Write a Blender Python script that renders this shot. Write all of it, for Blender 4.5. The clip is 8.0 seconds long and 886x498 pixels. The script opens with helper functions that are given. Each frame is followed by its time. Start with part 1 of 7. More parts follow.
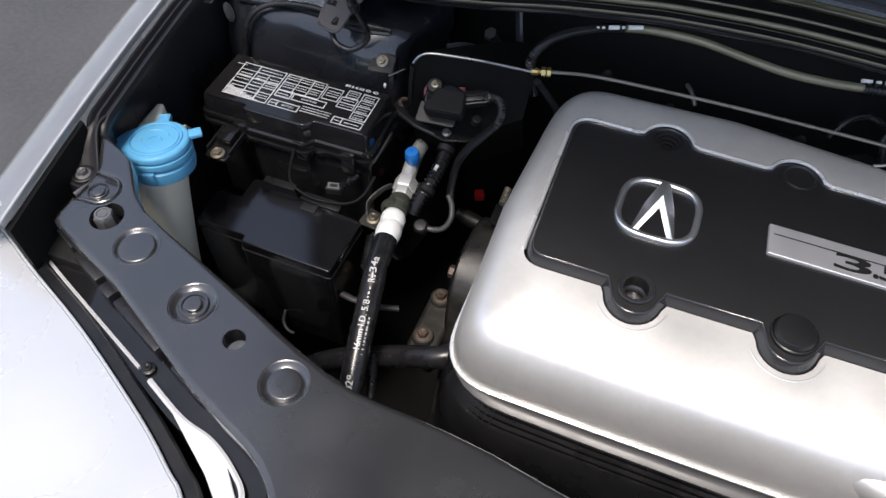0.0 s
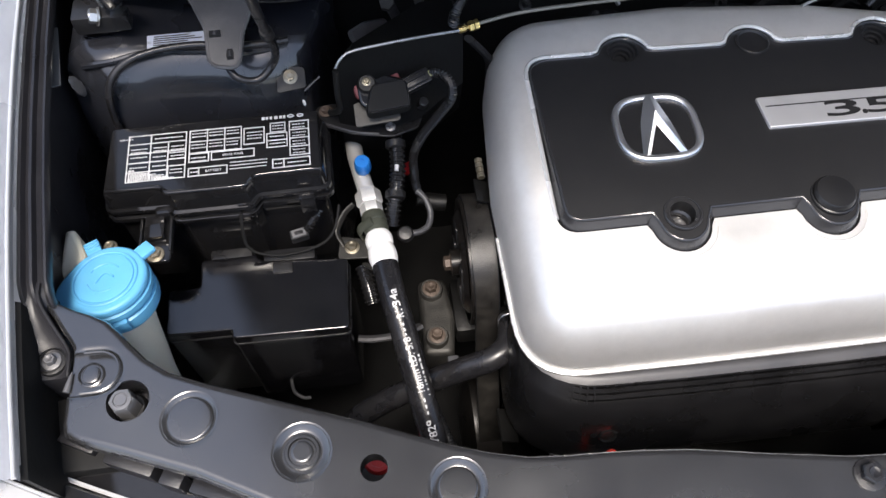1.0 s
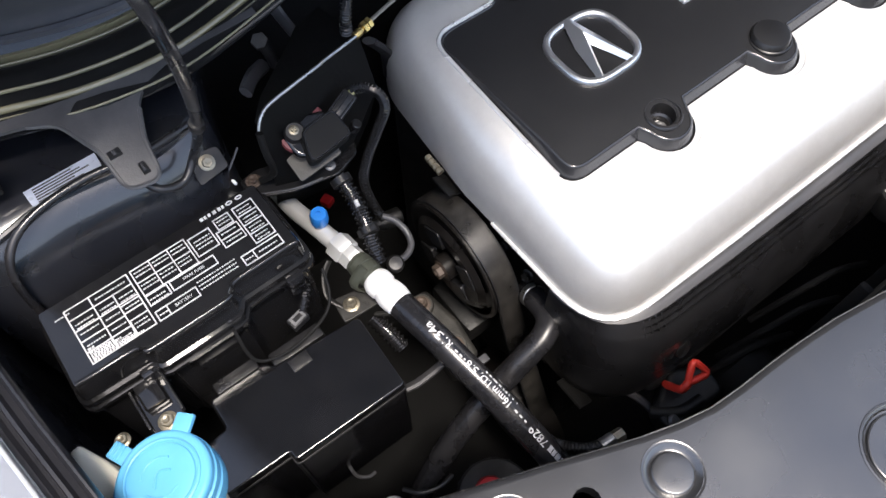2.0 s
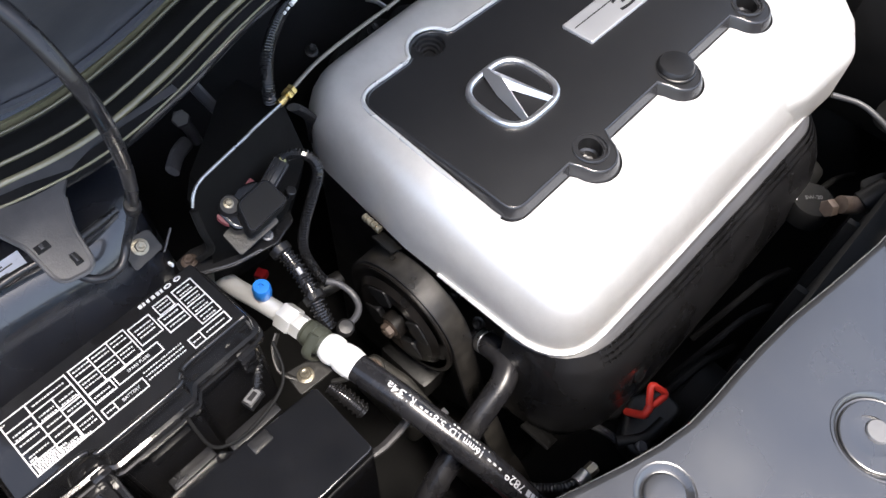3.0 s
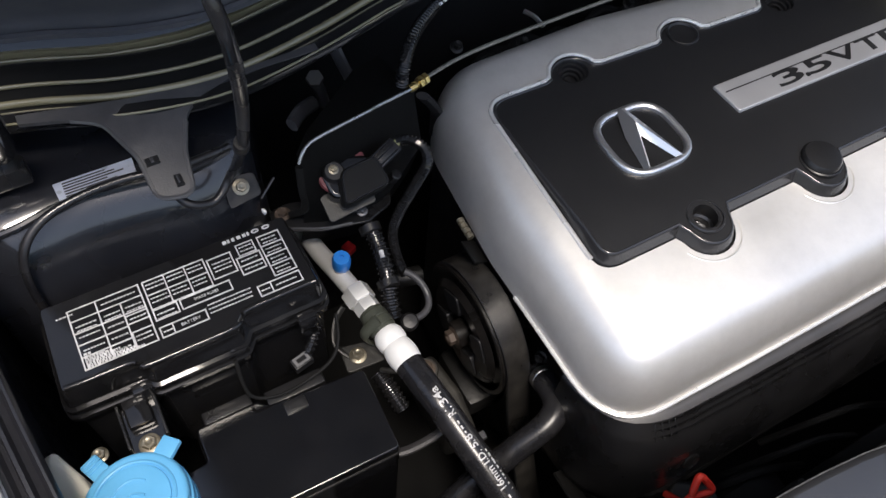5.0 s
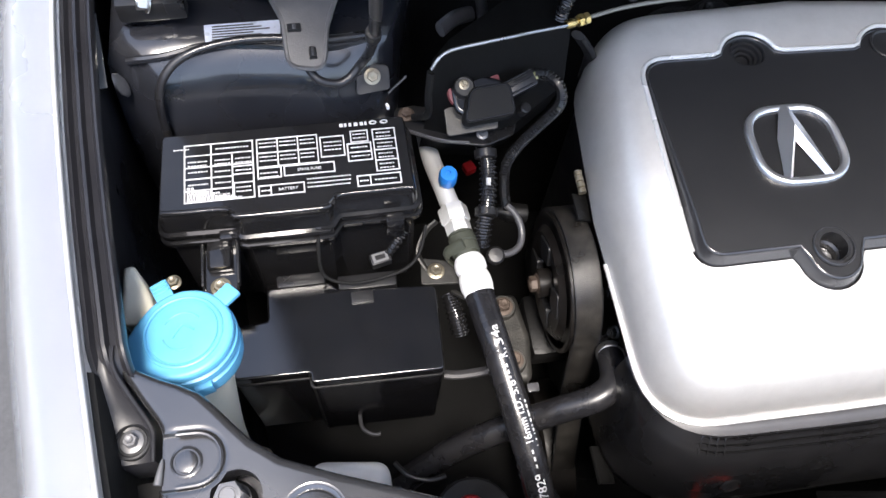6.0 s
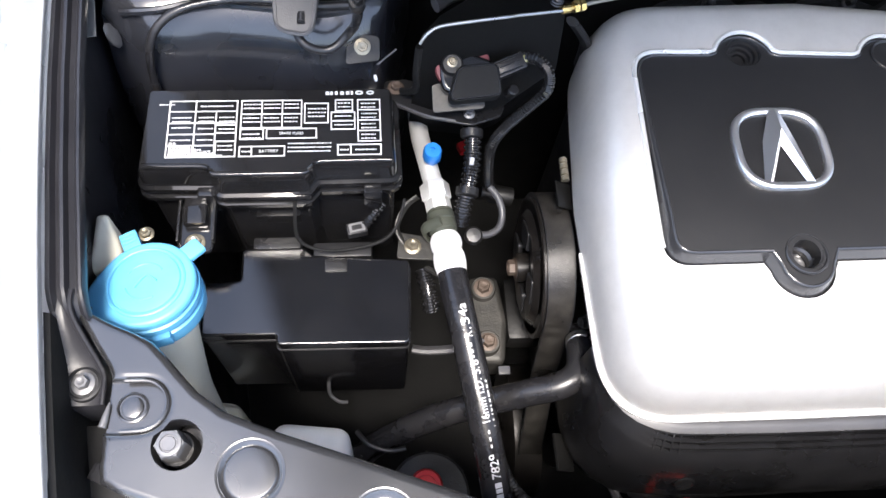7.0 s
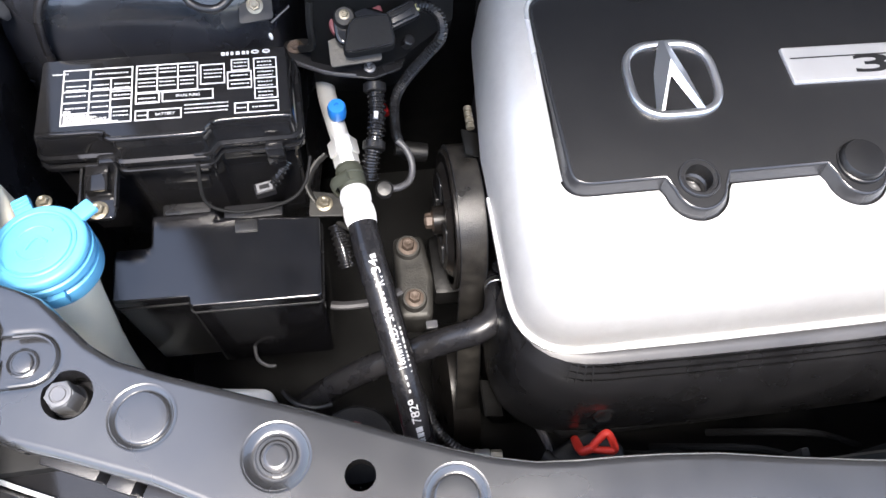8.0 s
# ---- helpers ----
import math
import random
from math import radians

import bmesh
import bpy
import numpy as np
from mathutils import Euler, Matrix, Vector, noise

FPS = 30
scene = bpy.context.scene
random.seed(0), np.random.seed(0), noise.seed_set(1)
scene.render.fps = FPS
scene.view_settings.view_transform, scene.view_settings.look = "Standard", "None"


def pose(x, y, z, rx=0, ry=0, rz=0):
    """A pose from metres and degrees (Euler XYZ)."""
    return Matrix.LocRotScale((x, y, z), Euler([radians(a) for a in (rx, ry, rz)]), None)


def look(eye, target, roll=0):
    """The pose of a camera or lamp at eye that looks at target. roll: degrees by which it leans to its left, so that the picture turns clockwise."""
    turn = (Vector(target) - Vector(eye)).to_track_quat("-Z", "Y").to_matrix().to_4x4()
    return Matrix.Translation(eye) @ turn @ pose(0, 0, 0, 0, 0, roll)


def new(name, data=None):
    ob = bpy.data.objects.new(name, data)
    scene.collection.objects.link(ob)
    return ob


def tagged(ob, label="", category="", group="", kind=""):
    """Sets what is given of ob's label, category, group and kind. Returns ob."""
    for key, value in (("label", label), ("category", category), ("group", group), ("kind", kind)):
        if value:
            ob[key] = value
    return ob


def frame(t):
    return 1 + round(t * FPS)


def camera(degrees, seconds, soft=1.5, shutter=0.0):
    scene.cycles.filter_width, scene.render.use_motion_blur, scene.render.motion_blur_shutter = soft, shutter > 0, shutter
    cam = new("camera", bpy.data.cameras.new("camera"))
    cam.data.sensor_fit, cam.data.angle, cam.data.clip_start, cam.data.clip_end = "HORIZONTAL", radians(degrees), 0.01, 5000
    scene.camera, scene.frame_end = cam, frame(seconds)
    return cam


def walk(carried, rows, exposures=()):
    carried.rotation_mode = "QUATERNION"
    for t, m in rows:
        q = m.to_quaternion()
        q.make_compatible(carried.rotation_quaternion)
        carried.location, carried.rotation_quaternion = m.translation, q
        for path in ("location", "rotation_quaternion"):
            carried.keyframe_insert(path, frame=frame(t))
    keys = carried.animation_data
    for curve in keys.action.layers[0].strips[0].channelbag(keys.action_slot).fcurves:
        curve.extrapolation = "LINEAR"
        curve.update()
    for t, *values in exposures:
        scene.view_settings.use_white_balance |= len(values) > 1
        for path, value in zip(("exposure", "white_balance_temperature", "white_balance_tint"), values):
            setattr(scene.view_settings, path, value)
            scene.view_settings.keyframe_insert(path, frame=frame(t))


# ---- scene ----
cam = camera(60.2, 8.0)
PATH = [
    (0, (0.079, -0.381, 1.473), (-0.351, 0.736, -0.13), 0.2),
    (0.5, (-0.061, -0.33, 1.469), (-0.238, 0.737, -0.214), -4.5),
    (1, (-0.129, -0.298, 1.47), (-0.012, 0.683, -0.269), -0.3),
    (1.5, (-0.172, -0.253, 1.447), (0.076, 0.674, -0.307), -3.2),
    (1.7, (-0.213, -0.223, 1.445), (0.175, 0.596, -0.338), -3.0),
    (2.8, (-0.292, -0.167, 1.426), (0.426, 0.494, -0.32), 2.5),
    (3, (-0.283, -0.175, 1.433), (0.521, 0.526, -0.259), 2.3),
    (3.2, (-0.268, -0.175, 1.445), (0.659, 0.532, -0.18), 3.5),
    (3.5, (-0.241, -0.201, 1.455), (0.849, 0.557, -0.04), 2.9),
    (4, (-0.222, -0.213, 1.46), (0.937, 0.549, 0.019), 2.9),
    (4.5, (-0.247, -0.192, 1.442), (0.689, 0.615, -0.13), 5.0),
    (4.7, (-0.264, -0.175, 1.435), (0.55, 0.649, -0.195), 7.2),
    (5, (-0.272, -0.182, 1.423), (0.349, 0.712, -0.255), 6.8),
    (5.2, (-0.271, -0.184, 1.42), (0.237, 0.71, -0.296), 5.9),
    (6.3, (-0.22, -0.195, 1.422), (-0.032, 0.663, -0.375), 8.1),
    (6.5, (-0.213, -0.198, 1.424), (-0.033, 0.661, -0.373), 8.5),
    (7, (-0.201, -0.199, 1.424), (-0.029, 0.623, -0.391), 9.2),
    (7.5, (-0.185, -0.207, 1.42), (0.001, 0.605, -0.399), 9.6),
    (8, (-0.148, -0.239, 1.419), (0.074, 0.564, -0.399), 8.5),
]
walk(cam, [(t, look(eye, target, roll)) for t, eye, target, roll in PATH],
     [(0.0, 0.65, 6680, 12), (0.5, 0.8, 6680, 12), (1.0, 1.1, 6680, 12), (1.5, 1.15, 6680, 12), (3.0, 1.65, 6750, 12), (3.5, 1.58, 6850, 12), (4.0, 1.2, 6850, 12), (4.5, 0.8, 6850, 12), (5.0, 0.58, 6780, 12), (5.2, 0.9, 6680, 12), (6.3, 1.77, 6560, 12), (7.0, 1.99, 6540, 12), (8.0, 2.04, 6540, 12)])

import itertools
from mathutils.geometry import delaunay_2d_cdt

# ---------- world, sun, exposure ----------
world = bpy.data.worlds.new("sky")
scene.world = world
world.use_nodes = True
wn = world.node_tree
sky = wn.nodes.new("ShaderNodeTexSky")
sky.sky_type = 'NISHITA'
sky.sun_disc = False
sky.sun_elevation = radians(72)
sky.sun_rotation = radians(200)
sky.air_density, sky.dust_density, sky.ozone_density = 1.0, 1.4, 1.3
back = wn.nodes["Background"]
back.inputs["Strength"].default_value = 0.155
haze = wn.nodes.new("ShaderNodeHueSaturation")
haze.inputs["Saturation"].default_value = 0.8
wn.links.new(sky.outputs["Color"], haze.inputs["Color"])
wn.links.new(haze.outputs["Color"], back.inputs["Color"])

sun_data = bpy.data.lights.new("sun", 'SUN')
sun_data.energy = 2.4
sun_data.angle = radians(16)
sun_data.color = (1.0, 0.94, 0.86)
sun = new("sun", sun_data)
sun.matrix_world = look((-0.1, -1.28, 4.85), (0.1, 0.0, 0.95))

# ---------- materials ----------
def material(name, base, rough=0.5, metal=0.0, vary=0.12, grain=0.0, grain_size=900.0, blotch=18.0,
             dust=0.0, dust_colour=(0.30, 0.28, 0.25), coat=0.0, spec=0.5, rough_vary=0.10, transmission=0.0, subsurface=0.0, coat_rough=0.06):
    m = bpy.data.materials.new(name)
    m.use_nodes = True
    n, l = m.node_tree.nodes, m.node_tree.links
    p = n["Principled BSDF"]
    co = n.new("ShaderNodeTexCoord")
    big = n.new("ShaderNodeTexNoise")
    big.inputs["Scale"].default_value, big.inputs["Detail"].default_value = blotch, 5.0
    l.new(co.outputs["Object"], big.inputs["Vector"])
    fine = n.new("ShaderNodeTexNoise")
    fine.inputs["Scale"].default_value, fine.inputs["Detail"].default_value = grain_size, 3.0
    l.new(co.outputs["Object"], fine.inputs["Vector"])
    ramp = n.new("ShaderNodeMapRange")
    ramp.inputs["From Min"].default_value, ramp.inputs["From Max"].default_value = 0.3, 0.7
    ramp.inputs["To Min"].default_value, ramp.inputs["To Max"].default_value = 1.0 - vary, 1.0 + vary
    l.new(big.outputs["Fac"], ramp.inputs["Value"])
    tint = n.new("ShaderNodeVectorMath")
    tint.operation = 'SCALE'
    tint.inputs[0].default_value = base
    l.new(ramp.outputs["Result"], tint.inputs["Scale"])
    colour = tint.outputs["Vector"]
    if dust > 0:
        mix = n.new("ShaderNodeMix")
        mix.data_type = 'RGBA'
        speck = n.new("ShaderNodeTexNoise")
        speck.inputs["Scale"].default_value, speck.inputs["Detail"].default_value = 60.0, 8.0
        speck.inputs["Roughness"].default_value = 0.7
        l.new(co.outputs["Object"], speck.inputs["Vector"])
        amount = n.new("ShaderNodeMapRange")
        amount.inputs["From Min"].default_value, amount.inputs["From Max"].default_value = 0.42, 0.75
        amount.inputs["To Min"].default_value, amount.inputs["To Max"].default_value = 0.0, dust
        l.new(speck.outputs["Fac"], amount.inputs["Value"])
        l.new(amount.outputs["Result"], mix.inputs["Factor"])
        l.new(colour, mix.inputs["A"])
        mix.inputs["B"].default_value = (*dust_colour, 1)
        colour = mix.outputs["Result"]
    l.new(colour, p.inputs["Base Color"])
    rr = n.new("ShaderNodeMapRange")
    rr.inputs["From Min"].default_value, rr.inputs["From Max"].default_value = 0.3, 0.7
    rr.inputs["To Min"].default_value, rr.inputs["To Max"].default_value = max(rough - rough_vary, 0.02), min(rough + rough_vary, 1.0)
    l.new(big.outputs["Fac"], rr.inputs["Value"])
    l.new(rr.outputs["Result"], p.inputs["Roughness"])
    p.inputs["Metallic"].default_value = metal
    p.inputs["Specular IOR Level"].default_value = spec
    p.inputs["Coat Weight"].default_value = coat
    p.inputs["Coat Roughness"].default_value = coat_rough
    p.inputs["Transmission Weight"].default_value = transmission
    p.inputs["Subsurface Weight"].default_value = subsurface
    p.inputs["Subsurface Radius"].default_value = (0.02, 0.02, 0.016)
    p.inputs["Subsurface Scale"].default_value = 0.8
    if grain > 0:
        b = n.new("ShaderNodeBump")
        b.inputs["Strength"].default_value, b.inputs["Distance"].default_value = grain, 0.0006
        l.new(fine.outputs["Fac"], b.inputs["Height"])
        l.new(b.outputs["Normal"], p.inputs["Normal"])
    return m


SILVER = material("silver_cover_paint", (0.82, 0.808, 0.785), 0.42, 0.62, 0.03, 0.10, 2500, 9, 0.16, (0.42, 0.41, 0.39))
SILVER_EDGE = material("silver_bead", (0.84, 0.84, 0.83), 0.26, 0.5, 0.03)
PANEL = material("black_satin_plastic", (0.011, 0.011, 0.012), 0.40, 0, 0.04, 0.10, 1800, 10, 0.010, spec=0.52, rough_vary=0.03)
# the centre panel's plastic again, lightened for edges that face the light
PANEL_EDGE = material("lit_satin_plastic", (0.026, 0.026, 0.028), 0.16, 0, 0.06, 0.06, 1800, rough_vary=0.03, spec=0.7)
BLACK = material("black_plastic", (0.012, 0.012, 0.013), 0.32, 0, 0.2, 0.2, 900, 25, 0.04, (0.08, 0.075, 0.07))
GLOSS = material("glossy_black_plastic", (0.010, 0.010, 0.011), 0.09, 0, 0.2, 0.03, 400, 25, 0.02, rough_vary=0.04, spec=0.55)
RELAY = material("satin_box_plastic", (0.005, 0.005, 0.006), 0.10, 0, 0.2, 0.05, 1200, 25, 0.01, rough_vary=0.04, spec=0.8)
MATT = material("dull_black_plastic", (0.011, 0.011, 0.012), 0.5, 0, 0.25, 0.4, 700, 30, 0.06, (0.06, 0.056, 0.05))
RUBBER = material("black_rubber", (0.012, 0.012, 0.013), 0.36, 0, 0.2, 0.2, 700, 30, 0.05, (0.08, 0.075, 0.07))
HOSE = material("smooth_black_hose", (0.012, 0.012, 0.014), 0.26, 0, 0.2, 0.08, 500, 30, 0.04)
HOOD = material("dark_blue_grey", (0.072, 0.075, 0.087), 0.38, 0.0, 0.15, 0.05, 200, 8, 0.10, coat=0.2)
SUPPORT = material("charcoal_support_plastic", (0.022, 0.022, 0.023), 0.24, 0.0, 0.05, 0.06, 1500, 12, 0.012, coat=1.0, spec=1.0, coat_rough=0.20)
SUPPORT_EDGE = material("charcoal_support_side", (0.016, 0.016, 0.018), 0.28, 0, 0.08, 0.3, 1500, 12, 0.04)
ENGINE = material("grimy_engine_metal", (0.009, 0.009, 0.009), 0.45, 0.3, 0.4, 0.5, 300, 30, 0.10, (0.035, 0.032, 0.028))
# near-black base stands in for the shade in the bay's hollows
DEEP = material("shade_black", (0.008, 0.008, 0.008), 0.7, 0, 0.3, 0.3, 300, 30, spec=0.25)
CAST = material("cast_aluminium", (0.060, 0.059, 0.056), 0.5, 0.6, 0.2, 0.6, 500, 30, 0.35, (0.15, 0.14, 0.125))
ALU = material("bare_aluminium", (0.70, 0.70, 0.68), 0.45, 0.35, 0.10, 0.25, 400, 30, 0.10)
STEEL = material("brushed_steel", (0.50, 0.50, 0.49), 0.32, 0.95, 0.15, 0.15, 600, 40, 0.15, (0.2, 0.17, 0.13))
BADGE = material("satin_chrome", (0.94, 0.94, 0.95), 0.36, 1.0, 0.02, rough_vary=0.03)
# dark rubber with a little dust, lightened to olive for its highlights
SEAL = material("dusty_highlit_rubber", (0.165, 0.150, 0.092), 0.18, 0, 0.15, 0.04, 500, 20, 0.06, (0.20, 0.19, 0.14), spec=1.0, rough_vary=0.04)
PLATE = material("brushed_plate", (0.55, 0.55, 0.56), 0.42, 0.55, 0.06, 0.15, 1500)
ZINC = material("yellow_zinc_bolt", (0.34, 0.305, 0.23), 0.38, 0.8, 0.25, 0.3, 500, 80, 0.3, (0.14, 0.10, 0.07))
RUSTY = material("rusty_bolt", (0.115, 0.088, 0.072), 0.55, 0.4, 0.35, 0.5, 400, 90, 0.3, (0.10, 0.06, 0.04))
BRASS = material("brass_fitting", (0.62, 0.46, 0.18), 0.3, 0.9, 0.2, 0.2, 500, 60)
COPPER = material("copper_clamp", (0.55, 0.28, 0.17), 0.35, 0.85, 0.3, 0.3, 400, 60)
BELT = material("belt_rubber", (0.016, 0.015, 0.014), 0.36, 0, 0.15, 0.4, 900, 30, 0.1)
PULLEY = material("pulley_steel", (0.011, 0.010, 0.0095), 0.36, 0.2, 0.3, 0.3, 300, 30, 0.12, (0.05, 0.035, 0.025))
BLUE = material("light_blue_plastic", (0.10, 0.37, 0.62), 0.40, 0, 0.08, 0.15, 700, 25, 0.05, (0.35, 0.5, 0.6))
BLUE_CAP = material("deep_blue_plastic", (0.02, 0.20, 0.62), 0.35, 0, 0.1, 0.1, 700)
TANK = material("cream_tank_plastic", (0.94, 0.89, 0.73), 0.45, 0, 0.04, 0.15, 500, 20, 0.04, (0.5, 0.46, 0.36))
WHITE = material("white_crimp_coating", (0.82, 0.82, 0.80), 0.45, 0, 0.06, 0.2, 500, 60, 0.06)
PRINT = material("white_print", (0.56, 0.56, 0.57), 0.5, 0, 0.25, 0, 900, 160)
# for print, and for the shade of slots, notches and windows
INK_GAP = material("black_print_and_gaps", (0.015, 0.015, 0.016), 0.4)
OLIVE = material("dark_olive_band", (0.060, 0.065, 0.050), 0.45, 0.2, 0.15, 0.3, 600)
RED = material("red_plastic", (0.46, 0.016, 0.020), 0.32, 0, 0.12, 0.1, 600)
ORANGE = material("orange_red_plastic", (0.74, 0.045, 0.028), 0.4, 0, 0.1, 0.1, 600)
PINK = material("pink_print", (0.80, 0.32, 0.34), 0.5, 0, 0.1)
YELLOWISH = material("yellowed_reservoir_plastic", (0.17, 0.17, 0.065), 0.4, 0, 0.15, 0.15, 500, 25, 0.2, (0.12, 0.12, 0.05), subsurface=0.1)
GREYCAP = material("grey_cap_plastic", (0.135, 0.135, 0.138), 0.5, 0, 0.1, 0.25, 700, 30, 0.1)
STICKER = material("silver_blue_sticker", (0.58, 0.63, 0.74), 0.35, 0.2, 0.1, 0, 900, 90)
BODY = material("pale_silver_body_paint", (0.63, 0.635, 0.645), 0.26, 0.4, 0.03, 0.03, 3000, 6, coat=1.0)
LENS = material("clear_lamp_trim", (0.84, 0.85, 0.87), 0.12, 0.3, 0.05, coat=0.6)
ASPHALT = material("asphalt", (0.062, 0.062, 0.064), 0.85, 0, 0.25, 1.0, 160, 3, 0.35, (0.11, 0.11, 0.11))
MAROON = material("maroon_seal", (0.16, 0.04, 0.045), 0.5, 0, 0.3, 0.2, 500)
GREEN = material("green_clip", (0.03, 0.22, 0.12), 0.5)
LOWER = material("black_moulded_cover", (0.008, 0.008, 0.009), 0.30, 0, 0.15, 0.05, 900, 20, 0.005, spec=1.0)
FLANGE = material("grey_moulded_flange", (0.058, 0.058, 0.062), 0.38, 0, 0.08, 0.15, 900, 20, 0.03)
TOWERPAINT = material("glossy_dark_paint", (0.013, 0.014, 0.018), 0.27, 0.0, 0.15, 0.02, 300, 14, 0.05, (0.10, 0.10, 0.10), coat=1.0, coat_rough=0.08)
CABLE = material("worn_grey_cable", (0.20, 0.188, 0.16), 0.30, 0.2, 0.2, 0.1, 500, 30, 0.15, (0.12, 0.11, 0.09))
DULLSTEEL = material("dull_plated_steel", (0.16, 0.16, 0.165), 0.42, 0.5, 0.1, 0.15, 600, 40, 0.1)
CHANNEL = material("channel_plastic", (0.016, 0.016, 0.019), 0.34, 0.0, 0.2, 0.08, 500, 14, 0.06, (0.08, 0.08, 0.08), spec=0.4)
LEADGREY = material("grey_vinyl", (0.055, 0.055, 0.059), 0.38, 0, 0.12, 0.2, 700, 30, 0.06)

# ---------- mesh helpers ----------
def world_of(ob):
    m = ob.matrix_basis.copy()
    return world_of(ob.parent) @ ob.matrix_parent_inverse @ m if ob.parent else m


def mesh_from(name, bm, mat, angle=38):
    bmesh.ops.recalc_face_normals(bm, faces=bm.faces)
    me = bpy.data.meshes.new(name)
    bm.to_mesh(me)
    bm.free()
    me.materials.append(mat)
    me.shade_smooth()
    me.set_sharp_from_angle(angle=radians(angle))
    return me


def thing(name, label, category, at=(0, 0, 0), group="", kind=""):
    ob = new(name)
    ob.empty_display_size = 0.02
    ob.location = at
    return tagged(ob, label, category, group, kind)


def part(name, bm, mat, parent, label=""):
    ob = new(name, mesh_from(name, bm, mat))
    ob.parent = parent
    ob.matrix_parent_inverse = world_of(parent).inverted()
    return tagged(ob, label)


def solo(name, bm, mat, label, category, kind="", group=""):
    return tagged(new(name, mesh_from(name, bm, mat)), label, category, group, kind)


def add(bm, other, m=None):
    me = bpy.data.meshes.new("tmp")
    if m is not None:
        bmesh.ops.transform(other, matrix=m, verts=other.verts)
    other.to_mesh(me)
    other.free()
    bm.from_mesh(me)
    bpy.data.meshes.remove(me)
    return bm


def moved(bm, m):
    bmesh.ops.transform(bm, matrix=m, verts=bm.verts)
    return bm


def loft(rings, cap0=True, cap1=True, closed=True):
    bm = bmesh.new()
    rows = [[bm.verts.new(p) for p in r] for r in rings]
    n = len(rows[0])
    for a, b in zip(rows, rows[1:]):
        for i in range(n if closed else n - 1):
            j = (i + 1) % n
            bm.faces.new((a[i], a[j], b[j], b[i]))
    if cap0 and closed:
        bm.faces.new(rows[0][::-1])
    if cap1 and closed:
        bm.faces.new(rows[-1])
    return bm


def box(x0, x1, y0, y1, z0, z1, bev=0.002, seg=2):
    bm = bmesh.new()
    bmesh.ops.create_cube(bm, size=1.0)
    bmesh.ops.transform(bm, matrix=Matrix.Translation(((x0 + x1) / 2, (y0 + y1) / 2, (z0 + z1) / 2)) @ Matrix.Diagonal((x1 - x0, y1 - y0, z1 - z0, 1)), verts=bm.verts)
    if bev > 0:
        bmesh.ops.bevel(bm, geom=bm.edges[:], offset=bev, segments=seg, affect='EDGES', profile=0.6)
    return bm


def round_poly(corners, n=6):
    """Outline with rounded corners from (x, y, radius), anticlockwise."""
    out = []
    m = len(corners)
    for i, (x, y, r) in enumerate(corners):
        p, a, b = Vector((x, y)), Vector(corners[i - 1][:2]), Vector(corners[(i + 1) % m][:2])
        if r <= 0:
            out.append((x, y))
            continue
        u, v = (a - p).normalized(), (b - p).normalized()
        half = math.acos(max(-1, min(1, u.dot(v)))) / 2
        d = min(r / max(math.tan(half), 1e-4), (a - p).length * 0.49, (b - p).length * 0.49)
        s, e = p + u * d, p + v * d
        for k in range(n + 1):
            t = k / n
            out.append(tuple(s * (1 - t) ** 2 + p * 2 * t * (1 - t) + e * t * t))
    return out


def inset(outline, d):
    """Outline moved inwards by d (anticlockwise outlines)."""
    n, out = len(outline), []
    for i in range(n):
        p, a, b = Vector(outline[i]), Vector(outline[i - 1]), Vector(outline[(i + 1) % n])
        u, v = (p - a), (b - p)
        if u.length < 1e-7 or v.length < 1e-7:
            u = v = (b - a)
        n1, n2 = Vector((-u.y, u.x)).normalized(), Vector((-v.y, v.x)).normalized()
        k = (n1 + n2)
        k = k.normalized() if k.length > 1e-6 else n1
        out.append(tuple(p + k * d / max(0.5, k.dot(n1))))
    return out


def in_poly(x, y, poly):
    odd = False
    for (xa, ya), (xb, yb) in zip(poly, poly[1:] + poly[:1]):
        if (ya > y) != (yb > y) and x < (xb - xa) * (y - ya) / (yb - ya) + xa:
            odd = not odd
    return odd


def fill_loops(bm, loops, height):
    """Triangles over the first loop of vertices, less the others."""
    vs = [v for lp in loops for v in lp]
    flat = [Vector((v.co.x, v.co.y)) for v in vs]
    edges, k = [], 0
    for lp in loops:
        edges += [(k + i, k + (i + 1) % len(lp)) for i in range(len(lp))]
        k += len(lp)
    polys = [[(v.co.x, v.co.y) for v in lp] for lp in loops]
    co, _, tris, source, _, _ = delaunay_2d_cdt(flat, edges, [], 0, 1e-7)
    at = [vs[src[0]] if src else bm.verts.new((c.x, c.y, height(c.x, c.y))) for c, src in zip(co, source)]
    for f in tris:
        x, y = sum(co[i].x for i in f) / len(f), sum(co[i].y for i in f) / len(f)
        if in_poly(x, y, polys[0]) and not any(in_poly(x, y, p) for p in polys[1:]):
            if len({at[i] for i in f}) == len(f):
                bm.faces.new([at[i] for i in f])


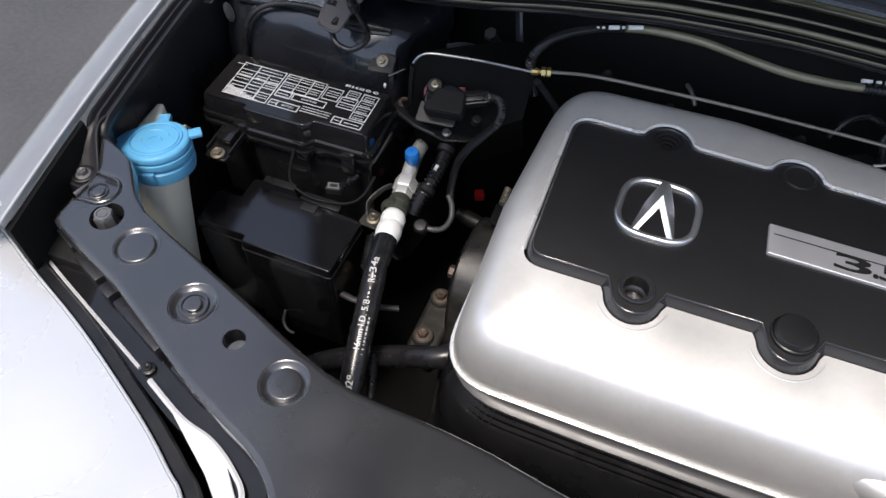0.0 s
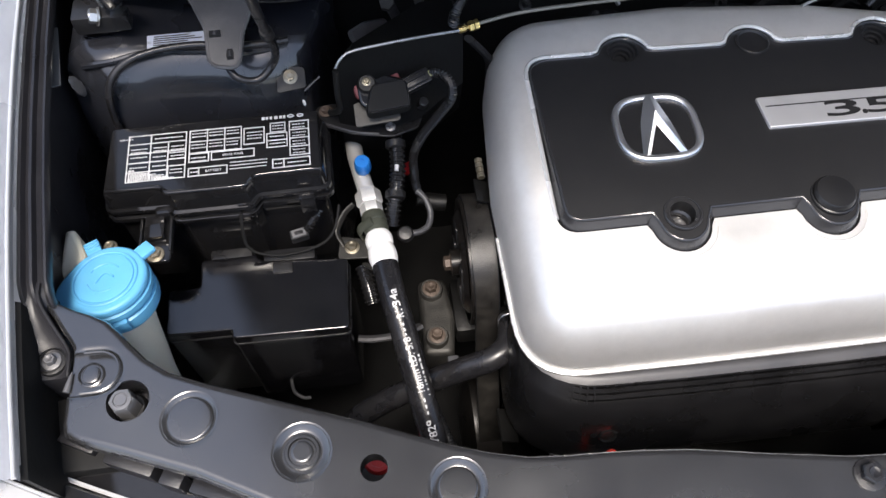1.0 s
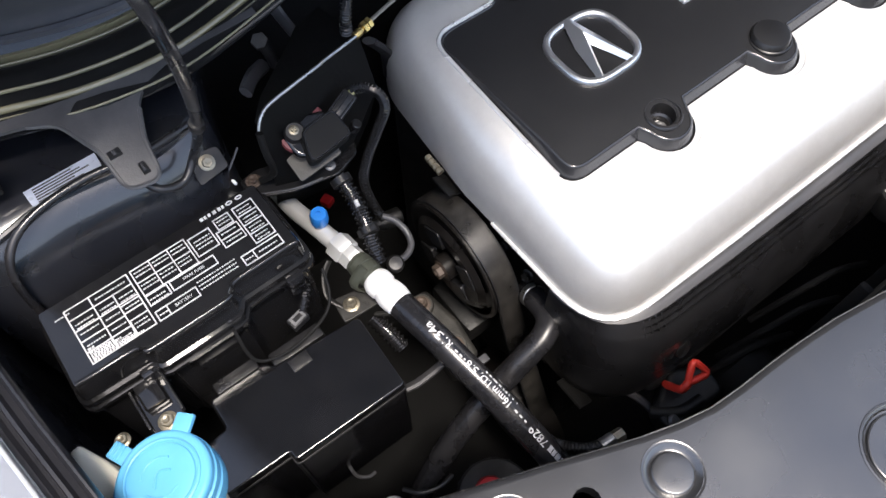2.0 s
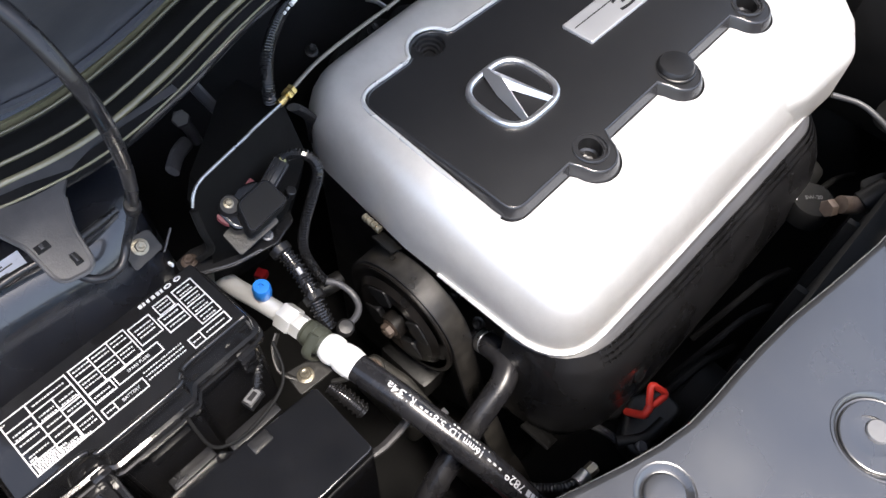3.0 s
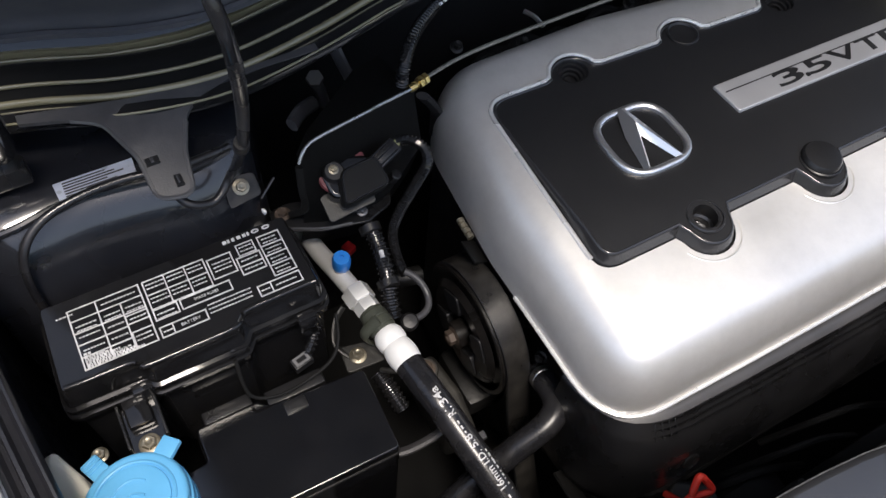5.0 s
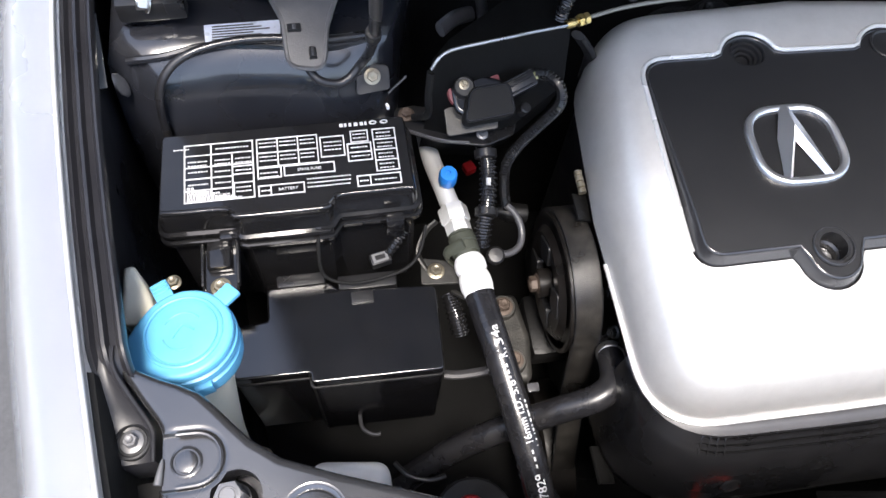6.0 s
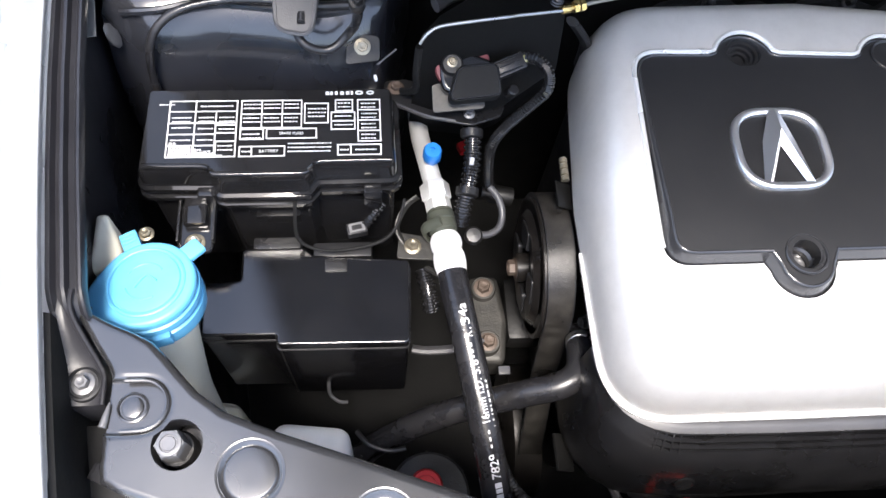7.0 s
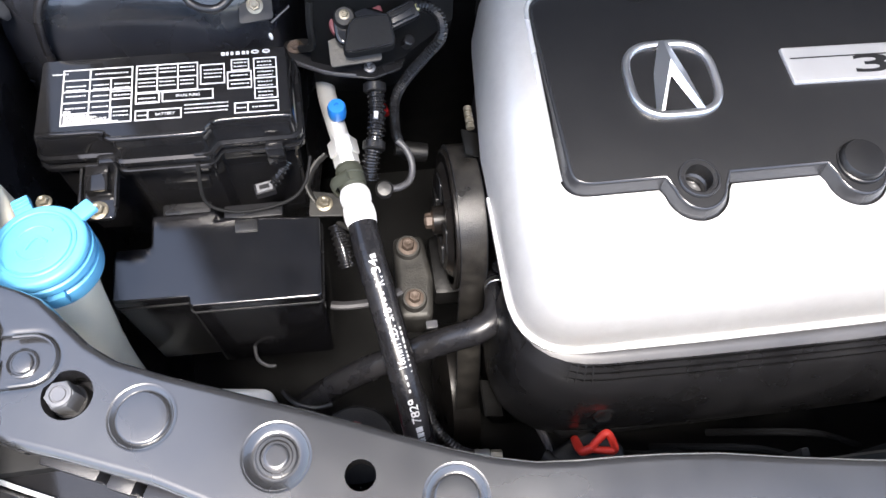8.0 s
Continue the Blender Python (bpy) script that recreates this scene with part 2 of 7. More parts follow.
def slab(outline, z0, z1, bev=0.0, steps=3, holes=(), depth=None, flat=0.0006):
    """A plate over an outline, with a rounded upper edge and holes with walls. z1 may be a function of x, y."""
    top = z1 if callable(z1) else (lambda x, y: z1)
    rings = [[(x, y, z0) for x, y in outline]]
    for k in range(steps + 1 if bev > 0 else 1):
        a = k / steps * math.pi / 2 if bev > 0 else 0
        d = bev * (1 - math.cos(a))
        rings.append([(x, y, top(x, y) - bev + bev * math.sin(a)) for x, y in inset(outline, d)])
    if bev > 0 and flat > 0:
        rings.append([(x, y, top(x, y)) for x, y in inset(outline, bev + flat)])
    bm = loft(rings, not holes, False)
    loops = [list(bm.verts)[-len(outline):]]
    for h in holes:
        hv = [bm.verts.new((x, y, top(x, y))) for x, y in h]
        lo = [bm.verts.new((x, y, top(x, y) - (depth or 0.01))) for x, y in h]
        loops.append(hv)
        for i in range(len(h)):
            j = (i + 1) % len(h)
            bm.faces.new((hv[i], hv[j], lo[j], lo[i]))
    fill_loops(bm, loops, top)
    return bm


def ring_outline(x, y, r, n=20, stretch=1.0):
    return [(x + r * stretch * math.cos(2 * math.pi * k / n), y + r * math.sin(2 * math.pi * k / n)) for k in range(n)]


def spline(points, n=8):
    pts = [Vector(p) for p in points]
    if len(pts) < 3:
        return pts
    out = []
    for i in range(len(pts) - 1):
        p0, p1, p2, p3 = pts[max(i - 1, 0)], pts[i], pts[i + 1], pts[min(i + 2, len(pts) - 1)]
        for k in range(n):
            t = k / n
            out.append(0.5 * ((2 * p1) + (p2 - p0) * t + (2 * p0 - 5 * p1 + 4 * p2 - p3) * t * t + (3 * p1 - p0 - 3 * p2 + p3) * t ** 3))
    out.append(pts[-1])
    return out


def tube(points, r, seg=10, n=8, ribs=0.0, pitch=0.004, caps=True, flat=1.0):
    """A round tube along a smooth line; ribs and pitch make it corrugated."""
    line = spline(points, n)
    if ribs > 0:
        fine, step, acc = [line[0]], pitch / 4, 0.0
        for a, b in zip(line, line[1:]):
            d = (b - a).length
            pos = step - acc
            while pos < d:
                fine.append(a.lerp(b, pos / d))
                pos += step
            acc = d - (pos - step)
        line = fine
    rings, up = [], None
    for i, p in enumerate(line):
        t = (line[min(i + 1, len(line) - 1)] - line[max(i - 1, 0)]).normalized()
        if up is None:
            up = t.orthogonal().normalized()
        up = (up - t * up.dot(t)).normalized()
        side = t.cross(up)
        rad = r(i / max(len(line) - 1, 1)) if callable(r) else r
        if ribs > 0 and i % 4 in (2, 3):
            rad -= ribs
        rings.append([tuple(p + up * rad * math.cos(2 * math.pi * k / seg) + side * rad * flat * math.sin(2 * math.pi * k / seg)) for k in range(seg)])
    return loft(rings, caps, caps)


def lathe(profile, seg=24, m=None, cap0=True):
    rings = [[(max(r, 1e-5) * math.cos(2 * math.pi * k / seg), max(r, 1e-5) * math.sin(2 * math.pi * k / seg), z) for k in range(seg)] for r, z in profile]
    bm = loft(rings, cap0, True)
    return moved(bm, m) if m is not None else bm


def aim(at, way, spin=0.0):
    """A pose at a place whose z axis points along way."""
    return Matrix.Translation(at) @ Vector(way).to_track_quat('Z', 'Y').to_matrix().to_4x4() @ Matrix.Rotation(radians(spin), 4, 'Z')


def hex_head(r, h, flange=0.0, fh=0.0):
    bm = bmesh.new()
    if flange:
        add(bm, lathe([(flange, 0), (flange, fh * 0.6), (r * 1.02, fh)], 20))
    ring = lambda rr, z: [(rr * math.cos(math.pi / 3 * k), rr * math.sin(math.pi / 3 * k), z) for k in range(6)]
    add(bm, loft([ring(r, fh * 0.5), ring(r, fh + h * 0.82), ring(r * 0.86, fh + h)]))
    add(bm, lathe([(r * 0.52, fh + h), (r * 0.48, fh + h + 0.0006), (r * 0.30, fh + h + 0.0002)], 14))
    return bm


def bolt(at, way=(0, 0, 1), r=0.0055, h=0.005, flange=0.0085, fh=0.0018, mat=None, label="zinc-plated steel flange bolt head", spin=15, group="flange bolts"):
    mat = mat or ZINC
    m = aim(at, way, spin)
    t = thing("bolt", label, "bolt", at, group)
    part("washer", moved(lathe([(flange, 0), (flange, fh * 0.6), (r * 1.02, fh)], 20), m), mat, t)
    ring = lambda rr, z: [(rr * math.cos(math.pi / 3 * k), rr * math.sin(math.pi / 3 * k), z) for k in range(6)]
    head = loft([ring(r, fh * 0.4), ring(r, fh + h * 0.82), ring(r * 0.86, fh + h)])
    add(head, lathe([(r * 0.52, fh + h), (r * 0.48, fh + h + 0.0006), (r * 0.30, fh + h + 0.0002)], 14))
    part("head", moved(head, m), mat, t)
    return t


def text_mesh(body, size, m, mat, name, parent, label="", depth=0.0002, bold=0.0, squeeze=1.0, fit=None):
    cu = bpy.data.curves.new(name, 'FONT')
    cu.body, cu.size, cu.extrude, cu.align_x, cu.align_y, cu.offset = body, size, depth, 'CENTER', 'CENTER', bold
    tmp = new(name + "_tmp", cu)
    me = bpy.data.meshes.new_from_object(tmp.evaluated_get(bpy.context.evaluated_depsgraph_get()))
    bpy.data.objects.remove(tmp)
    bpy.data.curves.remove(cu)
    me.name = name
    if fit:
        xs, ys = [v.co.x for v in me.vertices], [v.co.y for v in me.vertices]
        kx, ky = (fit[1] - fit[0]) / (max(xs) - min(xs)), (fit[3] - fit[2]) / (max(ys) - min(ys))
        me.transform(Matrix.Translation((fit[0], fit[2], 0)) @ Matrix.Diagonal((kx, ky, 1, 1)) @ Matrix.Translation((-min(xs), -min(ys), 0)))
    me.transform(m @ Matrix.Diagonal((squeeze, 1, 1, 1)))
    me.materials.clear()
    me.materials.append(mat)
    ob = new(name, me)
    ob.parent = parent
    ob.matrix_parent_inverse = world_of(parent).inverted()
    return tagged(ob, label)

# ---------- ground and car shell ----------
solo("ground", slab([(-60, -60), (60, -60), (60, 60), (-60, 60)], -0.2, 0.0), ASPHALT, "grey asphalt of a parking place", "ground", "structure")

# pale fender along the bay's side: a rolled edge, a crown and a flank down towards the wheel
def fender_x(y):
    """The fender's inner edge at the bay."""
    return -0.394 - 0.15 * y + 0.15 * y * y

def fender(side):
    rings = []
    for y in (-0.165, -0.10, 0.0, 0.1, 0.2, 0.3, 0.4, 0.6, 0.9):
        xe = fender_x(min(y, 0.5))
        prof = [(0.0012, -0.007), (0.0008, -0.002), (0.0, 0.0), (-0.010, 0.001), (-0.022, -0.001), (-0.031, -0.007), (-0.041, -0.020), (-0.051, -0.040), (-0.066, -0.080), (-0.082, -0.14), (-0.100, -0.30), (-0.095, -0.5), (-0.05, -0.55)]
        rings.append([((xe + dx) if side < 0 else (0.56 - xe - dx), y, 1.02 + dz) for dx, dz in prof])
    bm = loft(rings, closed=False)
    bmesh.ops.solidify(bm, geom=bm.faces[:], thickness=0.0012)
    return bm

for side, label in ((-1, "pale silver painted front fender beside the open engine bay"), (1, "pale silver painted front fender at the battery's side")):
    wing = thing("fender", label, "fender", (-0.45 if side < 0 else 1.01, 0.3, 0.5), "front fenders")
    part("skin", fender(side), BODY, wing)
    edge = [(fender_x(y), y) for y in (-0.165, -0.10, 0.0, 0.1, 0.2, 0.35)]
    part("rolled_edge", tube([(x + 0.0005 if side < 0 else 0.56 - x - 0.0005, y, 1.0195) for x, y in edge], 0.0014, 8), BODY, wing)
    # black sheet added so the gap inside the fender's edge stays dark
    liner = [(0.0016, -0.008), (0.0016, -0.45), (0.0045, -0.45), (0.0045, -0.010)]
    part("inner_liner", loft([[(fender_x(y) + dx if side < 0 else 0.56 - fender_x(y) - dx, y, 1.02 + dz) for dx, dz in liner] for y in (-0.164, -0.12, -0.08, -0.044)]), DEEP, wing, "added black liner, keeps the gap behind the edge dark")

# black rubber-edged channel between fender and bay
def channel(side):
    rings = []
    for y, low in ((-0.046, 0.014), (-0.042, 0.008), (-0.036, 0.003), (-0.028, 0.0), (0.05, 0.0), (0.12, 0.0), (0.2, 0.0), (0.28, 0.0), (0.36, 0.0)):
        xe = fender_x(y)
        prof = [(0.0005, -0.03), (0.001, 0.0), (0.004, 0.001), (0.006, -0.003), (0.0085, -0.002), (0.0100, 0.0015), (0.0120, 0.0015), (0.0135, -0.003), (0.0165, -0.0045), (0.0185, -0.002), (0.0200, 0.002), (0.0215, 0.002), (0.0228, -0.001), (0.0226, -0.006), (0.0110, -0.010), (0.010, -0.10), (0.010, -0.22), (0.030, -0.59), (0.0, -0.59), (0.0, -0.10)]
        rings.append([((xe + dx) if side < 0 else (0.56 - xe - dx), y, 1.008 + dz - (low if dz > -0.05 else 0.0)) for dx, dz in prof])
    return loft(rings)

# black blocks stand in for the shaded gaps at the channels' front ends
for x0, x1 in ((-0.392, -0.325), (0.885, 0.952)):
    solo("corner_filler", box(x0, x1, -0.148, -0.096, 0.42, 0.960, 0.003), DEEP, "black filler for the shaded gap between channel and support panel", "bay panel", "structure")
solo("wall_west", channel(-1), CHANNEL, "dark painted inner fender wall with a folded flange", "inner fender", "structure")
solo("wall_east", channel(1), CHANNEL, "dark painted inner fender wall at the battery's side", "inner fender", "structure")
# undertray coloured black for the darkness under the parts
solo("floor", box(-0.46, 1.02, -0.30, 0.42, 0.40, 0.43, 0), DEEP, "undertray below the engine, blackened for the shade", "undertray", "structure")

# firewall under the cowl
# the shade below the cowl is put into its black colour
solo("wall_north", box(-0.44, 1.0, 0.33, 0.36, 0.42, 0.985, 0.004), DEEP, "firewall below the cowl, blackened for the shade", "firewall", "structure")

# cowl: a curved strip with a lip, two rounded sealing ridges and a trough behind
COWL = [(-0.46, 0.272), (-0.39, 0.262), (-0.32, 0.246), (-0.255, 0.224), (-0.19, 0.216), (-0.12, 0.228), (-0.046, 0.249), (0.02, 0.263), (0.07, 0.271), (0.17, 0.276), (0.28, 0.270), (0.37, 0.262), (0.50, 0.262), (0.65, 0.245), (0.80, 0.225), (1.0, 0.19)]

def cowl_sweep(profile, z=1.02, cap=True):
    line = spline([(x, y, 0) for x, y in COWL], 6)
    return loft([[(p.x, p.y + d, z + h) for d, h in profile] for p in line], cap, cap)

cowl = thing("cowl", "black plastic cowl with rubber sealing ridges before the hood", "cowl", (0.1, 0.3, 1.0), kind="structure")
part("cowl_panel", cowl_sweep([(0.004, -0.012), (0, -0.009), (0, -0.002), (0.0015, 0.0), (0.010, 0.0), (0.020, -0.008), (0.10, -0.012), (0.11, -0.03), (0.05, -0.03)]), GLOSS, cowl)
def ridge(d, h, r):
    return cowl_sweep([(d + r * math.cos(a), h + r * 1.1 * math.sin(a)) for a in [math.pi * 2 * k / 14 for k in range(14)]])
part("seal_base", cowl_sweep([(0.010, -0.012), (0.010, -0.003), (0.046, -0.001), (0.066, -0.006), (0.072, -0.012)]), DEEP, cowl)
# ridges and beads have their highlights put into the pale colour
part("seal_ridge", ridge(0.019, 0.000, 0.0027), SEAL, cowl, "rounded rubber sealing ridge")
part("seal_ridge", ridge(0.0355, 0.001, 0.0015), SEAL, cowl, "rounded rubber sealing ridge")
for d, h, r in ((0.0135, -0.0025, 0.0007), (0.068, -0.004, 0.0012), (0.0005, -0.0005, 0.0009)):
    part("seal_bead", ridge(d, h, r), SEAL, cowl)
part("rear_lip", cowl_sweep([(0.072, -0.016), (0.074, -0.002), (0.077, -0.002), (0.079, -0.016)]), SEAL, cowl)

# raised hood: rear edge by the cowl, the underside rising forwards over the bay
hood = thing("hood", "raised hood seen from its dark blue-grey underside", "hood", (0.28, 0.36, 1.03))
SLOPE = radians(57)
def hood_point(p, u, w):
    """u metres up along the raised hood from its rear edge, w metres out of the inner face towards the engine."""
    return (p.x, p.y + 0.082 - u * math.cos(SLOPE) - w * math.sin(SLOPE), 1.022 + u * math.sin(SLOPE) - w * math.cos(SLOPE))

def hood_width(u):
    """Left edge of the hood: it narrows towards its nose."""
    return -0.43 + 0.33 * min(max(u, 0.0), 0.27) + 0.06 * max(u - 0.27, 0.0)

def hood_sweep(profile, x0=-0.47, x1=1.03, cap=True):
    line = [p for p in spline([(x, y, 0) for x, y in COWL], 6) if x0 <= p.x <= x1]
    rings = []
    for p in line:
        ring = []
        for u, w in profile:
            q = Vector(hood_point(p, u, w))
            q.x = 0.285 + (p.x - 0.285) * (0.285 - hood_width(u)) / 0.735
            ring.append(tuple(q))
        rings.append(ring)
    return loft(rings, cap, cap)
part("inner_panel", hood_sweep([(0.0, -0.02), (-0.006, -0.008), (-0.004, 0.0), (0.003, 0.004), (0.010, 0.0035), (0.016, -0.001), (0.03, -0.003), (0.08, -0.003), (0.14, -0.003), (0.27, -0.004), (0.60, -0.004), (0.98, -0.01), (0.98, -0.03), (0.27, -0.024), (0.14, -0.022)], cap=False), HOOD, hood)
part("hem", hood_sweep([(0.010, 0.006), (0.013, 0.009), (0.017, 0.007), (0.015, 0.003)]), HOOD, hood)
def on_hood(x, u, w):
    """Point of the hood's inner face, u up from its edge at the cowl's station x."""
    k = next(i for i in range(1, len(COWL)) if COWL[i][0] >= x)
    (xa, ya), (xb, yb) = COWL[k - 1], COWL[k]
    q = Vector(hood_point(Vector((x, ya + (yb - ya) * (x - xa) / (xb - xa), 0)), u, w))
    q.x = 0.285 + (x - 0.285) * (0.285 - hood_width(u)) / 0.735
    return tuple(q)
LOWER_EDGE = [(-0.20, 0.300), (-0.125, 0.264), (-0.095, 0.248), (-0.045, 0.224), (0.005, 0.204), (0.06, 0.182)]
UPPER_EDGE = [(-0.20, 0.322), (-0.125, 0.284), (-0.095, 0.266), (-0.045, 0.242), (0.005, 0.220), (0.06, 0.192)]
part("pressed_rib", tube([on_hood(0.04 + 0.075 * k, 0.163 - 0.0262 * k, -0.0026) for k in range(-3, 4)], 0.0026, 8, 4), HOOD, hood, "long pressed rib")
# flat black plate stands in for the shade inside the slot
part("slot", loft([[on_hood(x, u, -0.0022) for x, u in LOWER_EDGE], [on_hood(x, u, -0.0022) for x, u in UPPER_EDGE], [on_hood(x, u, -0.0060) for x, u in UPPER_EDGE], [on_hood(x, u, -0.0060) for x, u in LOWER_EDGE]]), DEEP, hood, "black plate for the shaded inside of a slot in the inner panel")
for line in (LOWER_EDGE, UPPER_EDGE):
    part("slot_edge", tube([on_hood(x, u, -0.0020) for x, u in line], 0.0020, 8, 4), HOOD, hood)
part("outer_skin", hood_sweep([(-0.01, -0.022), (0.27, -0.027), (0.99, -0.034), (0.99, -0.037), (0.27, -0.030), (-0.01, -0.025)], cap=False), BODY, hood, "pale silver painted outer skin")

# ---------- front support panel ----------
SUP_Z = 0.998
INNER = [(-0.368, -0.038), (-0.352, -0.047), (-0.330, -0.058), (-0.312, -0.078), (-0.287, -0.100), (-0.226, -0.124), (-0.160, -0.149), (-0.108, -0.170), (-0.063, -0.183), (-0.016, -0.186), (0.040, -0.191), (0.135, -0.207), (0.241, -0.212), (0.367, -0.209), (0.470, -0.196), (0.556, -0.181), (0.677, -0.160), (0.760, -0.128), (0.84, -0.088), (0.90, -0.055)]
OUTER = [(0.93, -0.11), (0.84, -0.165), (0.74, -0.222), (0.66, -0.262), (0.58, -0.35), (0.45, -0.43), (0.28, -0.45), (0.10, -0.43), (-0.02, -0.36), (-0.070, -0.285), (-0.088, -0.262), (-0.112, -0.246), (-0.169, -0.222), (-0.266, -0.170), (-0.340, -0.141), (-0.3505, -0.132), (-0.3512, -0.122), (-0.3515, -0.112)]
# open notch round the sunk bolt, then the edge along the channel's lip
NOTCH = [(-0.3515, -0.1085), (-0.342, -0.1088)] + [(-0.332 + 0.0138 * math.cos(radians(a)), -0.0948 + 0.0138 * math.sin(radians(a))) for a in range(-90, 91, 15)] + [(-0.342, -0.0808), (-0.3500, -0.0808)]
TIP = [(-0.3505, -0.077), (-0.3530, -0.0715), (-0.3590, -0.063), (-0.3670, -0.051), (-0.3740, -0.040)]
latch_hole = round_poly([(0.284, -0.213, 0.006), (0.297, -0.218, 0.005), (0.301, -0.235, 0.003), (0.318, -0.235, 0.005), (0.319, -0.247, 0.004), (0.313, -0.260, 0.004), (0.297, -0.261, 0.005), (0.283, -0.281, 0.005), (0.266, -0.281, 0.004), (0.261, -0.265, 0.002), (0.250, -0.264, 0.005), (0.252, -0.248, 0.004), (0.267, -0.243, 0.005)][::-1], 4)
recess = round_poly([(0.171, -0.236, 0.008), (0.207, -0.229, 0.008), (0.216, -0.236, 0.004), (0.211, -0.268, 0.003), (0.238, -0.274, 0.006), (0.256, -0.283, 0.008), (0.268, -0.330, 0.02), (0.260, -0.385, 0.02), (0.180, -0.392, 0.02), (0.134, -0.325, 0.008), (0.150, -0.289, 0.006), (0.176, -0.256, 0.006)][::-1], 4)
def small_hole(x, y, r):
    return ring_outline(x, y, r, 16)
def smooth_outline(points, n=3):
    return [tuple(p.xy) for p in spline([(x, y, 0) for x, y in points], n)]
support_outline = (smooth_outline(INNER, 2) + smooth_outline(OUTER, 2) + NOTCH + smooth_outline(TIP, 2))[::-1]
CLIPS = [(-0.2715, -0.1340, 0.0178), (-0.2015, -0.1637, 0.0182), (-0.1085, -0.1965, 0.0175), (0.709, -0.166, 0.0125), (0.643, -0.196, 0.0115), (0.775, -0.145, 0.0125)]
support = thing("support_panel", "charcoal plastic radiator support cover along the bay's front edge", "support panel", (0.2, -0.25, 0.98), kind="structure")
part("cover_panel", slab(support_outline, SUP_Z - 0.016, SUP_Z, 0.0045, 4,
     [latch_hole, recess, small_hole(-0.158, -0.179, 0.0085), small_hole(0.680, -0.178, 0.007), ring_outline(0.007, -0.27, 0.0278, 32), ring_outline(-0.3110, -0.1172, 0.0138, 28)] + [small_hole(x, y, r - 0.0006) for x, y, r in CLIPS], 0.016), SUPPORT, support)
part("nut_well", moved(lathe([(0.0140, -0.0005), (0.0134, -0.004), (0.0130, -0.012), (0.0135, -0.026), (0.001, -0.026)], 28, None, False), Matrix.Translation((-0.3110, -0.1172, SUP_Z))), SUPPORT_EDGE, support)

def push_clip(x, y, r=0.013, z=SUP_Z, dish=0.022, plain=False):
    """Plastic clip head in a shallow pressed dish of the panel."""
    t = thing("panel_clip", "round charcoal plastic clip in a pressed dish of the support panel", "panel clip", (x, y, z), "support panel clips")
    M = Matrix.Translation((x, y, z))
    part("dish", moved(lathe([(dish + 0.0012, -0.0004), (dish + 0.0008, 0.0004), (dish, 0.0003), (dish - 0.0012, -0.0006), (dish - 0.0038, -0.0026), (dish - 0.0052, -0.0030), (dish - 0.0060, -0.0030), (0.001, -0.0030)], 36, None, False), M), SUPPORT, t)
    if plain:
        part("clip_head", moved(lathe([(r + 0.0004, -0.0030), (r, -0.0016), (r * 0.93, -0.0008), (r * 0.88, -0.0007), (r * 0.4, -0.0007), (0.001, -0.0007)], 32, None, False), M), SUPPORT, t)
    else:
        part("clip_head", moved(lathe([(r + 0.0004, -0.0030), (r, -0.0016), (r * 0.94, -0.0008), (r * 0.80, -0.0008), (r * 0.74, -0.0022), (r * 0.62, -0.0022), (r * 0.58, 0.0002), (r * 0.52, 0.0005), (r * 0.46, 0.0005), (0.001, 0.0005)], 32, None, False), M), SUPPORT, t)
    return t

for (x, y, dish), r, plain in zip(CLIPS, (0.0148, 0.0112, 0.0125, 0.0080, 0.0075, 0.0080), (True, False, True, True, True, True)):
    push_clip(x, y, r, SUP_Z, dish, plain)

# wide dish with a pin standing in its hole
t = thing("locating_pin", "pale round pin in the hole of a wide pressed dish", "pin", (0.007, -0.27, SUP_Z))
dish = slab(ring_outline(0.007, -0.27, 0.0232, 36), SUP_Z - 0.0240, SUP_Z - 0.0016, 0.0008, 2, [ring_outline(0.005, -0.267, 0.0128, 28)], 0.0220)
part("dish_floor", dish, SUPPORT, t)
part("dish_rim", moved(lathe([(0.0290, -0.0005), (0.0286, 0.0006), (0.0274, 0.0007), (0.0262, -0.0004), (0.0246, -0.0030), (0.0230, -0.0034)], 40, None, False), Matrix.Translation((0.007, -0.27, SUP_Z))), SUPPORT, t)
part("hole", moved(lathe([(0.0130, -0.002), (0.0128, -0.020), (0.001, -0.020)], 28, None, False), Matrix.Translation((0.005, -0.267, SUP_Z))), DEEP, t)
part("pin", moved(lathe([(0.0078, -0.019), (0.0078, -0.003), (0.0070, -0.0018), (0.001, -0.0016)], 24), Matrix.Translation((0.011, -0.269, SUP_Z))), GREYCAP, t, "pale round pin")

# long-nosed fixing nut, sunk bolt in an open notch, and a flange bolt at the panel's corner
t = thing("fixing_nut", "tall dark hex nut with a pale worn top", "nut", (-0.312, -0.118, SUP_Z), "support panel fixings")
NM = aim((-0.3148, -0.1168, SUP_Z - 0.020), (-0.02, 0.01, 1))
part("collar", moved(lathe([(0.0110, -0.008), (0.0110, 0.002), (0.0095, 0.005)], 24), NM), MATT, t)
part("nut_body", moved(loft([[(r * math.cos(math.pi / 3 * k), r * math.sin(math.pi / 3 * k), z) for k in range(6)] for r, z in ((0.0086, 0.002), (0.0086, 0.0190), (0.0078, 0.0204))]), NM), DULLSTEEL, t)
part("nut_top", moved(lathe([(0.0072, 0.0200), (0.0068, 0.0212), (0.0050, 0.0214), (0.0046, 0.0206), (0.0040, 0.0206), (0.0037, 0.0212), (0.001, 0.0212)], 24), NM), DULLSTEEL, t, "worn round top with a turned groove")
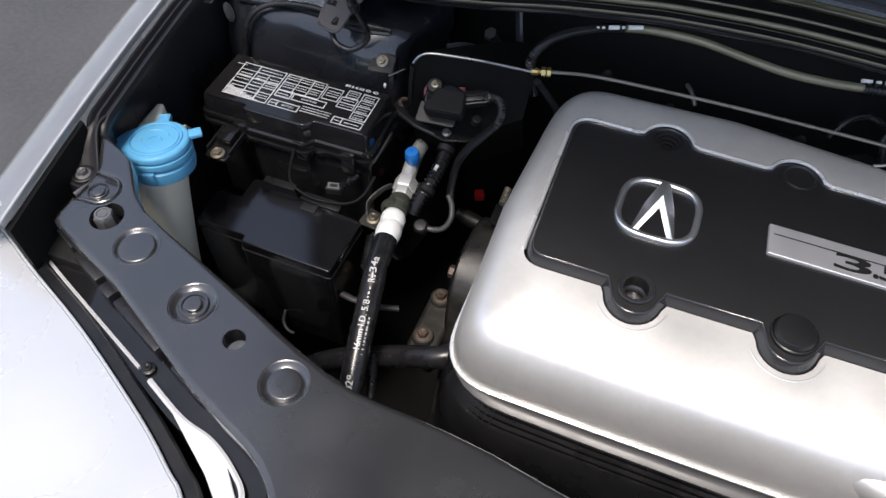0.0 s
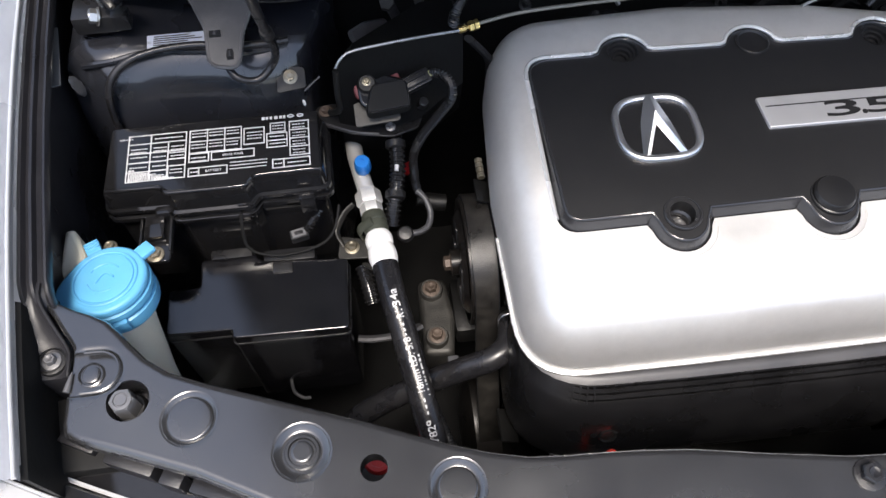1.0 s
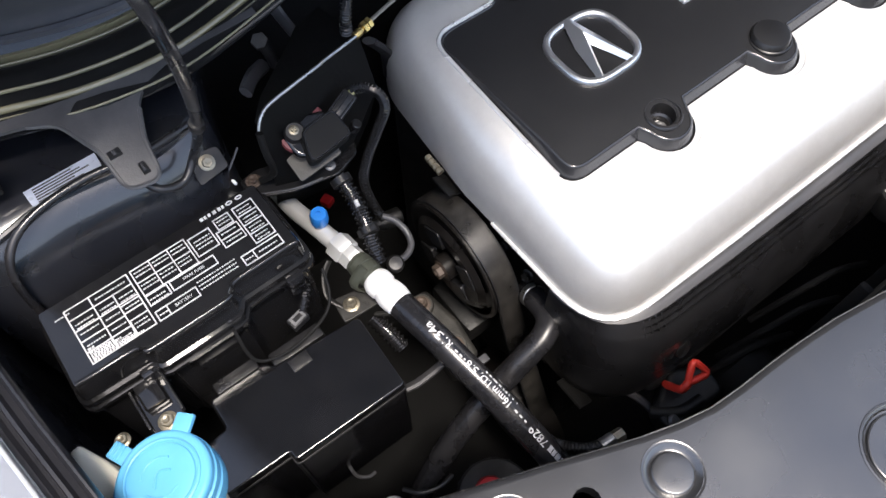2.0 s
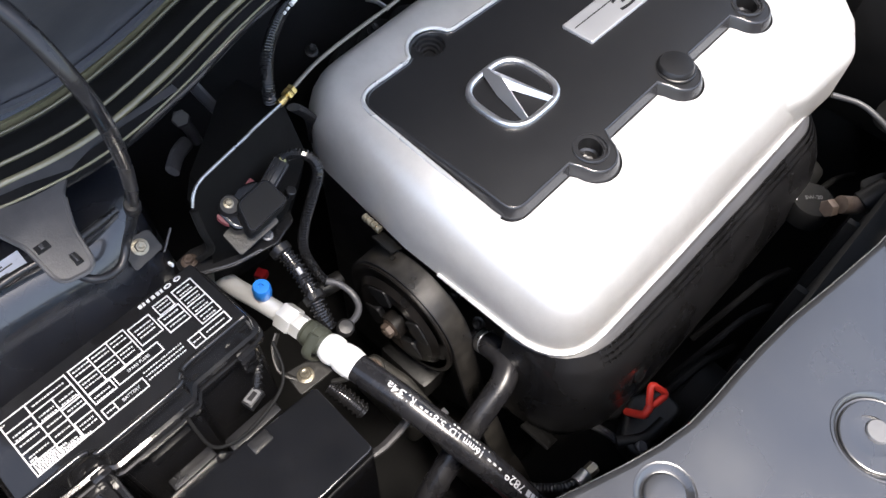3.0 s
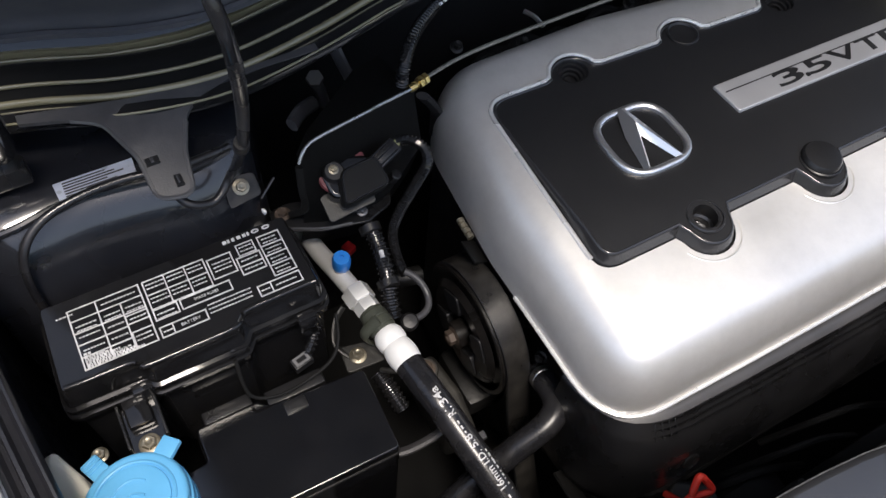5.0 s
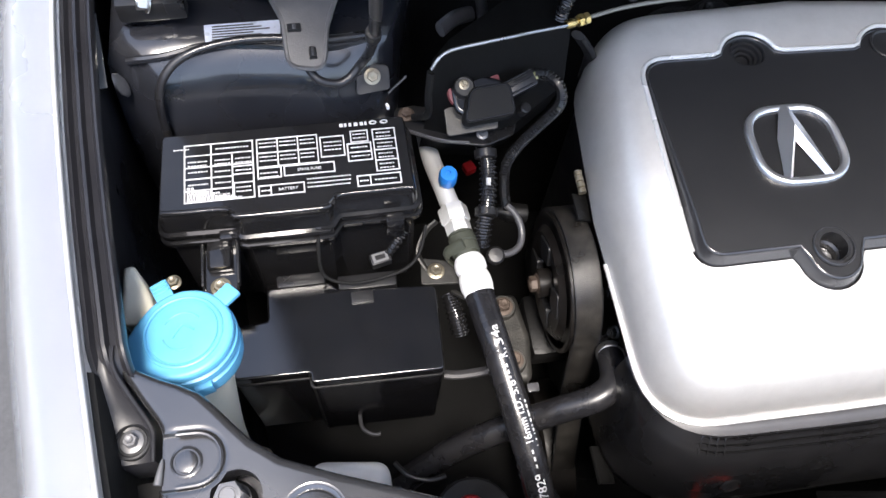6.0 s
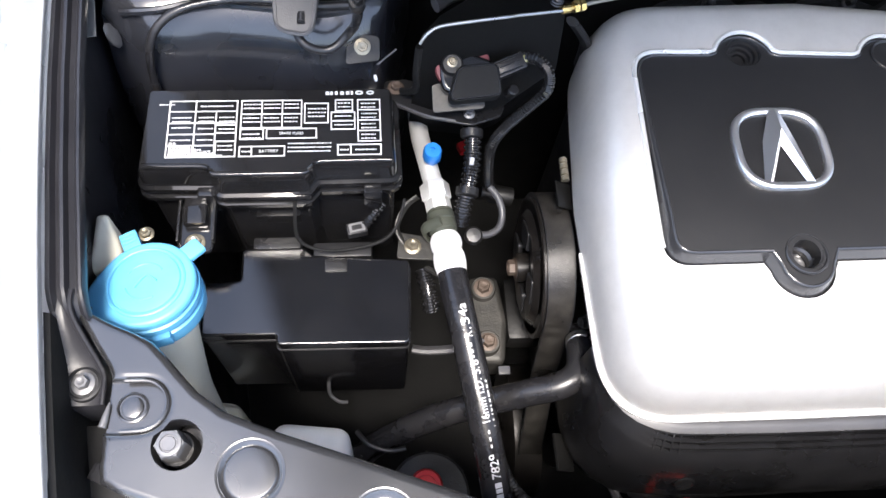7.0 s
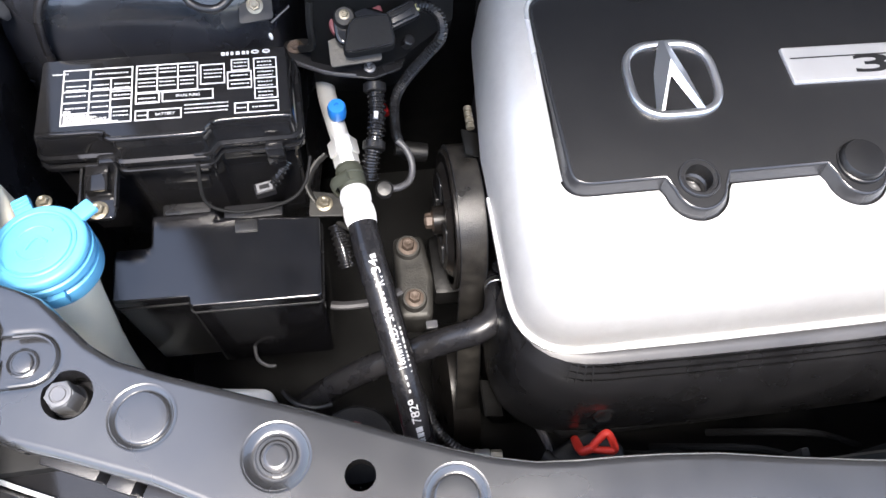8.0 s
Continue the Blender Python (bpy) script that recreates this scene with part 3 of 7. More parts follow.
t = thing("sunk_bolt", "flat dark bolt head in an open notch of the panel", "bolt", (-0.337, -0.095, SUP_Z), "support panel fixings")
FLOOR = [(-0.3510, -0.1110), (-0.332, -0.1112)] + [(-0.332 + 0.0165 * math.cos(radians(a)), -0.0948 + 0.0165 * math.sin(radians(a))) for a in range(-75, 76, 15)] + [(-0.332, -0.0785), (-0.3505, -0.0785)]
part("notch_floor", slab(FLOOR, SUP_Z - 0.015, SUP_Z - 0.0050, 0.0008), SUPPORT, t)
part("notch_rim", tube([(x, y, SUP_Z - 0.0006) for x, y in NOTCH[1:-1]], 0.0013, 8, 1), SUPPORT, t)
part("head", moved(lathe([(0.0088, 0), (0.0086, 0.0010), (0.0076, 0.0014), (0.0070, 0.0004), (0.0062, 0.0004), (0.0058, 0.0016), (0.0048, 0.0020), (0.001, 0.0020)], 28), Matrix.Translation((-0.3375, -0.0950, SUP_Z - 0.0050))), SUPPORT, t)
part("pin", moved(lathe([(0.0024, 0.0), (0.0021, 0.004), (0.0012, 0.011), (0.0004, 0.014)], 12), aim((-0.3525, -0.1055, SUP_Z - 0.004), (0.20, 1.0, 0.05))), DULLSTEEL, t, "pale pin at the notch's edge")
pad = thing("corner_bracket", "charcoal bracket at the fender's corner with a rolled edge", "bracket", (-0.37, -0.075, 0.97))
PAD = ((-0.0915, 0.9790, -0.3590), (-0.0900, 0.9825, -0.3570), (-0.082, 0.9840, -0.3565), (-0.074, 0.9845, -0.3568), (-0.067, 0.9865, -0.3600), (-0.060, 0.9905, -0.3640), (-0.052, 0.9955, -0.3685), (-0.044, 1.0000, -0.3725), (-0.036, 1.0030, -0.3745), (-0.028, 1.0040, -0.3740))
part("pad", loft([[(fender_x(y) + 0.003, y, 0.950), (fender_x(y) + 0.003, y, z + 0.001), (fender_x(y) + 0.007, y, z - 0.0006), (x - 0.006, y, z - 0.0008), (x - 0.002, y, z + 0.0006), (x, y, z - 0.0008), (x, y, 0.950)] for y, z, x in PAD]), CHANNEL, pad)
part("rolled_edge", tube([(x - 0.0012, y, z + 0.0010) for y, z, x in PAD[1:]], 0.0016, 8, 3), CHANNEL, pad)
part("bolt_seat", moved(lathe([(0.0104, -0.002), (0.0100, 0.0010), (0.0088, 0.0016), (0.0080, 0.0002)], 28), Matrix.Translation((-0.3690, -0.0780, 0.9842))), MATT, pad)
bolt((-0.3690, -0.0780, 0.9842), r=0.0042, h=0.004, flange=0.0066, mat=DULLSTEEL, label="dull flange bolt on the corner bracket")
bolt((0.1405, -0.2205, SUP_Z), r=0.0068, h=0.005, flange=0.0098, mat=SUPPORT_EDGE, label="dark painted flange bolt on the support panel")
bolt((0.449, -0.2175, SUP_Z), r=0.0068, h=0.005, flange=0.0098, mat=SUPPORT_EDGE, label="dark painted flange bolt on the support panel")

# hood latch in its opening: striker wire and lever
t = thing("hood_latch", "dark hood latch with a bright wire in its opening", "latch", (0.285, -0.255, SUP_Z - 0.03))
part("latch_body", box(0.245, 0.325, -0.290, -0.208, SUP_Z - 0.06, SUP_Z - 0.026, 0.003), DEEP, t)
part("wire", tube([(0.276, -0.245, SUP_Z - 0.010), (0.279, -0.2455, SUP_Z - 0.001), (0.300, -0.247, SUP_Z + 0.002), (0.320, -0.2495, SUP_Z + 0.001)], 0.0018, 8), ALU, t, "bright wire")
part("lever", tube([(0.259, -0.256, SUP_Z - 0.020), (0.266, -0.251, SUP_Z - 0.010), (0.272, -0.252, SUP_Z - 0.014)], 0.0035, 8), CAST, t)
part("lever_pin", moved(lathe([(0.0032, 0), (0.0032, 0.006), (0.002, 0.007)], 12), aim((0.262, -0.258, SUP_Z - 0.016), (-0.2, -0.3, 1))), CAST, t)

# radiator cap in the recess
t0 = thing("radiator_neck", "radiator filler neck with a white and pink printed cap", "radiator", (0.214, -0.315, SUP_Z - 0.06))
M = Matrix.Translation((0.224, -0.330, SUP_Z - 0.020))
part("neck", moved(lathe([(0.020, -0.05), (0.020, -0.012)], 24), M), ALU, t0)
t = part("cap", moved(lathe([(0.027, -0.012), (0.028, 0.0), (0.026, 0.004), (0.020, 0.005), (0.001, 0.006)], 30), M), WHITE, t0)
part("print_ring", moved(lathe([(0.0262, 0.0042), (0.0250, 0.0056), (0.0190, 0.0060), (0.0188, 0.0050)], 30), M), PINK, t, "pink printed ring")
for k in range(5):
    a = 1.2 * k + 0.4
    part("print_bar", moved(box(-0.005, 0.005, -0.0012, 0.0012, 0.0055, 0.0068, 0.0002, 1), M @ Matrix.Rotation(a, 4, 'Z') @ Matrix.Translation((0.010, 0, 0))), PINK, t)
t = thing("cap_shield", "glossy black plastic cover beside the radiator cap", "cover", (0.19, -0.27, SUP_Z - 0.02))
part("arm", slab(round_poly([(0.168, -0.247, 0.004), (0.164, -0.270, 0.006), (0.166, -0.300, 0.01), (0.170, -0.330, 0.01), (0.160, -0.39, 0.004), (0.184, -0.39, 0.004), (0.188, -0.330, 0.01), (0.185, -0.290, 0.01), (0.180, -0.256, 0.004)], 4), SUP_Z - 0.004, SUP_Z + 0.007, 0.003), SUPPORT_EDGE, t, "grey strap with a rounded edge")
part("bowl", slab(round_poly([(0.178, -0.262, 0.006), (0.210, -0.272, 0.006), (0.217, -0.234, 0.008), (0.170, -0.232, 0.008)], 4), SUP_Z - 0.06, SUP_Z - 0.022, 0.004), GLOSS, t)
part("bowl_wall", slab(round_poly([(0.203, -0.290, 0.003), (0.2085, -0.290, 0.003), (0.213, -0.236, 0.003), (0.208, -0.236, 0.003)], 3), SUP_Z - 0.05, SUP_Z - 0.003, 0.002), BLACK, t)
part("knob", moved(lathe([(0.007, 0), (0.007, 0.006), (0.005, 0.008)], 16), Matrix.Translation((0.214, -0.275, SUP_Z - 0.010))), MATT, t)
part("back_cover", slab(round_poly([(0.212, -0.282, 0.008), (0.206, -0.300, 0.01), (0.222, -0.310, 0.01), (0.262, -0.305, 0.014), (0.256, -0.284, 0.01), (0.238, -0.276, 0.008)], 4), SUP_Z - 0.06, SUP_Z + 0.006, 0.006), GLOSS, t)

# lamp and bumper edge in front of the panel
BODY_EDGE = [(-0.460, -0.125), (-0.415, -0.141), (-0.365, -0.165), (-0.288, -0.200), (-0.206, -0.244), (-0.165, -0.270), (-0.145, -0.284), (-0.110, -0.325), (-0.09, -0.37), (-0.05, -0.44), (0.05, -0.50), (0.28, -0.52), (0.5, -0.50), (0.62, -0.42), (0.72, -0.30), (0.86, -0.21), (1.0, -0.14)]
def front_sweep(profile, z, line_pts=BODY_EDGE, lo=-9, hi=9):
    line = [p for p in spline([(x, y, 0) for x, y in line_pts], 6) if lo <= p.x <= hi]
    rings = []
    for i, p in enumerate(line):
        t = (line[min(i + 1, len(line) - 1)] - line[max(i - 1, 0)]).normalized()
        nrm = Vector((t.y, -t.x, 0))
        rings.append([tuple(p + nrm * d + Vector((0, 0, z + h))) for d, h in profile])
    return loft(rings)
bumper = thing("front_bumper", "pale silver glossy front bumper skin with soft sky reflections", "bumper", (0.0, -0.5, 0.5))
part("skin", front_sweep([(0.0, -0.02), (0.0, -0.001), (0.002, 0.001), (0.03, 0.001), (0.09, -0.006), (0.16, -0.03), (0.22, -0.09), (0.26, -0.2), (0.27, -0.45), (0.20, -0.55), (0.02, -0.5)], 0.962), BODY, bumper)
part("rolled_edge", front_sweep([(0.0012 * math.cos(math.pi * k / 4), 0.0012 * math.sin(math.pi * k / 4)) for k in range(8)], 0.9632), BODY, bumper)
part("edge_seal", front_sweep([(-0.004, -0.06), (-0.012, -0.012), (-0.010, -0.004), (-0.002, -0.003), (0.0, -0.02)], 0.962), RUBBER, bumper, "black rubber strip along the edge")
LAMP = [(-0.372, -0.146), (-0.338, -0.162), (-0.236, -0.207), (-0.215, -0.217), (-0.181, -0.232), (-0.152, -0.239), (-0.126, -0.253), (-0.110, -0.269), (-0.095, -0.31)]
t = thing("headlamp_edge", "glossy lamp housing edge with a bright trim line", "headlamp", (-0.25, -0.19, 0.95))
part("housing", front_sweep([(-0.022, -0.08), (-0.020, -0.012), (-0.016, -0.008), (0.006, -0.010), (0.012, -0.08)], 0.958, LAMP), GLOSS, t)
part("bright_trim", front_sweep([(-0.0012, -0.009), (-0.0015, -0.0062), (0.0, -0.0055), (0.0013, -0.0068), (0.0013, -0.009)], 0.958, LAMP, -0.375, -0.228), LENS, t, "bright trim line")
part("bright_trim", front_sweep([(-0.002, -0.009), (-0.0022, -0.0055), (0.0, -0.0045), (0.002, -0.006), (0.002, -0.009)], 0.960, LAMP, -0.222, 0.1), LENS, t, "bright trim line")
part("lens_corner", slab([(-0.195, -0.2275), (-0.190, -0.2310), (-0.166, -0.2470), (-0.145, -0.2610), (-0.131, -0.2730), (-0.112, -0.3000), (-0.100, -0.3050), (-0.116, -0.2680), (-0.137, -0.2465), (-0.165, -0.2345)], 0.940, 0.9520, 0.001), LENS, t, "pale lens corner")
for (xa, ya), (xb, yb) in (((-0.366, -0.124), (-0.342, -0.136)), ((-0.335, -0.142), (-0.303, -0.156)), ((-0.298, -0.160), (-0.284, -0.166)), ((-0.278, -0.168), (-0.222, -0.193)), ((-0.204, -0.201), (-0.176, -0.212))):
    length, turn = math.hypot(xb - xa, yb - ya), math.atan2(yb - ya, xb - xa)
    part("ledge", moved(box(0, length, -0.0040, 0.0060, 0.930, 0.9675, 0.0016), Matrix.Translation((xa, ya, 0)) @ Matrix.Rotation(turn, 4, 'Z')), SUPPORT_EDGE, t, "dark moulded ledge under the panel's edge")
# two unseen panels added to close the bay against light from outside
solo("wall_south", front_sweep([(-0.031, -0.53), (-0.031, -0.02), (-0.025, -0.02), (-0.025, -0.53)], 0.958, LAMP), DEEP, "added black panel behind the headlamp, closes off outside light", "bay panel", "structure")
solo("wall_southeast", front_sweep([(-0.003, -0.55), (-0.003, 0.0), (0.003, 0.0), (0.003, -0.55)], 0.975, [(0.56, -0.25), (0.66, -0.225), (0.76, -0.18), (0.86, -0.13), (0.98, -0.07)]), DEEP, "added black panel beside the battery, closes off outside light", "bay panel", "structure")
bolt((-0.365, -0.141, 0.951), r=0.0035, h=0.002, flange=0.0055, mat=BLACK, label="small dark screw on the lamp housing")
bolt((-0.229, -0.205, 0.951), r=0.0035, h=0.002, flange=0.0055, mat=BLACK, label="small dark screw on the lamp housing")

# ---------- engine ----------
engine = thing("engine_block", "engine block below its covers, blackened for the shade", "engine", (0.2, 0.07, 0.45))
# block and head take the shade under the covers as colour
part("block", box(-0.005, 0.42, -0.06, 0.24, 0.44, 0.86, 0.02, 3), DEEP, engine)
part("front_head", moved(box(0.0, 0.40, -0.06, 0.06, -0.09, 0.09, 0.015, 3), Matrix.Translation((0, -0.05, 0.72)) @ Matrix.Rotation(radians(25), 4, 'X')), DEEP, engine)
part("timing_case", slab(round_poly([(-0.012, -0.07, 0.02), (0.03, -0.07, 0.01), (0.03, 0.24, 0.01), (-0.012, 0.24, 0.03)]), 0.50, 0.862, 0.006), MATT, engine)
part("timing_case_rib", tube([(-0.018, 0.06, 0.868), (-0.024, 0.12, 0.874), (-0.024, 0.18, 0.884), (-0.012, 0.225, 0.894)], 0.0055, 8), BLACK, engine)

# silver engine cover
cover = thing("engine_cover", "silver engine cover with black centre panel, badge and name plate", "engine cover", (0.2, 0.07, 0.87))
def tilt(x, y):
    return 0.9405 + 0.078 * y - max(0.0, min(1.0, (x - 0.385) / 0.015)) * max(0.0, y - 0.115) * 0.10
LOWLINE = round_poly([(-0.0385, -0.1005, 0.080), (0.10, -0.1045, 0), (0.22, -0.106, 0), (0.30, -0.106, 0), (0.343, -0.105, 0.05), (0.396, -0.060, 0), (0.455, -0.006, 0.02), (0.440, 0.176, 0.012), (0.400, 0.212, 0.05), (0.28, 0.236, 0.10), (0.15, 0.248, 0.12), (-0.026, 0.243, 0.06), (-0.0395, 0.08, 0)], 8)
COVER = round_poly([(-0.0365, -0.0915, 0.052), (0.10, -0.0935, 0), (0.22, -0.0940, 0), (0.30, -0.0940, 0), (0.342, -0.0935, 0.06), (0.384, -0.078, 0.06), (0.415, -0.050, 0.06), (0.449, -0.010, 0.05), (0.447, 0.182, 0.012), (0.404, 0.2145, 0.03), (0.28, 0.236, 0.10), (0.15, 0.248, 0.12), (-0.026, 0.243, 0.06), (-0.0395, 0.08, 0)], 8)
SC = 0.0244
def scallops(x0, x1, y, xs, r, sign, shift=0.0):
    """A straight edge with round lobes; sign -1: lobes towards the front."""
    pts = []
    order = sorted(xs, reverse=sign > 0)
    for cx in order:
        c = math.asin(min(0.9, abs(shift) / r)) + 0.08
        a0, a1 = (math.pi + c, 2 * math.pi - c) if sign < 0 else (c, math.pi - c)
        s = 1
        pts.append((cx - r * 1.12 if sign < 0 else cx + r * 1.12, y))
        for k in range(13):
            a = a0 + (a1 - a0) * k / 12
            pts.append((cx + r * math.cos(a), y + shift + r * math.sin(a)))
        pts.append((cx + r * 1.12 if sign < 0 else cx - r * 1.12, y))
    return pts
XS_F, XS_R = (0.1015, 0.2265, 0.3460), (0.0930, 0.2120, 0.3310)
def askew(x, y):
    """The panel's rear edge runs slightly forwards towards the intake."""
    return y - 0.035 * max(0.0, x - 0.1) * max(0.0, min(1.0, (y - 0.13) / 0.02))
def panel_outline(grow, tail, side=0.0):
    left = [(p[0], p[1]) for p in round_poly([(0.003 - grow - side, 0.178 + grow, 0.021), (0.003 - grow - side, 0.0025 - grow, 0.020), (0.2, 0.0025 - grow, 0), (0.2, 0.178 + grow, 0)], 6)][:14]
    front = scallops(0, 0, 0.0025 - grow, XS_F, SC + grow, -1, -0.0025 + grow)
    rear = scallops(0, 0, 0.1775 + grow, XS_R, 0.0255 + grow, 1, -0.0070 - grow)
    end = [(0.423, -0.003 - grow), (0.449, 0.032), (0.530, 0.049), (0.524, 0.102), (0.463, 0.118), (0.436, 0.167), (0.415, 0.178 + grow)] if tail else [(0.402, 0.004 - grow), (0.402, 0.172 + grow)]
    return [(x, askew(x, y)) for x, y in left + front + end + rear]
hole = panel_outline(0.0007, False, 0.0012)
rings = []
for d, drop in ((0.0, 0.070), (0.0012, 0.0500), (0.0032, 0.0370), (0.0065, 0.0255), (0.0110, 0.0160), (0.0165, 0.0085), (0.0230, 0.0034), (0.0300, 0.0007)):
    rings.append([(x, y, (0.8740 if drop == 0.070 else tilt(x, y) - drop)) for x, y in inset(COVER, d)])
shell = loft(rings, False, False)
inner_ring = list(shell.verts)[-len(COVER):]
hv = [shell.verts.new((x, y, tilt(x, y))) for x, y in hole]
lo = [shell.verts.new((x, y, 0.925)) for x, y in hole]
fill_loops(shell, [inner_ring, hv], tilt)
for i in range(len(hole)):
    j = (i + 1) % len(hole)
    shell.faces.new((hv[i], hv[j], lo[j], lo[i]))
part("shell", shell, SILVER, cover)
# black lining over the silver wall stands in for the gap's shade
part("hole_wall", loft([[(x, y, 0.9240) for x, y in inset(hole, 0.0004)], [(x, y, tilt(x, y) - 0.0012) for x, y in inset(hole, 0.0004)]], False, False), PANEL, cover, "black lining for the shaded gap round the panel")
def outline_tube(line, z, r, seg=8, closed=True):
    pts = [Vector((x, y, z(x, y) if callable(z) else z)) for x, y in line]
    rings = []
    for i, p in enumerate(pts):
        t = pts[(i + 1) % len(pts)] - pts[i - 1] if closed else pts[min(i + 1, len(pts) - 1)] - pts[max(i - 1, 0)]
        t.normalize()
        side = Vector((t.y, -t.x, 0)).normalized()
        rings.append([tuple(p + side * r * math.cos(2 * math.pi * k / seg) + Vector((0, 0, r * math.sin(2 * math.pi * k / seg)))) for k in range(seg)])
    if closed:
        rings.append(rings[0])
    return loft(rings, not closed, not closed)
front_half = [p for p in inset(COVER, -0.0012)]
i0 = min(range(len(front_half)), key=lambda i: (front_half[i][0] + 0.04) ** 2 + (front_half[i][1] - 0.04) ** 2)
ordered = front_half[i0:] + front_half[:i0]
rim_line = [(-0.0392, 0.042)] + [p for p in ordered if p[1] < 0.045 and p[0] < 0.36]
part("rim_bead", outline_tube(rim_line, 0.8750, 0.0017, closed=False), SILVER_EDGE, cover, "bright rolled rim")
rear_run = [p for p in hole[14:] if p[1] > 0.155]
part("hole_lip", outline_tube(rear_run + hole[:9], lambda x, y: tilt(x, y) + 0.0005, 0.0020, closed=False), SILVER_EDGE, cover, "bright edge behind the black panel")

# centre panel: flat at the rear, folded down a little before the crease, with a wide bevel at its free edges
PANEL_Z, CREASE = 0.9535, 0.036
def crown(y):
    return -0.12 * max(0.0, CREASE - y)
def folded(bm):
    bmesh.ops.bisect_plane(bm, geom=bm.verts[:] + bm.edges[:] + bm.faces[:], plane_co=(0, CREASE, 0), plane_no=(0, 1, 0))
    for v in bm.verts:
        v.co.z += crown(v.co.y)
    return bm
full = panel_outline(0.0, True)
def bevel_width(y):
    return 0.0052 - 0.0037 * max(0.0, min(1.0, (y - 0.08) / 0.085))
def bevelled(extra):
    wide, narrow = inset(full, 0.0052 + extra), inset(full, 0.0015 + extra)
    out = []
    for (x, y), a, b in zip(full, wide, narrow):
        k = (bevel_width(y) - 0.0015) / 0.0037
        out.append((a[0] * k + b[0] * (1 - k), a[1] * k + b[1] * (1 - k)))
    return out
top_line = bevelled(0.0004)
BOLTS = [(XS_F[0], 0.0045, 0.0105), (XS_F[2], 0.0040, 0.0105), (XS_R[0], 0.1785, 0.0138), (XS_R[2], askew(XS_R[2], 0.1785), 0.0138)]
panel = part("centre_panel", folded(slab(top_line, 0.930, PANEL_Z, 0.0, 3, [small_hole(x, y, r) for x, y, r in BOLTS], 0.012)), PANEL, cover, "black satin centre panel")
# the bevel's paler colour imitates the light it catches
part("edge_bevel", folded(loft([[(x, y, 0.928) for x, y in full], [(x, y, PANEL_Z - 0.0100) for x, y in full], [(x, y, PANEL_Z - 0.0090) for x, y in inset(full, 0.0004)]] + [[(x, y, PANEL_Z + h) for x, y in bevelled(d)] for d, h in ((-0.0026, -0.0042), (-0.0016, -0.0016), (-0.0010, -0.0002), (-0.0004, 0.0005), (0.0003, 0.0007), (0.0010, 0.0004), (0.0014, -0.0003))], False, False)), PANEL_EDGE, panel, "dark bevelled edge with a raised rim")
FRONT_COLLAR = [(0.0162, -0.0005), (0.0160, 0.0010), (0.0152, 0.0018), (0.0140, 0.0018), (0.0134, 0.0003), (0.0118, 0.0003), (0.0108, -0.0006), (0.0104, -0.012), (0.0086, -0.0135), (0.0082, -0.0185), (0.005, -0.019)]
REAR_COLLAR = [(0.0142, 0.0006), (0.0138, 0.0002), (0.0134, -0.0030), (0.0112, -0.0034), (0.0107, -0.0062), (0.0086, -0.0066), (0.0081, -0.0092), (0.0060, -0.0096), (0.0056, -0.0120), (0.003, -0.0122)]
for x, y, r in BOLTS:
    z = PANEL_Z + crown(y)
    collar = part("bolt_collar", moved(lathe(FRONT_COLLAR if y < 0.1 else REAR_COLLAR, 32, None, False), Matrix.Translation((x, y, z))), PANEL_EDGE if y < 0.1 else PANEL, panel)
    if y < 0.1:
        part("bolt_head", moved(hex_head(0.0050, 0.004, 0.0072, 0.001), Matrix.Translation((x + 0.0005, y - 0.001, z - 0.0190))), DULLSTEEL, collar, "dull hex head in the recess")
        for a in (25, 205):
            # black bar on the collar imitates a slot's dark inside
            part("collar_slot_shade", moved(moved(box(-0.0045, 0.0045, 0.0112, 0.0130, -0.001, 0.0008, 0.0003, 1), Matrix.Rotation(radians(a), 4, 'Z')), Matrix.Translation((x, y, z))), INK_GAP, collar)
z = PANEL_Z + crown(0.0065)
part("blind_plug", moved(lathe([(0.0190, -0.001), (0.0186, 0.0012), (0.0176, 0.0018), (0.0170, 0.0010), (0.0166, 0.0040), (0.0150, 0.0062), (0.0080, 0.0072), (0.001, 0.0074)], 32), Matrix.Translation((XS_F[1] + 0.001, 0.0060, z))), BLACK, panel, "domed black plug")
part("blind_plug", moved(lathe([(0.0155, -0.001), (0.0152, 0.0012), (0.0140, 0.0018), (0.0132, 0.0010), (0.0120, -0.0012), (0.006, -0.0018), (0.001, -0.0018)], 32), Matrix.Translation((XS_R[1] + 0.002, askew(XS_R[1], 0.1785), PANEL_Z))), BLACK, panel, "dished black plug")
for cx in XS_F:
    arc = [(cx + (SC + 0.0056) * math.cos(radians(a)), (SC + 0.0056) * math.sin(radians(a)), 0) for a in range(205, 351, 8)]
    part("lobe_bead", tube([(x, y, tilt(x, y) - 0.0004) for x, y, _ in arc], 0.0010, 6, 2), SILVER, cover, "fine raised bead round the lobe")
# sloping end of the panel towards the intake
T = [(*top_line[i], PANEL_Z - 0.0002 + crown(top_line[i][1])) for i in range(59, 63)]
part("end_facet", loft([T, [(0.427, -0.0105, 0.9380), (0.447, -0.008, 0.9350), (0.521, 0.011, 0.9345), (0.538, 0.105, 0.928)]], closed=False), PANEL, panel, "sloping grey facet at the intake end")
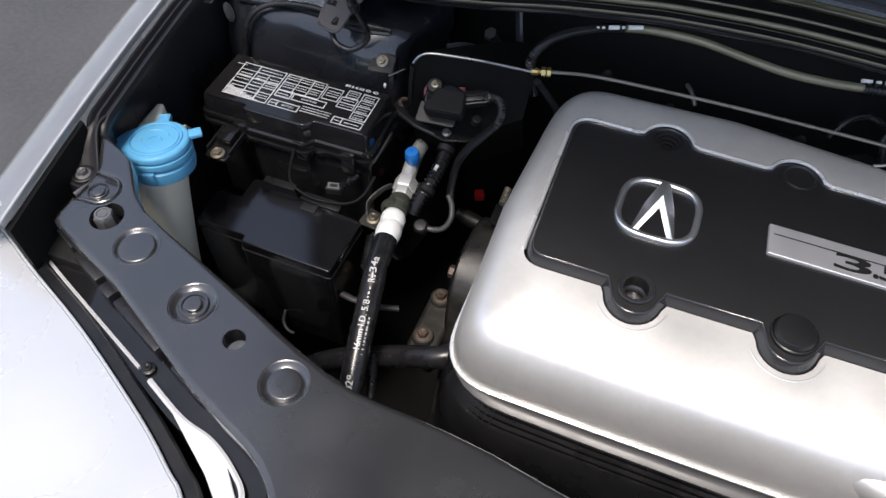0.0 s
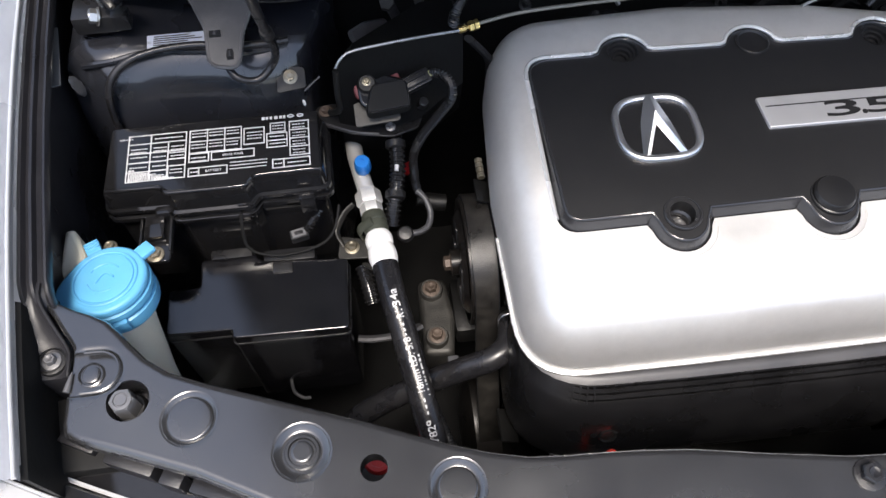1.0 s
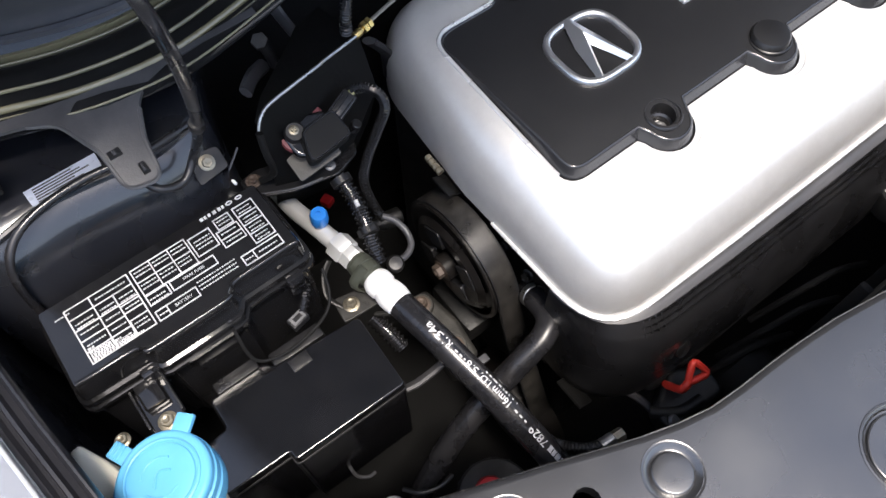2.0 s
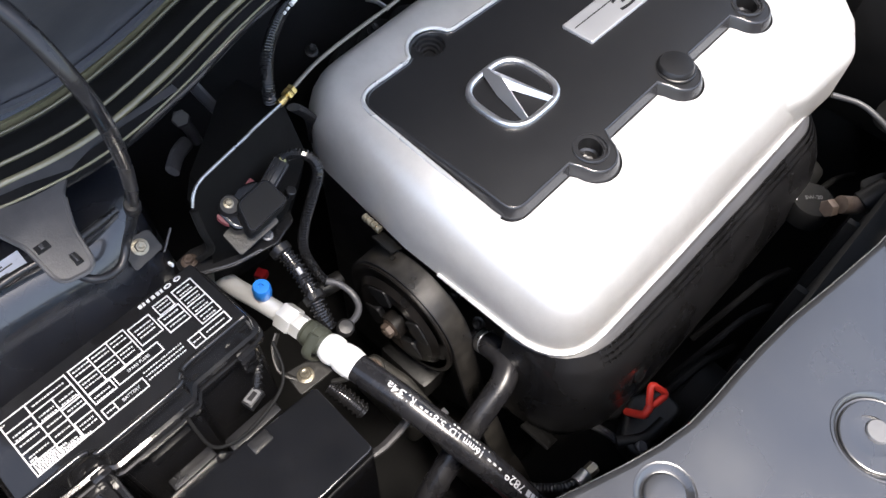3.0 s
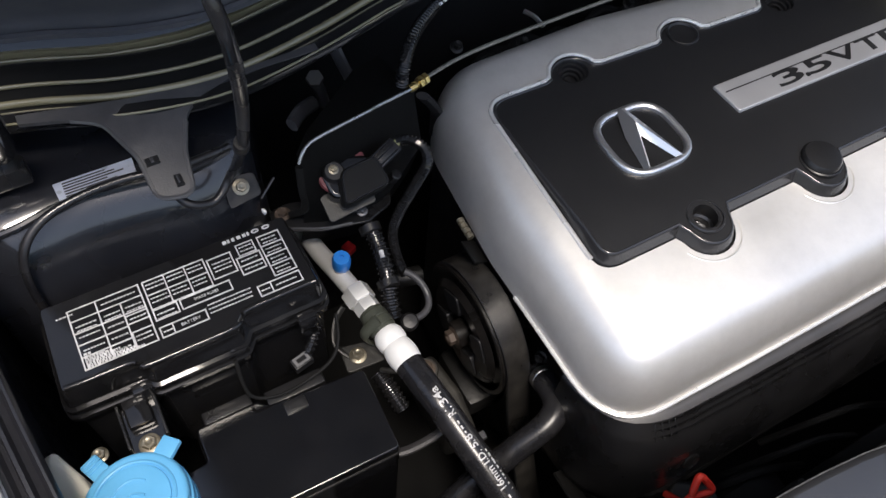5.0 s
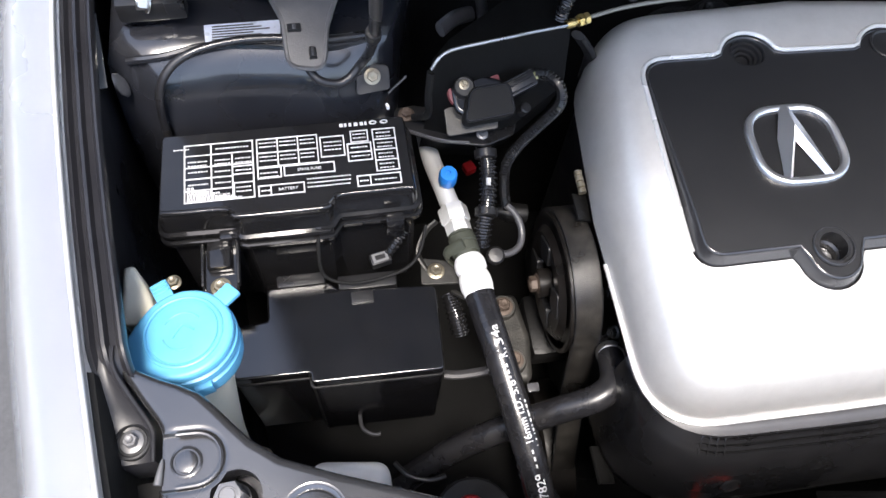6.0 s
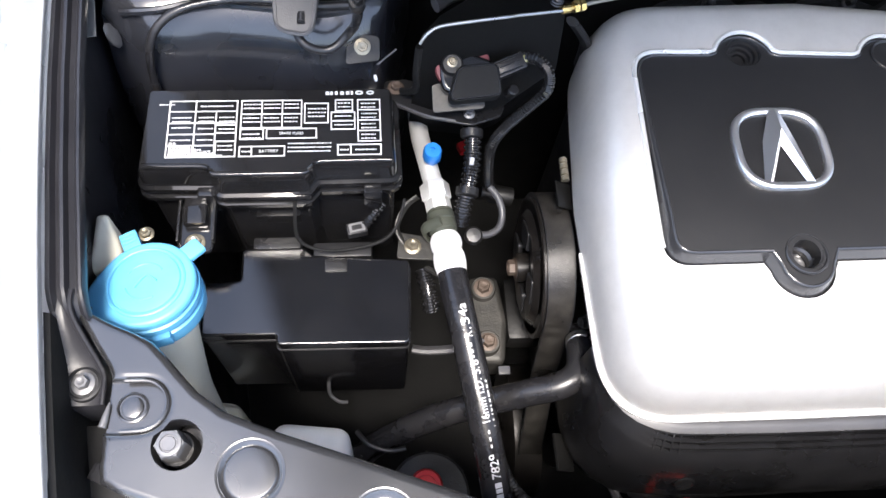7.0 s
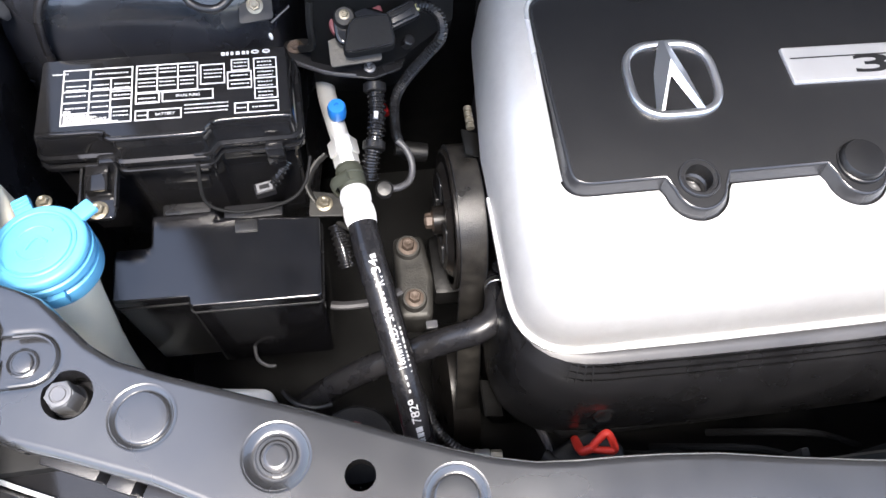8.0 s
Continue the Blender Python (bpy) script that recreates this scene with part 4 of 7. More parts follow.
part("end_side", loft([[(0.427, -0.0105, 0.9380), (0.447, -0.0082, 0.9350), (0.521, 0.0108, 0.9345), (0.538, 0.105, 0.928)], [(0.434, -0.014, 0.925), (0.455, -0.013, 0.915), (0.518, -0.002, 0.905), (0.545, 0.105, 0.90)], [(0.434, -0.012, 0.86), (0.462, -0.011, 0.86), (0.518, -0.001, 0.86), (0.545, 0.105, 0.86)]], closed=False), GLOSS, panel, "glossy side below the facet")
# silver lobe at the intake end, below the shell
part("end_lobe", slab(round_poly([(0.250, -0.0740, 0.010), (0.322, -0.0945, 0.040), (0.402, -0.0990, 0.045), (0.445, -0.077, 0.022), (0.476, -0.047, 0.022), (0.497, -0.012, 0.016), (0.440, 0.020, 0.010), (0.260, -0.020, 0.010)], 6), 0.866, 0.9240, 0.015, 5), SILVER, cover)

# name plate
plate = part("name_plate", slab(round_poly([(0.196, 0.0750, 0.002), (0.511, 0.0695, 0.003), (0.519, 0.088, 0.004), (0.512, 0.1035, 0.003), (0.194, 0.1085, 0.002)], 3), PANEL_Z - 0.001, PANEL_Z + 0.0030, 0.0012), PLATE, panel, "brushed metal name plate")
part("groove", slab([(0.199, 0.0968), (0.511, 0.0920), (0.511, 0.0932), (0.199, 0.0980)], PANEL_Z + 0.0020, PANEL_Z + 0.00315, 0), INK_GAP, plate, "dark groove along the plate")
GLYPHS = (("3", 0.2490, 0.2790), (".", 0.2800, 0.2845), ("5", 0.2850, 0.3130), ("V", 0.3155, 0.3490), ("T", 0.3520, 0.3790), ("E", 0.3830, 0.4085), ("C", 0.4145, 0.4420))
for glyph, x0, x1 in GLYPHS:
    text_mesh(glyph, 0.030, Matrix.Translation((0, 0, PANEL_Z + 0.0034)), INK_GAP, "lettering", plate, bold=0.0004, fit=(x0, x1, 0.0795 - 0.008 * (x0 - 0.249), 0.0840 if glyph == "." else 0.0960 - 0.008 * (x0 - 0.249)))

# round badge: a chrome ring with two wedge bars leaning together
EX, EY = 0.1014, 0.0885
ring_line = round_poly([(EX + a * 0.0372, EY + b * 0.0355, 0.030) for a, b in ((-1, -1), (1, -1), (1, 1), (-1, 1))], 12)
RING = ((0, -0.0005), (0.0003, 0.0028), (0.0012, 0.0039), (0.0026, 0.0043), (0.0048, 0.0040), (0.0060, 0.0028), (0.0063, -0.0005))
part("badge_ring", loft([[(x, y, PANEL_Z + h) for x, y in inset(ring_line, d)] for d, h in RING], False, False), BADGE, panel, "chrome badge ring")
def facets(points, faces):
    bm = bmesh.new()
    v = [bm.verts.new((EX + x, EY + y, PANEL_Z + 1.7 * z)) for x, y, z in points]
    for f in faces:
        bm.faces.new([v[i] for i in f])
    return bm
for s in (-1, 1):
    leg = facets([(0.0, 0.0320, 0.0034), (s * 0.0042, 0.0318, 0.0022), (s * 0.0130, 0.0060, 0.0005), (s * 0.0198, -0.0305, 0.0005), (s * 0.0172, -0.0308, 0.0026), (s * 0.0138, -0.0310, 0.0005), (0.0, 0.0028, 0.0010), (0.0, 0.0130, 0.0050)],
        [(0, 1, 7), (1, 2, 7), (2, 4, 7), (2, 3, 4), (7, 4, 5), (7, 5, 6)])
    if s > 0:
        bmesh.ops.reverse_faces(leg, faces=leg.faces[:])
    part("badge_bar", leg, BADGE, panel)

# black lower cover with moulded ribs under the silver rim
low = thing("lower_engine_cover", "black plastic lower cover with moulded ribs along the front", "engine cover", (0.2, -0.1, 0.75))
rings, lips = [], []
def slope(o):
    return 0.8675 - 0.93 * (o - 0.0005)
for o, z in ((-0.022, 0.8665), (-0.0098, 0.8702), (-0.0068, 0.8706), (-0.0032, 0.8694), (0.0002, 0.8676), (0.0004, 0.8640)):
    lips.append([(x, y, z) for x, y in inset(LOWLINE, -o)])
profile = [(-0.001, 0.864, 0), (0.0003, slope(0.0003), 0)]
for k in range(3):
    o = 0.0014 + 0.0042 * k
    profile += [(o, slope(o), 0), (o + 0.0002, slope(o + 0.0002), 0.0045), (o + 0.0015, slope(o + 0.0015), 0.0042), (o + 0.0017, slope(o + 0.0017), 0)]
profile += [(0.0135, 0.8553, 0), (0.018, 0.8475, 0), (0.024, 0.835, 0), (0.029, 0.815, 0), (0.0325, 0.79, 0), (0.033, 0.765, 0), (0.026, 0.74, 0), (0.0, 0.72, 0)]
facing = [max(0.0, min(1.0, (b[1] - a[1]) / 0.001)) for a, b in zip(inset(LOWLINE, -0.001), LOWLINE)]
for o, z, deep in profile:
    rings.append([(x + (a - x) * w, y + (b - y) * w, z - (deep if y < -0.07 and x > 0.0 else 0.0)) for (x, y), (a, b), w in zip(LOWLINE, inset(LOWLINE, -o), facing)])
shell2 = loft(rings, False, False)
bmesh.ops.delete(shell2, geom=[v for v in shell2.verts if v.co.y > 0.05], context='VERTS')
part("shell", shell2, LOWER, low, "black moulded front with three long grooves")
lip = loft(lips, False, False)
bmesh.ops.delete(lip, geom=[v for v in lip.verts if v.co.y > 0.05], context='VERTS')
part("flange", lip, FLANGE, low, "grey flange under the silver rim")
def front_y(x):
    """Front of the cover's outline at x."""
    line = sorted((p for p in LOWLINE if p[1] < -0.02 and p[0] < 0.3), key=lambda p: p[0])
    for p, q in zip(line, line[1:]):
        if p[0] <= x <= q[0]:
            return p[1] + (q[1] - p[1]) * (x - p[0]) / max(q[0] - p[0], 1e-6)
    return -0.104
for k in range(4):
    x = 0.001 + 0.006 * k
    turn = math.atan2(front_y(x + 0.004) - front_y(x - 0.004), 0.008)
    part("grille_bar", moved(box(-0.0007, 0.0007, -0.0078, 0.0078, -0.0012, 0.0002, 0.0002, 1), Matrix.Translation((x, front_y(x) - 0.0072, slope(0.0072))) @ Matrix.Rotation(turn, 4, 'Z') @ Matrix.Rotation(radians(43), 4, 'X')), LOWER, low)
part("round_plug", moved(lathe([(0.0088, -0.002), (0.0086, 0.001), (0.0074, 0.0018), (0.0062, 0.0006), (0.001, 0.0004)], 24), aim((0.033, front_y(0.033) - 0.0285, 0.818), (0, -0.92, 0.38))), GLOSS, low, "round plug in the front")


# ---------- washer side of the bay ----------
# strut tower with a rounded front edge, and its sticker
tower = thing("strut_tower", "dark painted strut tower with a glossy rounded edge", "strut tower", (-0.29, 0.25, 0.8), kind="structure")
TOWER = [(-0.400, 0.214), (-0.372, 0.203), (-0.350, 0.204), (-0.325, 0.206), (-0.285, 0.203), (-0.240, 0.197), (-0.208, 0.204), (-0.187, 0.226), (-0.180, 0.300), (-0.400, 0.300)]
tower_line = [tuple(p.xy) for p in spline([(x, y, 0) for x, y in TOWER], 4)]
rings = []
for d, k, z in ((0.0, 0.036, 0.62), (0.0, 0.033, 0.86), (0.0, 0.029, 0.90), (0.0, 0.022, 0.930), (0.0, 0.013, 0.952), (0.0, 0.006, 0.965), (0.003, 0.0, 0.9725), (0.010, 0.0, 0.9765), (0.022, 0.0, 0.977)):
    rings.append([(x, y - (k if y < 0.24 else 0.0), z) for x, y in inset(tower_line, d)])
part("tower_shell", loft(rings, False, True), TOWERPAINT, tower)
part("edge_bead", tube([(-0.384, 0.203, 0.972), (-0.358, 0.202, 0.975), (-0.325, 0.208, 0.976), (-0.285, 0.205, 0.976), (-0.24, 0.199, 0.975), (-0.207, 0.207, 0.973)], 0.0030, 8), TOWERPAINT, tower)
sticker = thing("sticker", "silver-blue printed sticker on the strut tower", "sticker", (-0.30, 0.217, 0.979))
part("sheet", slab([(-0.327, 0.210), (-0.273, 0.2065), (-0.272, 0.226), (-0.328, 0.226)], 0.9772, 0.9782, 0), STICKER, sticker)
for k in range(6):
    part("print_bar", box(-0.322, -0.280 - 0.006 * (k % 3), 0.2105 + 0.0025 * k, 0.2117 + 0.0025 * k, 0.9778, 0.97845, 0), LEADGREY, sticker)
pale = thing("paint_tag", "small pale grey sticker in the fender channel", "sticker", (-0.414, 0.20, 0.985))
part("sheet", moved(box(-0.0045, 0.0045, -0.034, 0.034, -0.0006, 0.0006, 0.0002), Matrix.Translation((-0.4005, 0.200, 0.9885)) @ Matrix.Rotation(radians(9), 4, 'Z')), GREYCAP, pale)
# worn sealer patch and cable at the tower's outer side
solo("sealer_patch", moved(lathe([(0.010, 0), (0.009, 0.0010), (0.005, 0.0016), (0.001, 0.0016)], 9), aim((-0.3905, 0.1900, 0.9620), (1, -0.3, 0.3)) @ Matrix.Diagonal((0.6, 1.2, 1, 1))), LEADGREY, "dusty grey patch of seam sealer on the wall", "sealer")
solo("wall_cable", tube([(-0.205, 0.206, 0.978), (-0.240, 0.201, 0.981), (-0.285, 0.205, 0.983), (-0.320, 0.203, 0.982), (-0.345, 0.196, 0.978), (-0.360, 0.186, 0.968), (-0.366, 0.178, 0.950), (-0.368, 0.172, 0.920), (-0.368, 0.170, 0.88)], 0.0032, 10), HOSE, "black rubber cable curving down beside the fuse box", "cable")

# folded sheet bracket with two slots reaching from the cowl
hook = thing("cowl_bracket", "grey plastic tongue with two slots on the cowl", "bracket", (-0.26, 0.19, 1.0))
tongue = round_poly([(-0.330, 0.2475, 0.0), (-0.300, 0.2375, 0.02), (-0.281, 0.226, 0.03), (-0.268, 0.196, 0.02), (-0.267, 0.166, 0.010), (-0.243, 0.162, 0.009), (-0.238, 0.190, 0.02), (-0.226, 0.217, 0.03), (-0.190, 0.2285, 0.02), (-0.120, 0.2285, 0), (-0.120, 0.236, 0), (-0.20, 0.232, 0), (-0.26, 0.240, 0), (-0.33, 0.256, 0)], 6)
def tongue_top(x, y):
    return 1.0205 - max(0.0, 0.222 - y) * 0.42
def slot(x, y, w, h, turn):
    c, s = math.cos(turn), math.sin(turn)
    return [(x + c * a - s * b, y + s * a + c * b) for a, b in ((-w, -h), (w, -h), (w, h), (-w, h))]
holes = [slot(-0.2605, 0.1905, 0.0042, 0.0026, -0.05), slot(-0.2495, 0.1735, 0.0022, 0.0042, -0.05)]
rings = [[(x, y, tongue_top(x, y) - 0.003) for x, y in tongue], [(x, y, tongue_top(x, y)) for x, y in tongue]]
bm = loft(rings, True, False)
edges = [e for e in bm.edges if e.is_boundary]
for h in holes:
    hv = [bm.verts.new((x, y, tongue_top(x, y))) for x, y in h]
    lo = [bm.verts.new((x, y, tongue_top(x, y) - 0.004)) for x, y in h]
    for i in range(4):
        j = (i + 1) % 4
        edges.append(bm.edges.new((hv[i], hv[j])))
        bm.faces.new((hv[i], hv[j], lo[j], lo[i]))
bmesh.ops.triangle_fill(bm, use_beauty=True, edges=edges)
part("tongue", bm, LEADGREY, hook)
part("rolled_edge", outline_tube(tongue[6:45], lambda x, y: tongue_top(x, y) - 0.001, 0.0018, 6, False), LEADGREY, hook)
for (x, y), w, h in (((-0.2605, 0.1905), 0.0046, 0.0030), ((-0.2495, 0.1735), 0.0026, 0.0046)):
    # raised black block stands for the slot's shaded depth
    part("slot_shade", box(x - w, x + w, y - h, y + h, tongue_top(x, y) - 0.004, tongue_top(x, y) + 0.0012, 0), INK_GAP, hook)
    part("slot_tooth", box(x - w * 0.28, x + w * 0.28, y - h * 0.8, y + h * 0.8, tongue_top(x, y) - 0.0044, tongue_top(x, y) + 0.0018, 0.0004, 1), LEADGREY, hook)

hose_thing = thing("washer_hose", "thin black washer hose rising from the tower to the hood", "hose", (-0.231, 0.164, 0.977))
part("hose", tube([(-0.258, 0.178, 0.990), (-0.248, 0.165, 0.981), (-0.231, 0.164, 0.977), (-0.216, 0.171, 0.988), (-0.210, 0.158, 1.018), (-0.209, 0.128, 1.075), (-0.210, 0.106, 1.135), (-0.213, 0.103, 1.180), (-0.221, 0.128, 1.218), (-0.24, 0.175, 1.240)], lambda s: 0.0030 + 0.0012 * min(1.0, max(0.0, s * 2.2 - 0.5)), 10), HOSE, hose_thing)
part("grommet", moved(lathe([(0.0050, 0), (0.0062, 0.001), (0.0062, 0.005), (0.0046, 0.007)], 14), aim((-0.2575, 0.1775, 0.9905), (0.5, -0.7, -0.5))), RUBBER, hose_thing)
part("sleeve", moved(lathe([(0.0046, -0.006), (0.0052, -0.005), (0.0052, 0.005), (0.0046, 0.006)], 14), aim((-0.2095, 0.1405, 1.050), (0.0, -0.42, 0.9))), RUBBER, hose_thing)

# gas strut of the hood on its ball stud
strut = thing("hood_strut", "black gas strut standing on a ball stud", "gas strut", (-0.350, 0.235, 1.0))
part("rod", tube([(-0.347, 0.238, 1.004), (-0.345, 0.226, 1.034)], 0.0055, 12, 2), STEEL, strut)
part("cylinder", tube([(-0.347, 0.234, 1.018), (-0.323, 0.133, 1.238)], 0.0115, 14, 2), GLOSS, strut)
part("ball_stud", moved(hex_head(0.0065, 0.006, 0.008, 0.002), aim((-0.362, 0.231, 1.000), (-0.8, -0.2, 0.4))), STEEL, strut, "bright ball stud")
part("foot", box(-0.385, -0.348, 0.226, 0.252, 0.985, 1.003, 0.003), BLACK, strut)
part("clamp", box(-0.350, -0.336, 0.222, 0.236, 0.990, 1.006, 0.002), BLACK, strut)

# fuse box
fuse = thing("fuse_box", "glossy black fuse box with a white printed diagram on its lid", "fuse box", (-0.28, 0.12, 0.80))
LZ = 0.9350
LID = round_poly([(-0.374, 0.0895, 0.006), (-0.3205, 0.0885, 0.006), (-0.3165, 0.0815, 0.006), (-0.2515, 0.0815, 0.006), (-0.2445, 0.0915, 0.006), (-0.1835, 0.0920, 0.007), (-0.1845, 0.1640, 0.007), (-0.372, 0.1640, 0.007)], 4)
rings = []
for d, z in ((-0.0040, 0.899), (-0.0040, 0.9035), (-0.0005, 0.9045), (-0.0002, 0.9085), (-0.0030, 0.9095), (-0.0028, 0.9135), (0.0, 0.9145), (0.0012, 0.925), (0.0022, 0.9310), (0.0034, 0.9342), (0.0042, LZ)):
    rings.append([(x, y, z) for x, y in inset(LID, d)])
lid = part("lid", loft(rings, False, True), GLOSS, fuse, "glossy black lid with stepped front edge")
part("body", slab(inset(LID, 0.002), 0.79, 0.900, 0.002), GLOSS, fuse)
for pts in ([(-0.368, 0.0945), (-0.352, 0.0938), (-0.3275, 0.0936), (-0.3215, 0.0915)], [(-0.3190, 0.0880), (-0.3150, 0.0866), (-0.285, 0.0864), (-0.2555, 0.0866), (-0.2500, 0.0885)], [(-0.2455, 0.0935), (-0.2410, 0.0962), (-0.215, 0.0966), (-0.1945, 0.0968), (-0.1885, 0.0960)]):
    part("raised_edge", tube([(x, y, LZ - 0.0004) for x, y in pts], 0.0023, 10, 4), GLOSS, lid)
for x in (-0.2030, -0.2560, -0.3260):
    part("lid_clip", box(x - 0.007, x + 0.007, 0.0795, 0.0875, 0.890, 0.9155, 0.002), GLOSS, fuse)
# printed diagram: frames and bars of print, thin raised ink on the lid
LX0, LX1, LY0, LY1 = -0.3555, -0.1960, 0.1010, 0.1500
def lab(u, v):
    return LX0 + (LX1 - LX0) * u, LY0 + (LY1 - LY0) * v
ink = bmesh.new()
ink_layer = itertools.count()
def bar(u0, v0, u1, v1, w=0.00050):
    lift = 0.0003 + 1.5e-6 * next(ink_layer)
    (xa, ya), (xb, yb) = lab(u0, v0), lab(u1, v1)
    add(ink, box(min(xa, xb) - w, max(xa, xb) + w, min(ya, yb) - w, max(ya, yb) + w, LZ - 0.0002, LZ + lift, 0))
def frame_of(u0, v0, u1, v1, w=0.00050):
    bar(u0, v0, u1, v0, w), bar(u0, v1, u1, v1, w), bar(u0, v0, u0, v1, w), bar(u1, v0, u1, v1, w)
def words(u0, u1, v, rows=1, gap=0.07, size=0.00052):
    for r in range(rows):
        x, end = lab(u0, 0)[0], lab(u1, 0)[0]
        y = lab(0, v - gap * r)[1]
        while x < end - 0.0008:
            w = random.uniform(0.0008, 0.0024)
            add(ink, box(x, min(x + w, end), y - size, y + size, LZ - 0.0002, LZ + 0.00025, 0))
            x += w + 0.0006
for a in ((0.02, 0.0, 0.33, 1.0), (0.02, 0.81, 0.33, 1.0), (0.02, 0.0, 0.14, 0.81), (0.14, 0.0, 0.235, 0.81), (0.35, 0.50, 0.63, 1.0)):
    frame_of(*a)
for a in ((0.645, 0.58, 0.755, 0.94), (0.79, 0.80, 0.87, 1.0), (0.77, 0.46, 0.88, 0.77), (0.895, 0.24, 1.0, 1.0), (0.80, 0.0, 1.0, 0.18), (0.47, 0.31, 0.70, 0.48)):
    frame_of(*a)
for a in ((0.35, 0.0, 0.555, 0.17), (0.35, 0.30, 0.455, 0.48), (0.24, 0.0, 0.33, 0.27), (0.235, 0.42, 0.33, 0.56)):
    frame_of(*a)
for v in (0.20, 0.40, 0.60):
    bar(0.02, v, 0.235, v)
for v in (0.60, 0.81):
    bar(0.235, v, 0.33, v)
bar(0.14, 0.81, 0.14, 1.0), bar(0.35, 0.75, 0.63, 0.75), bar(0.445, 0.5, 0.445, 1.0), bar(0.54, 0.5, 0.54, 1.0), bar(0.86, 0.0, 0.86, 0.18), bar(0.77, 0.61, 0.88, 0.61), bar(0.405, 0, 0.405, 0.17)
for v in (0.43, 0.62, 0.81):
    bar(0.895, v, 1.0, v)
for u0, u1, v, rows in ((0.16, 0.31, 0.905, 1), (0.36, 0.44, 0.93, 2), (0.455, 0.53, 0.93, 2), (0.55, 0.62, 0.93, 2), (0.36, 0.44, 0.68, 2), (0.455, 0.53, 0.68, 2), (0.55, 0.62, 0.68, 2)):
    words(u0, u1, v, rows)
for u0, u1, v, rows in ((0.66, 0.745, 0.84, 3), (0.80, 0.86, 0.94, 2), (0.785, 0.87, 0.70, 1), (0.785, 0.87, 0.54, 1), (0.91, 0.985, 0.93, 2), (0.91, 0.985, 0.74, 2), (0.91, 0.985, 0.55, 2), (0.91, 0.985, 0.36, 2)):
    words(u0, u1, v, rows)
for u0, u1, v, rows in ((0.57, 0.77, 0.215, 3), (0.36, 0.40, 0.085, 1), (0.81, 0.85, 0.09, 1), (0.88, 0.98, 0.09, 1), (0.25, 0.32, 0.70, 2), (0.155, 0.225, 0.70, 2), (0.155, 0.225, 0.50, 1), (0.155, 0.225, 0.30, 1), (0.155, 0.225, 0.10, 1)):
    words(u0, u1, v, rows)
for u0, u1, v, rows in ((0.035, 0.125, 0.70, 2), (0.035, 0.125, 0.52, 1), (0.035, 0.125, 0.30, 1), (0.25, 0.32, 0.19, 2), (0.25, 0.32, 0.49, 1), (-0.03, 0.04, 0.94, 1), (0.36, 0.445, 0.39, 2)):
    words(u0, u1, v, rows)
for v in (0.02, 0.055, 0.09, 0.125, 0.155, 0.185, 0.24, 0.29):
    words(0.03, 0.30 - v, v, 1, size=0.0009)
part("label_print", ink, PRINT, lid, "white printed frames and bars")
words_bm = bmesh.new()
for k, (x, w) in enumerate(((-0.2370, 0.0028), (-0.2335, 0.002), (-0.2300, 0.0022), (-0.2260, 0.0030), (-0.2215, 0.0026), (-0.2180, 0.0018))):
    add(words_bm, box(x, x + w, 0.1548, 0.1578, LZ - 0.0002, LZ + 0.0003, 0))
for x in (-0.2115, -0.2030):
    add(words_bm, moved(loft([[(a, b, c) for a, b in o] for o, c in ((ring_outline(0, 0, 0.0018, 14, 1.7), 0), (ring_outline(0, 0, 0.0018, 14, 1.7), 0.0005), (ring_outline(0, 0, 0.0009, 14, 1.9), 0.0005), (ring_outline(0, 0, 0.0009, 14, 1.9), 0))], False, False), Matrix.Translation((x, 0.1565, LZ - 0.0001))))
part("heading_print", words_bm, PRINT, lid, "white printed heading bars")
text_mesh("BATTERY", 0.0034, Matrix.Translation((*lab(0.482, 0.085), LZ + 0.0002)), PRINT, "lettering", lid)
text_mesh("SPARE FUSES", 0.0032, Matrix.Translation((*lab(0.585, 0.395), LZ + 0.0002)), PRINT, "lettering", lid)
# mounting tab with its bolt
part("mounting_tab", slab(round_poly([(-0.3475, 0.041, 0.006), (-0.322, 0.040, 0.006), (-0.3205, 0.080, 0.002), (-0.3475, 0.080, 0.002)], 4), 0.8985, 0.9015, 0.001), GLOSS, fuse)
for x in (-0.3468, -0.3214):
    part("tab_rail", box(x - 0.001, x + 0.001, 0.048, 0.082, 0.900, 0.9065, 0.0005), BLACK, fuse)
part("tab_step", box(-0.343, -0.326, 0.060, 0.082, 0.900, 0.910, 0.002), GLOSS, fuse)
bolt((-0.3345, 0.0475, 0.9015), r=0.0052, h=0.0035, flange=0.0075)
# wiring under the lid's front
solo("fuse_wire", tube([(-0.262, 0.078, 0.905), (-0.262, 0.060, 0.880), (-0.245, 0.055, 0.868), (-0.220, 0.058, 0.862), (-0.196, 0.064, 0.864), (-0.184, 0.074, 0.872), (-0.178, 0.090, 0.885)], 0.0014, 8), DEEP, "black wire loop below the fuse box", "wire")
conn = thing("wire_connector", "small pale connector with ribbed wires below the fuse box", "connector", (-0.214, 0.078, 0.866))
part("shell", moved(box(-0.008, 0.008, -0.005, 0.005, -0.004, 0.004, 0.001), Matrix.Translation((-0.2165, 0.070, 0.872)) @ Matrix.Rotation(radians(12), 4, 'Z')), BLACK, conn)
